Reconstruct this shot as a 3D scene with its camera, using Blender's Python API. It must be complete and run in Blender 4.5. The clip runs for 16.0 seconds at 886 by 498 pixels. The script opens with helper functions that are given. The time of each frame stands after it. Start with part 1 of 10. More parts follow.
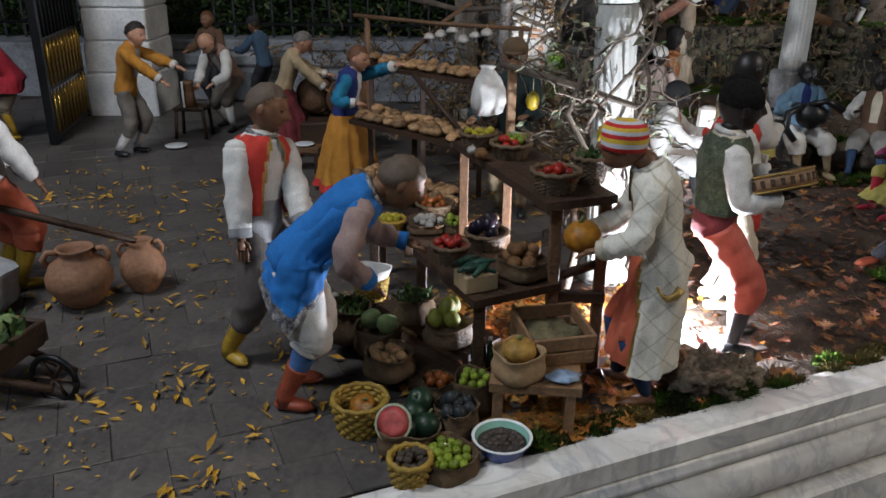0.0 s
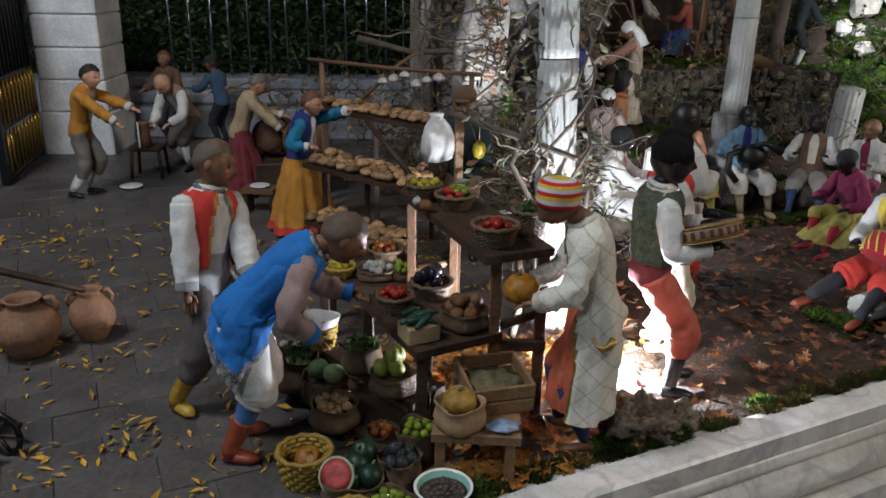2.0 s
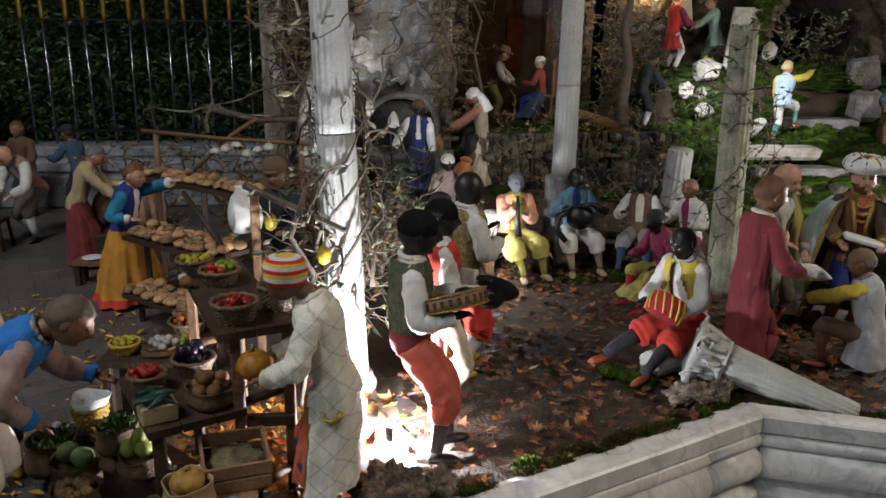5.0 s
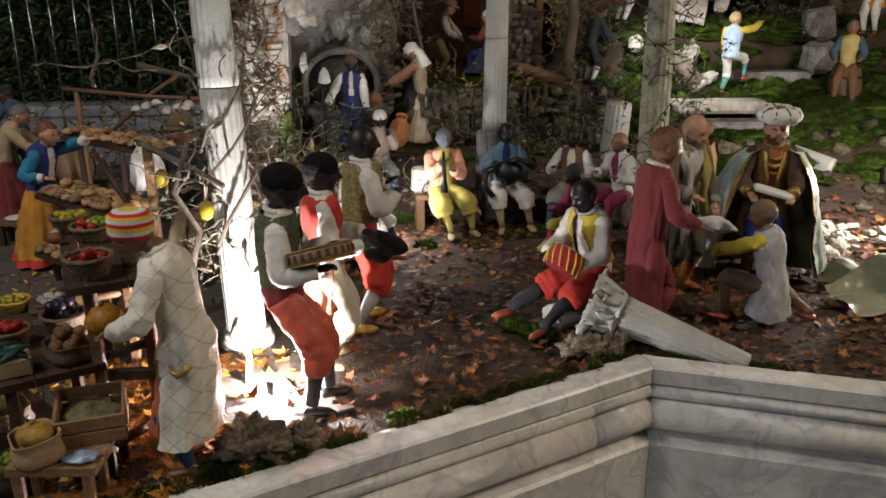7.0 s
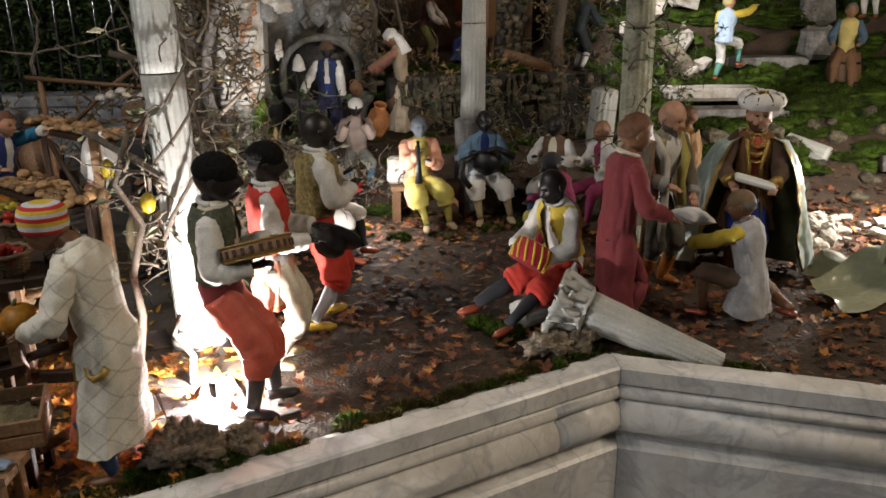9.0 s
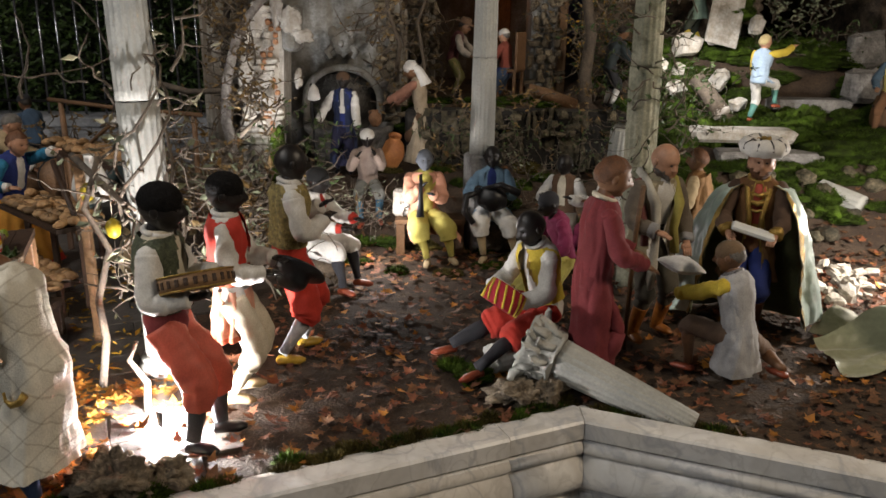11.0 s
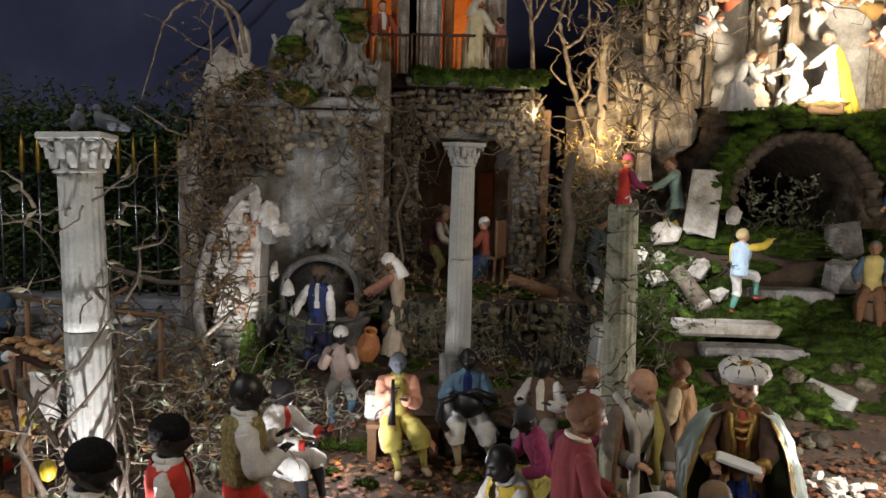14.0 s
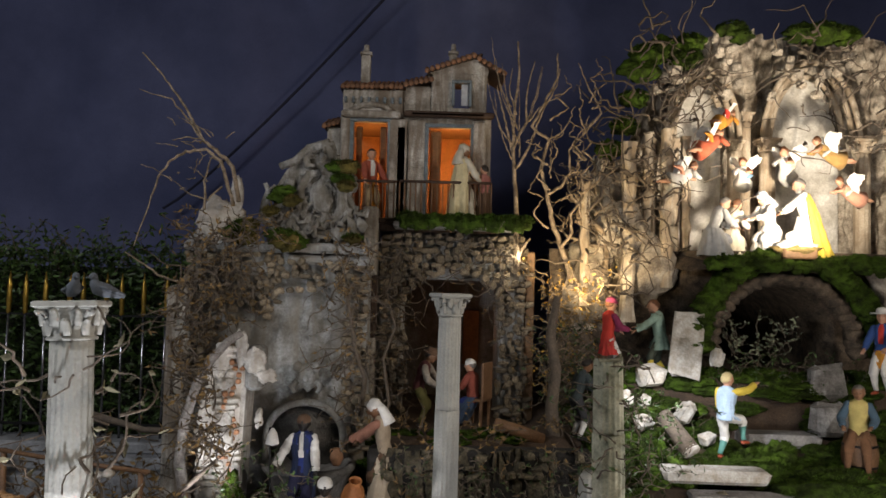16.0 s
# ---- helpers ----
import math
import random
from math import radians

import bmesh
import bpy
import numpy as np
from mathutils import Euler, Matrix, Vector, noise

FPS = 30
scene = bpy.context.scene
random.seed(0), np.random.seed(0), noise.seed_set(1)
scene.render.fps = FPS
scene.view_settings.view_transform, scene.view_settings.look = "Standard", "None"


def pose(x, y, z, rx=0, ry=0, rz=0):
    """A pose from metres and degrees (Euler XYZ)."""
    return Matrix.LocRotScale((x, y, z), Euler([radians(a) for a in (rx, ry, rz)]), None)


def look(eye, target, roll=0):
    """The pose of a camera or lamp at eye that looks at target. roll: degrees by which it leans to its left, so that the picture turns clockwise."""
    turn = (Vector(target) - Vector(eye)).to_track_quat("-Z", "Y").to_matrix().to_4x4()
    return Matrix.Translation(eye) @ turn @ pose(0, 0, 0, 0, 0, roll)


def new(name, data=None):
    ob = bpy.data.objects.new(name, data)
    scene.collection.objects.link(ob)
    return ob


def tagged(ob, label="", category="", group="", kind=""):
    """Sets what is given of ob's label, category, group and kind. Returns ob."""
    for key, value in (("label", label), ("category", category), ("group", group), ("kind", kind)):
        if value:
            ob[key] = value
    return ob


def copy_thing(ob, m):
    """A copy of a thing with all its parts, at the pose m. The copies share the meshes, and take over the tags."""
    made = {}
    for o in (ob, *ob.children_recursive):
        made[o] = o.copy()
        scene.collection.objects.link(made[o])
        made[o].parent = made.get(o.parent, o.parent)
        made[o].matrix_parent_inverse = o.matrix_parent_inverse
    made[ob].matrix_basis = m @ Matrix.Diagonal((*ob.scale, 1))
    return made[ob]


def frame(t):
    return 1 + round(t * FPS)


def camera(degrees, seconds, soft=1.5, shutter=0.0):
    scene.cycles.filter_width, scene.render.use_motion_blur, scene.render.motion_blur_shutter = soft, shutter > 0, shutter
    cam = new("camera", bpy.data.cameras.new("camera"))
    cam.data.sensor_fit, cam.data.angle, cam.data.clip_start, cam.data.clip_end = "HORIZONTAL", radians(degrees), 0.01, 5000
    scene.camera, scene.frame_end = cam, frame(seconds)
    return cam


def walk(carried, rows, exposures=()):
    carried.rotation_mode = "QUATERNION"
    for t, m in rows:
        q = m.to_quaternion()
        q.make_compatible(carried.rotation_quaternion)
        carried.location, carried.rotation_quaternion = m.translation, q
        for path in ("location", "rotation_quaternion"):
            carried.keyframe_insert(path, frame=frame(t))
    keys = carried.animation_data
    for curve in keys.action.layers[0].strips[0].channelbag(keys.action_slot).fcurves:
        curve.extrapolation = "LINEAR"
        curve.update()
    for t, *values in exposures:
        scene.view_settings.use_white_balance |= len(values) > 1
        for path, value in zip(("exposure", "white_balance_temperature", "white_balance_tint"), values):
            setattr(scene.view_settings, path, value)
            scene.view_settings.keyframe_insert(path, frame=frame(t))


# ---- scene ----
cam = camera(58.7, 16.0, soft=1.6)
PATH = [
    (0, (0.052, 0.021, 0.613), (0.025, 1.88, -0.124), 0.5),
    (0.5, (0.078, 0.013, 0.615), (0.093, 1.867, -0.135), 0.5),
    (1, (0.086, 0.013, 0.624), (0.13, 1.867, -0.125), 0.5),
    (1.5, (0.089, 0.009, 0.641), (0.159, 1.878, -0.067), 1.0),
    (2, (0.084, 0.005, 0.659), (0.142, 1.887, -0.015), 1.0),
    (2.5, (0.105, 0.002, 0.671), (0.144, 1.886, 0.002), -0.2),
    (3, (0.164, -0.003, 0.691), (0.297, 1.893, 0.069), 0.4),
    (3.5, (0.233, -0.012, 0.697), (0.449, 1.894, 0.129), 0.3),
    (4, (0.298, -0.027, 0.7), (0.548, 1.887, 0.178), 0.9),
    (4.2, (0.314, -0.025, 0.7), (0.555, 1.892, 0.184), 0.9),
    (6.5, (0.513, -0.046, 0.693), (0.7, 1.843, 0.065), 0.5),
    (7, (0.581, -0.048, 0.686), (0.781, 1.837, 0.05), 0.1),
    (7.5, (0.624, -0.039, 0.679), (0.865, 1.84, 0.037), 0.1),
    (8, (0.622, -0.007, 0.673), (0.864, 1.865, 0.013), 0.2),
    (10.3, (0.833, 0.018, 0.666), (0.843, 1.918, 0.04), 0.6),
    (10.5, (0.848, 0.014, 0.67), (0.847, 1.919, 0.06), 1.0),
    (11, (0.867, 0.046, 0.676), (0.869, 1.957, 0.084), 0.8),
    (11.5, (0.86, 0.085, 0.695), (0.879, 2.001, 0.119), 0.8),
    (12, (0.857, 0.115, 0.718), (0.914, 2.044, 0.192), 0.9),
    (12.5, (0.888, 0.131, 0.748), (0.936, 2.079, 0.298), 1.1),
    (13, (0.909, 0.147, 0.759), (0.941, 2.109, 0.37), 1.1),
    (13.5, (0.916, 0.145, 0.783), (0.939, 2.119, 0.458), 1.1),
    (14, (0.912, 0.14, 0.807), (0.927, 2.127, 0.58), 1.3),
    (14.5, (0.914, 0.13, 0.827), (0.92, 2.124, 0.671), 1.4),
    (15, (0.908, 0.13, 0.849), (0.927, 2.128, 0.765), 1.3),
    (15.5, (0.908, 0.125, 0.869), (0.94, 2.124, 0.855), 1.3),
    (16, (0.905, 0.113, 0.882), (0.951, 2.111, 0.965), 1.4),
]
EXPOSURES = [(0.0, 0.13, 5900, 10), (4.2, 0.12, 6000, 10), (6.5, 0.02, 6850, 12), (11.0, 0.0, 7000, 12), (12.5, -0.08, 6600, 12), (14.5, -0.05, 6600, 12), (16.0, 0.04, 6450, 12)]
walk(cam, [(t, look(eye, target, roll)) for t, eye, target, roll in PATH], EXPOSURES)

# ---- light ----
world = bpy.data.worlds.new("room_air")
scene.world = world
world.use_nodes = True
wbg = world.node_tree.nodes["Background"]
wbg.inputs[0].default_value = (0.60, 0.61, 0.60, 1)
wbg.inputs[1].default_value = 0.011


def lamp(name, kind, at, target, watts, colour, size=0.02, cone=60, blend=0.5):
    data = bpy.data.lights.new(name, kind)
    data.energy, data.color = watts, colour
    if kind == "AREA":
        data.size = size
    else:
        data.shadow_soft_size = size
    if kind == "SPOT":
        data.spot_size, data.spot_blend = radians(cone), blend
    ob = new(name, data)
    ob.matrix_world = look(at, target)
    return ob


# the hall's ceiling lights, in front of and above the stage
lamp("hall_light", "AREA", (-1.2, 0.65, 2.40), (-0.65, 2.0, 0.0), 37, (0.96, 0.95, 0.92), 0.6)
lamp("hall_light", "AREA", (-0.9, -0.9, 2.2), (-0.1, 0.7, 0.0), 16, (0.86, 0.93, 1.0), 0.6)
lamp("hall_light", "AREA", (3.1, 0.35, 2.0), (1.3, 1.4, 0.0), 36, (1.0, 0.86, 0.68), 0.6)
# the white lamp on the ground beside the near column
lamp("ground_lamp", "POINT", (0.420, 1.192, 0.022), (0.36, 1.36, 0.35), 32.0, (0.95, 0.96, 1.0), 0.008)
# small white lamps hidden among the scenery
lamp("pier_lamp", "SPOT", (0.300, 2.30, 0.22), (0.315, 2.58, 0.46), 6.0, (0.95, 0.97, 1.0), 0.02, 74, 0.7)
lamp("bench_lamp", "POINT", (0.690, 2.045, 0.150), (0.80, 2.16, 0.19), 3.0, (0.97, 0.97, 1.0), 0.012)
lamp("hill_lamp", "SPOT", (1.62, 2.50, 0.75), (1.80, 2.90, 0.39), 25.0, (0.95, 0.97, 1.0), 0.02, 66, 0.7)
lamp("rubble_lamp", "POINT", (2.14, 1.84, 0.260), (1.90, 1.90, 0.02), 20.0, (1.0, 0.97, 0.94), 0.02)
# warm light of the holy scene, and of the lit rooms
lamp("glory_lamp", "SPOT", (2.25, 2.70, 1.10), (2.34, 3.3, 1.45), 70, (1.0, 0.86, 0.66), 0.03, 104, 0.9)
lamp("golden_lamp", "SPOT", (1.48, 2.90, 0.80), (1.58, 3.26, 1.12), 23, (1.0, 0.76, 0.42), 0.03, 98, 0.7)
lamp("room_lamp", "POINT", (0.68, 3.50, 1.36), (0.68, 3.3, 1.3), 2.6, (1.0, 0.42, 0.10), 0.03)
lamp("room_lamp", "POINT", (1.02, 3.50, 1.38), (1.0, 3.3, 1.3), 3.6, (1.0, 0.44, 0.11), 0.03)
lamp("vault_lamp", "POINT", (1.13, 3.62, 0.66), (1.0, 3.3, 0.5), 0.12, (1.0, 0.40, 0.14), 0.02)
lamp("sapling_lamp", "POINT", (1.262, 3.165, 0.985), (1.3, 3.3, 1.1), 0.9, (1.0, 0.86, 0.60), 0.01)


# ---- materials ----
MATS = {}


def mat(name, base, rough=0.75, metal=0.0, var=0.3, fine=180.0, coarse=22.0, bump=0.25, tint=None, rnd=0.0, sheen=0.0, spec=0.4):
    """A surface with grain at two sizes, a second tint in stains, and relief."""
    if name in MATS:
        return MATS[name]
    m = bpy.data.materials.new(name)
    m.use_nodes = True
    nt = m.node_tree
    nd, ln = nt.nodes, nt.links
    b = nd["Principled BSDF"]
    b.inputs["Roughness"].default_value, b.inputs["Metallic"].default_value = rough, metal
    b.inputs["Specular IOR Level"].default_value = spec
    if sheen:
        b.inputs["Sheen Weight"].default_value = sheen
    tc = nd.new("ShaderNodeTexCoord")
    n1, n2 = nd.new("ShaderNodeTexNoise"), nd.new("ShaderNodeTexNoise")
    n1.inputs["Scale"].default_value, n1.inputs["Detail"].default_value = fine, 4
    n2.inputs["Scale"].default_value, n2.inputs["Detail"].default_value = coarse, 5
    n2.inputs["Roughness"].default_value = 0.62
    ln.new(tc.outputs["Object"], n1.inputs["Vector"]), ln.new(tc.outputs["Object"], n2.inputs["Vector"])
    ramp = nd.new("ShaderNodeValToRGB")
    ramp.color_ramp.elements[0].position, ramp.color_ramp.elements[1].position = 0.36, 0.66
    t = tint or tuple(c * (1 - var) for c in base)
    ramp.color_ramp.elements[0].color, ramp.color_ramp.elements[1].color = (*t, 1), (*base, 1)
    ln.new(n2.outputs["Fac"], ramp.inputs["Fac"])
    mul = nd.new("ShaderNodeMixRGB")
    mul.blend_type = "MULTIPLY"
    mul.inputs[0].default_value = 1.0
    r2 = nd.new("ShaderNodeValToRGB")
    r2.color_ramp.elements[0].position, r2.color_ramp.elements[1].position = 0.3, 0.7
    d = 1 - var
    r2.color_ramp.elements[0].color = (d, d, d, 1)
    ln.new(n1.outputs["Fac"], r2.inputs["Fac"]), ln.new(ramp.outputs["Color"], mul.inputs[1]), ln.new(r2.outputs["Color"], mul.inputs[2])
    out = mul
    if rnd:
        oi, hs, mr = nd.new("ShaderNodeObjectInfo"), nd.new("ShaderNodeHueSaturation"), nd.new("ShaderNodeMapRange")
        gi, ad = nd.new("ShaderNodeNewGeometry"), nd.new("ShaderNodeMath")
        ad.operation = "ADD"
        fr = nd.new("ShaderNodeMath")
        fr.operation = "FRACT"
        ln.new(oi.outputs["Random"], ad.inputs[0]), ln.new(gi.outputs["Random Per Island"], ad.inputs[1]), ln.new(ad.outputs[0], fr.inputs[0])
        mr.inputs["To Min"].default_value, mr.inputs["To Max"].default_value = 1 - rnd, 1 + rnd
        ln.new(fr.outputs[0], mr.inputs["Value"]), ln.new(mr.outputs[0], hs.inputs["Value"])
        ln.new(out.outputs["Color"], hs.inputs["Color"])
        out = hs
    ln.new(out.outputs["Color"], b.inputs["Base Color"])
    if bump:
        bp, mx = nd.new("ShaderNodeBump"), nd.new("ShaderNodeMath")
        mx.operation = "ADD"
        ln.new(n1.outputs["Fac"], mx.inputs[0]), ln.new(n2.outputs["Fac"], mx.inputs[1])
        bp.inputs["Strength"].default_value, bp.inputs["Distance"].default_value = bump, 0.004
        ln.new(mx.outputs[0], bp.inputs["Height"]), ln.new(bp.outputs["Normal"], b.inputs["Normal"])
    MATS[name] = m
    return m


def cloth(r, g, b, gloss=0.0):
    k = "cloth_%d_%d_%d_%d" % (r * 100, g * 100, b * 100, gloss * 10)
    if k in MATS:
        return MATS[k]
    m = mat(k, (r, g, b), 0.85 - 0.45 * gloss, 0, 0.22, 420, 34, 0.13, sheen=0.04, spec=0.25 + 0.4 * gloss)
    # soft hanging folds
    nd, ln = m.node_tree.nodes, m.node_tree.links
    tc = [n for n in nd if n.type == "TEX_COORD"][0]
    old = [n for n in nd if n.type == "BUMP"][0]
    mp, nn, bp = nd.new("ShaderNodeMapping"), nd.new("ShaderNodeTexNoise"), nd.new("ShaderNodeBump")
    mp.inputs["Scale"].default_value = (1, 1, 0.28)
    nn.inputs["Scale"].default_value, nn.inputs["Detail"].default_value, nn.inputs["Distortion"].default_value = 44.0, 1.0, 0.9
    bp.inputs["Strength"].default_value, bp.inputs["Distance"].default_value = 0.25, 0.004
    ln.new(tc.outputs["Object"], mp.inputs["Vector"]), ln.new(mp.outputs[0], nn.inputs["Vector"]), ln.new(nn.outputs["Fac"], bp.inputs["Height"])
    ln.new(bp.outputs["Normal"], old.inputs["Normal"])
    return m


SKIN_L = mat("painted_clay_light", (0.50, 0.27, 0.17), 0.5, 0, 0.18, 120, 30, 0.08)
SKIN_M = mat("painted_clay_tan", (0.23, 0.115, 0.06), 0.48, 0, 0.22, 120, 30, 0.08)
SKIN_D = mat("painted_clay_dark", (0.016, 0.013, 0.012), 0.42, 0, 0.3, 120, 30, 0.08)
HAIR = mat("hair_dark", (0.025, 0.018, 0.013), 0.6, 0, 0.4, 500, 60, 0.5)
HAIR_B = mat("hair_auburn", (0.17, 0.07, 0.03), 0.6, 0, 0.4, 500, 60, 0.5)
HAIR_G = mat("hair_grey", (0.20, 0.18, 0.16), 0.6, 0, 0.4, 500, 60, 0.5)
BLACK = mat("leather_black", (0.014, 0.014, 0.016), 0.4, 0, 0.3, 200, 40, 0.2)
BROWN = mat("leather_brown", (0.15, 0.06, 0.025), 0.42, 0, 0.35, 200, 40, 0.2)
GOLD = mat("gold_thread", (0.55, 0.36, 0.10), 0.35, 0.7, 0.4, 600, 90, 0.4)
WOOD = mat("wood_dark", (0.066, 0.034, 0.018), 0.6, 0, 0.45, 160, 14, 0.5)
WOOD_M = mat("wood_brown", (0.20, 0.105, 0.05), 0.6, 0, 0.4, 160, 14, 0.5)
WOOD_L = mat("wood_pale", (0.29, 0.165, 0.082), 0.6, 0, 0.35, 160, 14, 0.4)
IRON = mat("iron_black", (0.02, 0.02, 0.022), 0.42, 0.6, 0.3, 200, 40, 0.2)
GILT = mat("gilt_iron", (0.62, 0.40, 0.08), 0.32, 0.85, 0.3, 200, 40, 0.15)
MARBLE = mat("marble_white", (0.80, 0.78, 0.74), 0.36, 0, 0.12, 60, 7, 0.10, tint=(0.62, 0.61, 0.60))
MARBLE_G = mat("marble_grey", (0.46, 0.46, 0.46), 0.42, 0, 0.25, 60, 9, 0.12, tint=(0.30, 0.31, 0.33))
COLUMN = mat("column_plaster", (0.49, 0.48, 0.44), 0.7, 0, 0.24, 190, 11, 0.4, tint=(0.34, 0.35, 0.33))
PLASTER = mat("plaster_old", (0.46, 0.47, 0.47), 0.85, 0, 0.40, 120, 14, 0.6, tint=(0.18, 0.175, 0.16))
PLASTER_W = mat("plaster_white", (0.72, 0.70, 0.66), 0.8, 0, 0.28, 120, 13, 0.5, tint=(0.33, 0.30, 0.27))
HOUSE_W = mat("house_stucco", (0.62, 0.585, 0.52), 0.85, 0, 0.4, 130, 12, 0.8, tint=(0.26, 0.235, 0.20))
STONE = mat("stone_brown", (0.28, 0.225, 0.15), 0.85, 0, 0.4, 140, 20, 0.6, tint=(0.11, 0.09, 0.07), rnd=0.4)
STONE_G = mat("stone_grey", (0.27, 0.26, 0.25), 0.85, 0, 0.4, 140, 20, 0.6, tint=(0.12, 0.115, 0.11), rnd=0.3)
STONE_W = mat("stone_limewashed", (0.66, 0.63, 0.58), 0.8, 0, 0.3, 140, 26, 0.6, tint=(0.40, 0.35, 0.28), rnd=0.25)
CORK = mat("cork_rock", (0.17, 0.125, 0.085), 0.9, 0, 0.5, 150, 26, 0.9, tint=(0.05, 0.038, 0.028))
ROCK_G = mat("rock_gilded", (0.60, 0.53, 0.43), 0.85, 0, 0.4, 150, 20, 0.8, tint=(0.20, 0.16, 0.12), rnd=0.25)
BRICK = mat("brick_red", (0.44, 0.225, 0.12), 0.85, 0, 0.35, 200, 40, 0.5, tint=(0.26, 0.12, 0.06), rnd=0.35)
SLAB = mat("slab_stone", (0.110, 0.096, 0.085), 0.5, 0, 0.35, 130, 9, 0.35, tint=(0.075, 0.067, 0.063), rnd=0.13)
JOINT = mat("slab_joint", (0.078, 0.069, 0.062), 0.9, 0, 0.4, 200, 30, 0.6)
EARTH = mat("earth", (0.088, 0.058, 0.037), 0.9, 0, 0.5, 170, 16, 0.9, tint=(0.045, 0.029, 0.019))
MOSS = mat("moss_green", (0.074, 0.130, 0.013), 0.95, 0, 0.5, 300, 26, 0.9, tint=(0.022, 0.032, 0.006), rnd=0.4, spec=0.15)
MOSS_Y = mat("moss_ochre", (0.15, 0.115, 0.03), 0.95, 0, 0.5, 300, 26, 0.9, tint=(0.05, 0.045, 0.012), rnd=0.4, spec=0.15)
HEDGE = mat("hedge_leaf", (0.056, 0.102, 0.023), 0.5, 0, 0.4, 200, 20, 0.2, rnd=0.55)
OLIVE = mat("olive_leaf", (0.20, 0.22, 0.14), 0.55, 0, 0.3, 200, 20, 0.2, rnd=0.4)
VINE = mat("vine_bark", (0.165, 0.128, 0.092), 0.85, 0, 0.45, 260, 40, 0.6, tint=(0.09, 0.07, 0.055))
BARK = mat("branch_bark", (0.44, 0.34, 0.24), 0.85, 0, 0.45, 260, 40, 0.6, tint=(0.13, 0.095, 0.06))
DRYLEAF = mat("dry_leaf", (0.23, 0.21, 0.13), 0.75, 0, 0.35, 200, 40, 0.3, rnd=0.4)
LEAF_Y = mat("leaf_yellow", (0.56, 0.32, 0.03), 0.6, 0, 0.3, 200, 40, 0.2, rnd=0.45)
LEAF_R = mat("leaf_red", (0.25, 0.085, 0.038), 0.65, 0, 0.4, 200, 40, 0.2, rnd=0.6)
LEAF_O = mat("leaf_orange", (0.50, 0.20, 0.03), 0.6, 0, 0.4, 200, 40, 0.2, rnd=0.5)
BURLAP = mat("burlap", (0.185, 0.118, 0.060), 0.95, 0, 0.4, 620, 40, 0.9, tint=(0.095, 0.060, 0.031))
WICKER = mat("wicker_yellow", (0.43, 0.275, 0.04), 0.6, 0, 0.35, 300, 60, 0.4, rnd=0.2)
WICKER_B = mat("wicker_brown", (0.15, 0.095, 0.05), 0.65, 0, 0.4, 300, 60, 0.5, rnd=0.2)
TERRA = mat("terracotta", (0.36, 0.19, 0.10), 0.75, 0, 0.3, 140, 14, 0.3, tint=(0.22, 0.11, 0.06))
BREAD = mat("bread_crust", (0.46, 0.29, 0.14), 0.65, 0, 0.35, 160, 60, 0.4, tint=(0.28, 0.145, 0.06), rnd=0.55)
DRAPE = mat("night_cloth", (0.126, 0.142, 0.265), 0.95, 0, 0.2, 260, 1.3, 0.1, tint=(0.078, 0.090, 0.175), spec=0.05)
SATIN = mat("satin_sage", (0.33, 0.34, 0.22), 0.3, 0, 0.2, 90, 10, 0.2, sheen=0.3, spec=0.6)
TILE = mat("roof_tile", (0.32, 0.16, 0.085), 0.8, 0, 0.4, 150, 30, 0.5, rnd=0.35)
DOORWOOD = mat("painted_door", (0.34, 0.15, 0.05), 0.6, 0, 0.35, 160, 18, 0.3)
DARK = mat("core_dark", (0.03, 0.027, 0.024), 0.95, 0, 0.5, 120, 14, 0.6)
FRAME_B = mat("frame_blue_grey", (0.20, 0.24, 0.26), 0.7, 0, 0.4, 160, 18, 0.4, tint=(0.09, 0.10, 0.105))
LEAF_D = mat("leaf_withered", (0.24, 0.15, 0.055), 0.7, 0, 0.4, 200, 40, 0.3, rnd=0.55)
TEMPLE_S = mat("temple_stone", (0.66, 0.58, 0.46), 0.8, 0, 0.3, 150, 18, 0.5, tint=(0.38, 0.31, 0.23))
LEDGE_S = mat("ledge_stone", (0.35, 0.36, 0.385), 0.55, 0, 0.3, 90, 12, 0.3, tint=(0.17, 0.175, 0.185))
ENAMEL = mat("enamel_white", (0.74, 0.76, 0.75), 0.16, 0, 0.08, 40, 9, 0.03, spec=0.6)
ENAMEL_B = mat("enamel_blue", (0.035, 0.07, 0.30), 0.18, 0, 0.1, 40, 9, 0.03, spec=0.6)
ENAMEL_G = mat("enamel_green", (0.28, 0.52, 0.42), 0.16, 0, 0.08, 40, 9, 0.03, spec=0.6)


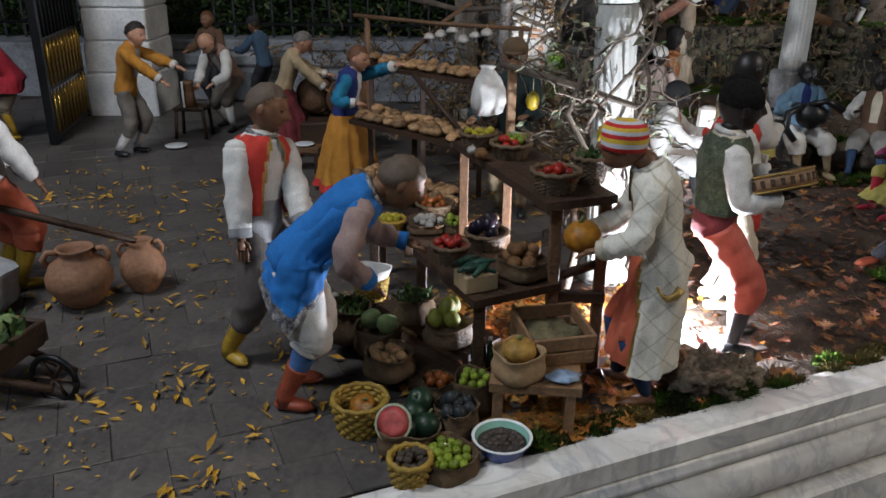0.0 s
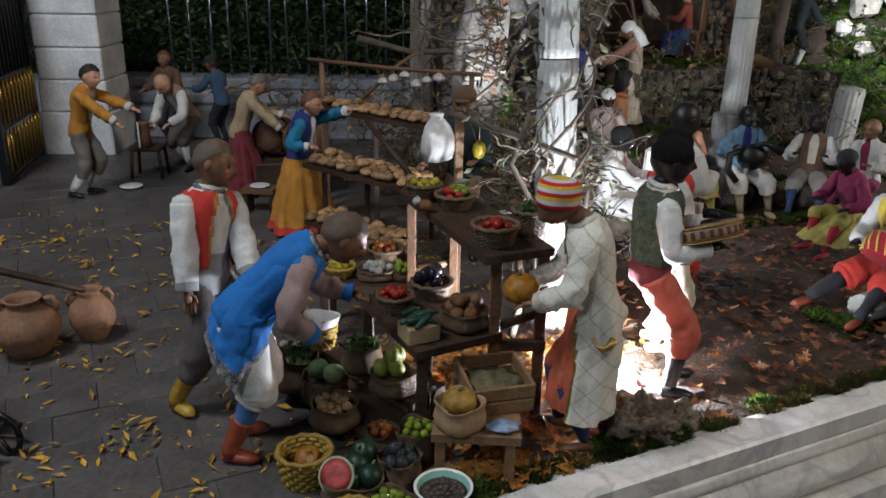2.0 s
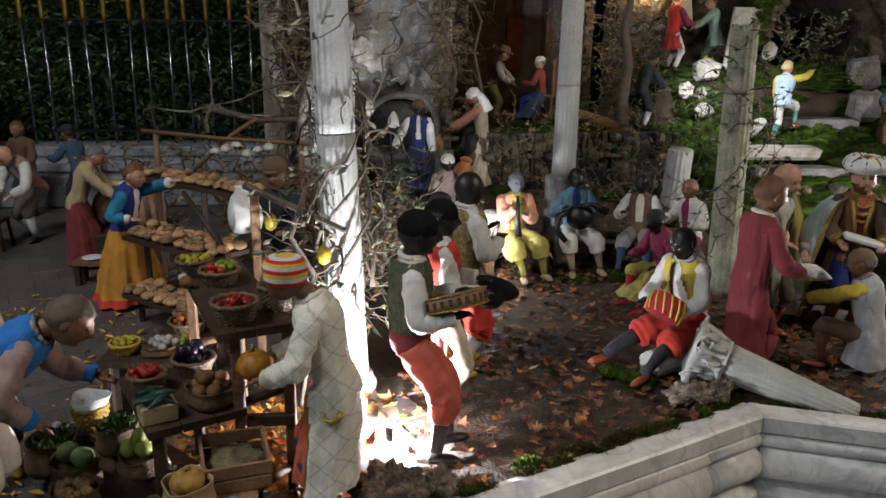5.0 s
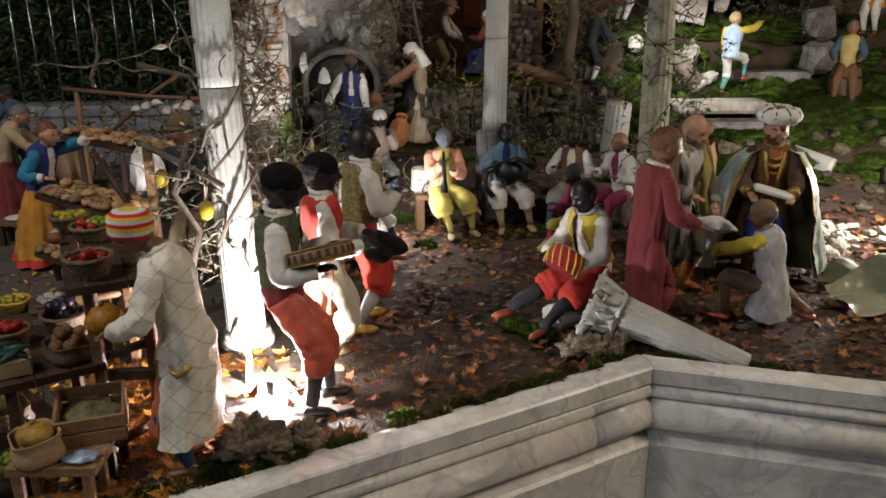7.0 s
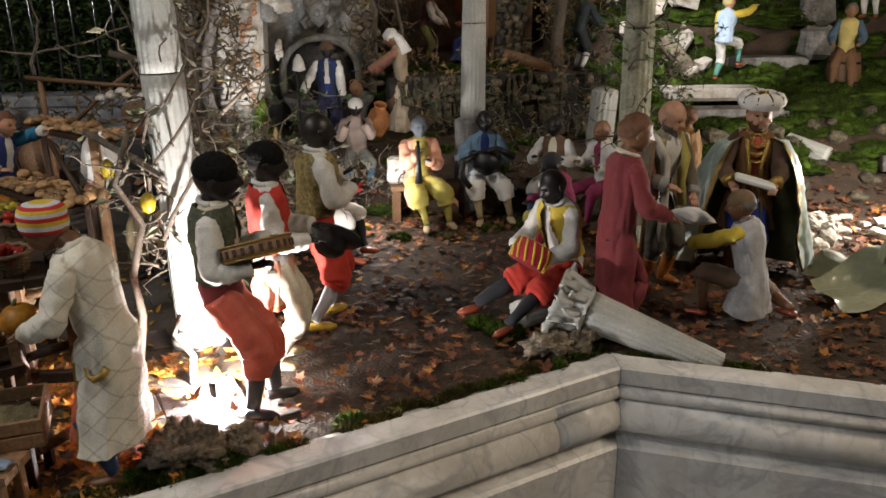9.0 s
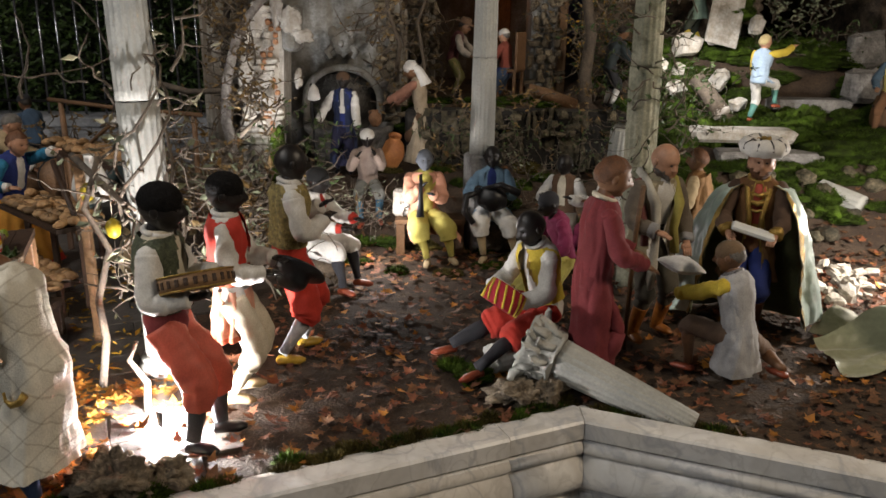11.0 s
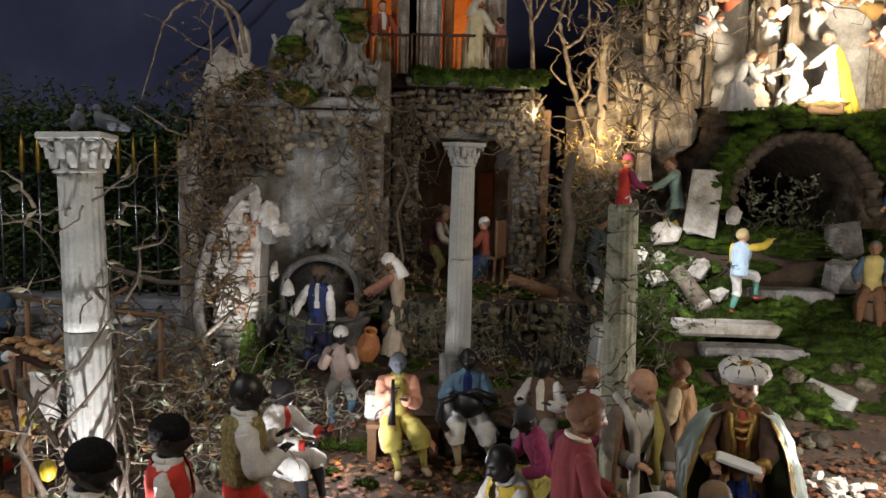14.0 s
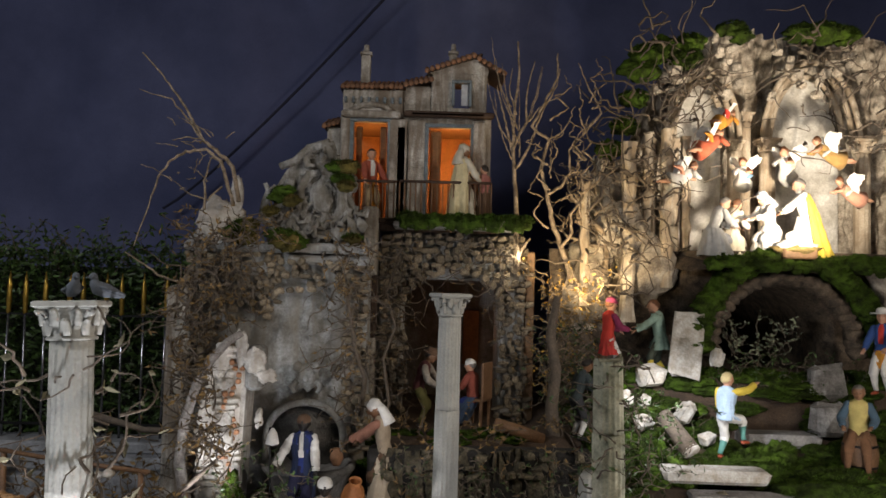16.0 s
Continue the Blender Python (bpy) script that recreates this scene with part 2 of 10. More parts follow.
def streak(m, dark, amount=0.75, scale=34.0):
    """Runs of grime down a wall or shaft."""
    nd, ln = m.node_tree.nodes, m.node_tree.links
    b = nd["Principled BSDF"]
    src = b.inputs["Base Color"].links[0].from_socket
    tc = [n for n in nd if n.type == "TEX_COORD"][0]
    mp, nn, rp, mm = nd.new("ShaderNodeMapping"), nd.new("ShaderNodeTexNoise"), nd.new("ShaderNodeValToRGB"), nd.new("ShaderNodeMixRGB")
    mp.inputs["Scale"].default_value = (1, 1, 0.14)
    nn.inputs["Scale"].default_value, nn.inputs["Detail"].default_value, nn.inputs["Distortion"].default_value = scale, 5, 0.6
    rp.color_ramp.elements[0].position, rp.color_ramp.elements[1].position = 0.42, 0.62
    rp.color_ramp.elements[0].color = (amount, amount, amount, 1)
    rp.color_ramp.elements[1].color = (0, 0, 0, 1)
    mm.inputs[2].default_value = (*dark, 1)
    ln.new(tc.outputs["Object"], mp.inputs["Vector"]), ln.new(mp.outputs[0], nn.inputs["Vector"]), ln.new(nn.outputs["Fac"], rp.inputs["Fac"])
    ln.new(rp.outputs["Color"], mm.inputs[0]), ln.new(src, mm.inputs[1]), ln.new(mm.outputs["Color"], b.inputs["Base Color"])


def veined(m, dark, scale, amount):
    """Thin wandering veins through stone."""
    nd, ln = m.node_tree.nodes, m.node_tree.links
    b = nd["Principled BSDF"]
    src = b.inputs["Base Color"].links[0].from_socket
    tc = [n for n in nd if n.type == "TEX_COORD"][0]
    n0, sub, ab, rp, mm = nd.new("ShaderNodeTexNoise"), nd.new("ShaderNodeMath"), nd.new("ShaderNodeMath"), nd.new("ShaderNodeValToRGB"), nd.new("ShaderNodeMixRGB")
    n0.inputs["Scale"].default_value, n0.inputs["Detail"].default_value, n0.inputs["Distortion"].default_value = scale, 6, 1.4
    sub.operation, ab.operation = "SUBTRACT", "ABSOLUTE"
    sub.inputs[1].default_value = 0.5
    rp.color_ramp.elements[0].position, rp.color_ramp.elements[1].position = 0.0, 0.035
    rp.color_ramp.elements[0].color, rp.color_ramp.elements[1].color = (amount, amount, amount, 1), (0, 0, 0, 1)
    mm.inputs[2].default_value = (*dark, 1)
    ln.new(tc.outputs["Object"], n0.inputs["Vector"]), ln.new(n0.outputs["Fac"], sub.inputs[0]), ln.new(sub.outputs[0], ab.inputs[0]), ln.new(ab.outputs[0], rp.inputs["Fac"])
    ln.new(rp.outputs["Color"], mm.inputs[0]), ln.new(src, mm.inputs[1]), ln.new(mm.outputs["Color"], b.inputs["Base Color"])


streak(HOUSE_W, (0.12, 0.085, 0.055), 0.75, 26)
streak(PLASTER, (0.16, 0.135, 0.10), 0.65, 20)
streak(COLUMN, (0.33, 0.33, 0.30), 0.6, 60)
streak(TEMPLE_S, (0.26, 0.19, 0.12), 0.7, 30)
streak(PLASTER_W, (0.32, 0.27, 0.21), 0.6, 30)
streak(MARBLE, (0.42, 0.385, 0.33), 0.35, 16)
veined(MARBLE, (0.30, 0.31, 0.34), 5.0, 0.55)
veined(MARBLE, (0.36, 0.34, 0.31), 13.0, 0.35)


def fruit(name, r, g, b, gloss=0.35, var=0.25):
    return mat("skin_" + name, (r * 0.74, g * 0.74, b * 0.72), gloss + 0.12, 0, var + 0.08, 90, 45, 0.12, rnd=0.28, spec=0.32)


# ---- mesh tools ----
class Mesh:
    """Gathers faces, then becomes one mesh."""

    def __init__(self):
        self.v, self.f, self.m, self.s = [], [], [], []

    def add(self, verts, faces, mi=0, smooth=True, mx=None):
        o = len(self.v)
        self.v.extend([tuple(mx @ Vector(p)) for p in verts] if mx is not None else [tuple(p) for p in verts])
        self.f.extend([tuple(i + o for i in f) for f in faces])
        self.m.extend([mi] * len(faces) if isinstance(mi, int) else mi)
        self.s.extend([smooth] * len(faces))
        return self

    def rings(self, rings, mi=0, cap=True, closed=True, smooth=True, mx=None, pick=None):
        n, verts, faces, ms = len(rings[0]), [p for r in rings for p in r], [], []
        for i in range(len(rings) - 1):
            for j in range(n if closed else n - 1):
                k = (j + 1) % n
                c = pick(i, j) if pick else mi
                if c is None:
                    continue
                faces.append((i * n + j, i * n + k, (i + 1) * n + k, (i + 1) * n + j))
                ms.append(c)
        if cap and closed:
            faces.append(tuple(reversed(range(n))))
            ms.append(pick(0, 0) if pick and pick(0, 0) is not None else mi)
            if cap != "low":
                faces.append(tuple((len(rings) - 1) * n + j for j in range(n)))
                ms.append(ms[-2] if len(ms) > 1 else mi)
        return self.add(verts, faces, ms, smooth, mx)

    def tube(self, pts, rad, n=8, mi=0, cap=True, mx=None, pick=None, flat=1.0):
        pts = [Vector(p) for p in pts]
        rad = rad if isinstance(rad, (list, tuple)) else [rad] * len(pts)
        rs, side = [], None
        for i, p in enumerate(pts):
            d = (pts[min(i + 1, len(pts) - 1)] - pts[max(i - 1, 0)])
            d = d.normalized() if d.length > 1e-9 else Vector((0, 0, 1))
            if side is None:
                side = d.cross(Vector((0.3, 0.2, 1)) if abs(d.z) < 0.9 else Vector((0, 1, 0))).normalized()
            side = (side - d * side.dot(d)).normalized()
            up = d.cross(side)
            rs.append([p + (side * math.cos(2 * math.pi * j / n) + up * flat * math.sin(2 * math.pi * j / n)) * rad[i] for j in range(n)])
        return self.rings(rs, mi, cap, mx=mx, pick=pick)

    def box(self, c, s, mi=0, b=0.002, mx=None):
        """A box with its edges taken off."""
        hx, hy, hz = s[0] / 2, s[1] / 2, s[2] / 2
        b = min(b, hx * 0.5, hy * 0.5, hz * 0.5)
        rs = []
        for z, k in ((-hz, b), (-hz + b, 0), (hz - b, 0), (hz, b)):
            x, y = hx - k, hy - k
            rs.append([(c[0] + px, c[1] + py, c[2] + z) for px, py in ((-x + b, -y), (x - b, -y), (x, -y + b), (x, y - b), (x - b, y), (-x + b, y), (-x, y - b), (-x, -y + b))])
        return self.rings(rs, mi, True, smooth=False, mx=mx)

    def ball(self, c, r, mi=0, nu=12, nv=8, mx=None, bump=0.0, bs=30.0, pick=None):
        r = r if isinstance(r, (list, tuple)) else (r, r, r)
        rs = []
        for i in range(nv + 1):
            th = math.pi * max(0.02, min(0.98, i / nv))
            ring = []
            for j in range(nu):
                ph = 2 * math.pi * j / nu
                d = Vector((math.sin(th) * math.cos(ph), math.sin(th) * math.sin(ph), -math.cos(th)))
                k = 1 + (bump * noise.noise((d + Vector(c) * 7) * bs * 0.1) if bump else 0)
                ring.append((c[0] + d.x * r[0] * k, c[1] + d.y * r[1] * k, c[2] + d.z * r[2] * k))
            rs.append(ring)
        return self.rings(rs, mi, True, mx=mx, pick=pick)

    def lathe(self, prof, n=16, mi=0, mx=None, cap=True, pick=None, wave=None):
        rs = []
        for i, (r, z) in enumerate(prof):
            ring = []
            for j in range(n):
                a = 2 * math.pi * j / n
                k = r * (1 + (wave(i, a) if wave else 0))
                ring.append((k * math.cos(a), k * math.sin(a), z))
            rs.append(ring)
        return self.rings(rs, mi, cap, mx=mx, pick=pick)

    def sheet(self, nx, ny, fn, mi=0, smooth=True, pick=None):
        verts = [fn(i / nx, j / ny) for j in range(ny + 1) for i in range(nx + 1)]
        faces, ms = [], []
        for j in range(ny):
            for i in range(nx):
                a = j * (nx + 1) + i
                faces.append((a, a + 1, a + nx + 2, a + nx + 1))
                ms.append(pick(i, j) if pick else mi)
        return self.add(verts, faces, ms, smooth)

    def data(self, name, mats):
        me = bpy.data.meshes.new(name)
        me.from_pydata(self.v, [], self.f)
        for m in mats:
            me.materials.append(m)
        me.polygons.foreach_set("material_index", self.m)
        me.polygons.foreach_set("use_smooth", self.s)
        me.update()
        return me


def thing(name, label, category, at=None, group="", kind=""):
    """An Empty at a thing's base."""
    e = new(name)
    e.empty_display_size = 0.02
    e.matrix_basis = at if at is not None else Matrix()
    return tagged(e, label, category, group, kind)


def part(name, m, mats, parent, label=""):
    ob = new(name, m.data(name, mats if isinstance(mats, (list, tuple)) else [mats]) if isinstance(m, Mesh) else m)
    ob.parent = parent
    return tagged(ob, label)


def solid(name, m, mats, label, category, at=None, group="", kind=""):
    """A thing that is one mesh."""
    ob = new(name, m.data(name, mats if isinstance(mats, (list, tuple)) else [mats]) if isinstance(m, Mesh) else m)
    ob.matrix_basis = at if at is not None else Matrix()
    return tagged(ob, label, category, group, kind)


def smooth01(a, b, x):
    k = max(0.0, min(1.0, (x - a) / (b - a)))
    return k * k * (3 - 2 * k)


def nz(x, y, z=0.0, s=1.0):
    return noise.noise(Vector((x * s, y * s, z * s)))


def height(x, y):
    """The stage's ground."""
    h = 0.0
    # rise towards the fountain and the vaulted house
    h += 0.17 * smooth01(2.22, 2.48, y) * smooth01(0.18, 0.38, x) * (1 - smooth01(1.35, 1.55, x))
    h += 0.17 * smooth01(2.66, 2.86, y) * smooth01(0.66, 0.78, x) * (1 - smooth01(1.35, 1.55, x))
    # the hill on the other side
    k = smooth01(1.32, 1.62, x)
    h += k * (0.22 * smooth01(2.15, 2.68, y) + 0.10 * smooth01(2.78, 2.92, y) + 0.22 * smooth01(2.96, 3.2, y))
    if h > 0.01:
        h += 0.012 * nz(x, y, 0, 9) + 0.02 * nz(x, y, 3, 3.3)
    return h + 0.003 * nz(x, y, 1, 14)

# ---- setting ----
def rim_y(x):
    return 0.774 + 0.451 * (x + 0.012) if x < 1.109 else 1.280 - 0.385 * (x - 1.109)


def ground_at(u, v):
    x = -2.5 + 6.4 * u
    y0 = rim_y(x) - 0.004
    y = y0 + (4.7 - y0) * v
    return (x, y, height(x, y))


solid("ground", Mesh().sheet(230, 150, ground_at), EARTH, "dark brown earth of the stage, strewn with leaves", "ground", kind="structure")
solid("floor", Mesh().box((0.8, 0.2, -1.0), (9, 9, 0.1), 0, 0.01), MARBLE_G, "grey marble floor of the hall", "floor", kind="structure")
solid("wall_south", Mesh().box((0.8, -4.2, 0.9), (9, 0.2, 3.8), 0, 0.01), PLASTER_W, "pale plastered wall of the hall behind", "wall", kind="structure")


# the blue cloth hung round the stage
def drape_at(u, v):
    knots = ((-2.4, 0.6), (-2.45, 2.2), (-2.4, 3.7), (-2.1, 4.35), (-1.2, 4.62), (0.4, 4.66), (2.0, 4.66), (3.4, 4.55), (4.0, 4.1), (4.1, 2.6), (4.1, 0.6))
    k = min(u * 10, 9.999)
    i = int(k)
    a, b, f = knots[i], knots[i + 1], k - i
    w = 0.025 * nz(u * 40, v * 0.8, 0) + 0.012 * nz(u * 110, v * 1.4, 4)
    return (a[0] + (b[0] - a[0]) * f, a[1] + (b[1] - a[1]) * f - w, -0.2 + 4.0 * v)


solid("backdrop", Mesh().sheet(220, 30, drape_at), DRAPE, "midnight blue cloth hung in soft folds as night sky", "backdrop", kind="structure")
# thin dark tube stands in for the dark line of a slanting cloth fold
seam = [(-0.55 + 1.55 * k / 20, 4.50 + 0.02 * nz(k, 0), 1.25 + 1.65 * (k / 20) ** 1.15) for k in range(21)]
solid("cable", Mesh().tube(seam, 0.0075, 6), mat("fold_navy", (0.030, 0.033, 0.06), 0.9, 0, 0.2), "thin dark tube standing for a diagonal fold in the cloth", "cord")


# the marble parapet in front: two arms that meet in a mitre
RIM = ((0.000, 0.008), (0.004, 0.012), (0.047, 0.011), (0.051, 0.007), (0.051, -0.022), (0.045, -0.026), (0.050, -0.030), (0.056, -0.036),
       (0.057, -0.042), (0.052, -0.050), (0.045, -0.053), (0.050, -0.056), (0.061, -0.066), (0.067, -0.080), (0.068, -0.094), (0.062, -0.108),
       (0.051, -0.117), (0.043, -0.120), (0.043, -0.130), (0.060, -0.138), (0.066, -0.144), (0.066, -0.95))


def rim_run(a, b, mitre_a, mitre_b, shift=0.0):
    """A length of the parapet from a to b, its profile swept outwards."""
    a, b = Vector(a), Vector(b)
    d = (b - a).normalized()
    out = Vector((d.y, -d.x))
    m = Mesh()
    rs = []
    for i in range(2):
        p, k = (a, mitre_a) if i == 0 else (b, mitre_b)
        rs.append([(p.x + out.x * (o + shift) + d.x * o * k, p.y + out.y * (o + shift) + d.y * o * k, z) for o, z in RIM] + [(p.x - out.x * 0.012, p.y - out.y * 0.012, -0.95), (p.x - out.x * 0.012, p.y - out.y * 0.012, 0.006)])
    m.rings(rs, 0, True, smooth=False)
    for i, f in enumerate(m.f):
        if len(f) == 4 and 6 <= (min(f) % (len(RIM) + 2)) <= 16:
            m.s[i] = True
    return m


corner = Vector((1.109, 1.280))
rim_e = thing("parapet", "veined white marble parapet with a rounded moulding", "parapet", kind="structure")
la, ra = Vector((-2.0, -0.123)), Vector((3.2, 0.475))
dl, dr = (corner - la).normalized(), (ra - corner).normalized()
half = math.tan((math.atan2(dl.x * dr.y - dl.y * dr.x, dl.dot(dr))) / 2)
cuts = [la, la.lerp(corner, 0.30), la.lerp(corner, 0.62), la.lerp(corner, 0.952), corner]
for i in range(4):
    a, b = cuts[i] + (dl * 0.0008 if i else dl * 0), cuts[i + 1] - dl * 0.0008
    part("block", rim_run(a, b, 0, half if i == 3 else 0, 0.0 if i != 2 else 0.002), MARBLE, rim_e)
cuts = [corner, corner.lerp(ra, 0.27), corner.lerp(ra, 0.62), ra]
for i in range(3):
    a, b = cuts[i] + dr * 0.0008, cuts[i + 1] - (dr * 0.0008 if i < 2 else dr * 0)
    part("block", rim_run(a, b, -half if i == 0 else 0, 0), MARBLE, rim_e)


# ---- columns ----
def shaft(r0, r1, z0, z1, n=18, ragged=0.0, seed=0):
    prof = [(r0 + (r1 - r0) * k / 14, z0 + (z1 - z0) * k / 14) for k in range(15)]
    m = Mesh()
    m.lathe(prof, n * 4, 0, wave=lambda i, a: -0.075 * (1 - abs(math.sin(a * n / 2)) ** 0.7) + 0.012 * nz(a * 2, i, seed, 1.3))
    if ragged:
        top = max(v[2] for v in m.v)
        m.v = [(x, y, z - ragged * (0.5 + nz(x * 40, y * 40, seed)) if z > top - 1e-4 else z) for x, y, z in m.v]
    return m


def capital(r, z, w, h, rows=2):
    """A leafy capital under a square plate."""
    m = Mesh()
    m.lathe([(r * 1.10, z), (r * 1.14, z + h * 0.05), (r * 1.0, z + h * 0.10), (r * 1.05, z + h * 0.35), (r * 1.2, z + h * 0.62), (w * 0.46, z + h * 0.80)], 24)
    for row in range(rows):
        for k in range(8):
            a = 2 * math.pi * (k + 0.5 * row) / 8
            c, s = math.cos(a), math.sin(a)
            zb, ln = z + h * (0.12 + 0.24 * row), h * 0.40
            rr = r * (1.04 + 0.10 * row)
            pts = [(c * (rr + q * r * 0.42), s * (rr + q * r * 0.42), zb + ln * u) for u, q in ((0, 0), (0.4, 0.05), (0.75, 0.22), (0.98, 0.55), (0.92, 0.85))]
            m.tube(pts, [r * 0.24, r * 0.27, r * 0.24, r * 0.17, r * 0.07], 6, flat=0.5)
    for k in range(4):
        a = math.pi / 4 + k * math.pi / 2
        c, s = math.cos(a), math.sin(a)
        m.tube([(c * r * 1.1, s * r * 1.1, z + h * 0.55), (c * w * 0.52, s * w * 0.52, z + h * 0.74), (c * w * 0.60, s * w * 0.60, z + h * 0.70), (c * w * 0.57, s * w * 0.57, z + h * 0.63)], [r * 0.16, r * 0.16, r * 0.14, r * 0.08], 6)
    p = Mesh()
    p.box((0, 0, z + h * 0.90), (w, w, h * 0.17), 0, h * 0.04)
    p.box((0, 0, z + h * 0.80), (w * 0.9, w * 0.9, h * 0.06), 0, h * 0.02)
    return m, p


col1 = thing("column", "tall fluted plaster column with a leafy capital, wrapped in vines", "column", pose(0.345, 1.425, 0.003, -2.0, -1.6, 8), group="ruined columns")
part("base", Mesh().lathe([(0.052, 0), (0.054, 0.008), (0.052, 0.016), (0.046, 0.02), (0.048, 0.028), (0.044, 0.034)], 32), COLUMN, col1)
part("drum", shaft(0.0385, 0.0365, 0.032, 0.505, 18, 0, 1), COLUMN, col1)
part("drum", shaft(0.0362, 0.0345, 0.508, 0.768, 18, 0, 2), COLUMN, col1)
c, p = capital(0.036, 0.768, 0.102, 0.066)
part("capital", c, COLUMN, col1)
part("abacus", p, COLUMN, col1)

col2 = thing("column", "slim pale fluted column with a leafy capital on a plain plinth", "column", pose(0.972, 2.234, 0.0, 0, 0.4, 20), group="ruined columns")
part("plinth", Mesh().box((0, 0, 0.13), (0.080, 0.080, 0.30), 0, 0.006), STONE_G, col2)
part("drum", shaft(0.035, 0.033, 0.28, 0.541, 18, 0, 3), COLUMN, col2)
part("drum", shaft(0.0325, 0.030, 0.5425, 0.790, 18, 0, 4), COLUMN, col2)
c, p = capital(0.030, 0.790, 0.090, 0.062)
part("capital", c, COLUMN, col2)
part("abacus", p, COLUMN, col2)

col3 = thing("column", "broken mossy column with a ragged top, twined with ivy stems", "column", pose(1.345, 1.925, 0.0, 1.0, -1.2, 0), group="ruined columns")
C3 = mat("column_mossy", (0.44, 0.42, 0.31), 0.8, 0, 0.35, 150, 14, 0.5, tint=(0.19, 0.20, 0.14))
part("drum", shaft(0.039, 0.037, 0.0, 0.545, 16, 0, 5), C3, col3)
part("drum", shaft(0.035, 0.033, 0.548, 0.725, 16, 0.03, 6), C3, col3)

stub = solid("column_stub", shaft(0.043, 0.041, 0.0, 0.20, 16, 0.02, 7), COLUMN, "short broken piece of fluted column standing in the grass", "column", pose(1.405, 2.44, height(1.405, 2.44) - 0.01, 2, 3, 0), group="ruined columns")

# the fallen column by the parapet, cut slantwise at its end
fall_ax = Vector((1.305, 1.228, -0.004)) - Vector((1.078, 1.335, 0.074))
fm = Matrix.Translation((1.078, 1.335, 0.074)) @ fall_ax.to_track_quat("Z", "Y").to_matrix().to_4x4()
fallen = thing("fallen_column", "fallen fluted column with a crumbling leafy capital, lying on the earth", "column", fm, group="ruined columns")
sh = shaft(0.0385, 0.025, 0.0, 0.252, 18, 0, 8)
part("drum", sh, COLUMN, fallen)
c, p = capital(0.041, -0.075, 0.125, 0.078)
flip = Matrix.Translation((0, 0, -0.078)) @ Matrix.Rotation(math.pi, 4, "X")
c.v = [tuple(flip @ Vector((x, y, z + 0.075))) for x, y, z in c.v]
mv = Matrix.Translation((0, 0, 0.076))
c.v = [tuple(mv @ Vector(q)) for q in c.v]
c.v = [tuple(Vector(q) + noise.noise_vector(Vector(q) * 60) * 0.010) for q in c.v]
part("capital", c, COLUMN, fallen)
solid("column_drum", shaft(0.030, 0.029, 0.0, 0.085, 16, 0.01, 9), COLUMN, "broken fluted column drum lying on its side under a drummer", "column", pose(1.035, 1.462, 0.030, 90, 0, -62), group="ruined columns")
solid("column_drum", shaft(0.036, 0.035, 0.0, 0.15, 16, 0.02, 10), COLUMN, "bright broken column drum lying on the leaves", "column", Matrix.Translation((2.14, 2.375, 0.105)) @ Vector((-0.085, 0.10, 0.03)).to_track_quat("Z", "Y").to_matrix().to_4x4(), group="ruined columns")
solid("column_drum", shaft(0.026, 0.025, 0.0, 0.12, 16, 0.02, 11), STONE_G, "fluted column drum half sunk in the ground", "column", pose(2.28, 2.30, 0.10, 90, 0, 85), group="ruined columns")

# ---- fence, ledge, hedge, gate ----
ledge = thing("ledge", "long stepped grey marble ledge under the iron fence", "ledge", kind="structure")
part("step", Mesh().box((-0.62, 3.30, 0.06), (1.5, 0.34, 0.12), 0, 0.006), LEDGE_S, ledge)
part("step", Mesh().box((-0.62, 3.32, 0.15), (1.5, 0.26, 0.055), 0, 0.012), LEDGE_S, ledge)
part("step", Mesh().box((-0.62, 3.34, 0.20), (1.5, 0.18, 0.045), 0, 0.008), LEDGE_S, ledge)
part("step", Mesh().box((-2.0, 3.32, 0.10), (1.2, 0.26, 0.22), 0, 0.008), LEDGE_S, ledge)
fence = thing("fence", "black iron fence with gilded spear tips on the ledge", "fence", kind="structure")
part("rail", Mesh().box((-0.92, 3.34, 0.712), (2.5, 0.012, 0.008), 0, 0.001), IRON, fence)
part("rail", Mesh().box((-0.92, 3.34, 0.275), (2.5, 0.014, 0.010), 0, 0.001), IRON, fence)
STEEL = mat("steel_bar", (0.34, 0.34, 0.36), 0.26, 0.9, 0.3, 200, 30, 0.1)
bar = Mesh().tube([(0, 0, 0.215), (0, 0, 0.712)], 0.0055, 8).data("bar", [STEEL])
tip = Mesh().lathe([(0.007, 0.712), (0.0095, 0.72), (0.0085, 0.74), (0.0105, 0.762), (0.0095, 0.83), (0.001, 0.885)], 8).data("spear_tip", [GILT])
for i in range(29):
    x = -2.12 + i * 0.079
    if -1.30 < x < -0.99:
        continue
    b = part("bar", bar, None, fence)
    b.location = (x, 3.34, 0)
    b.rotation_euler = (0, random.gauss(0, 0.008), 0)
    s = part("spear_tip", tip, None, b, "gilded spear tip")


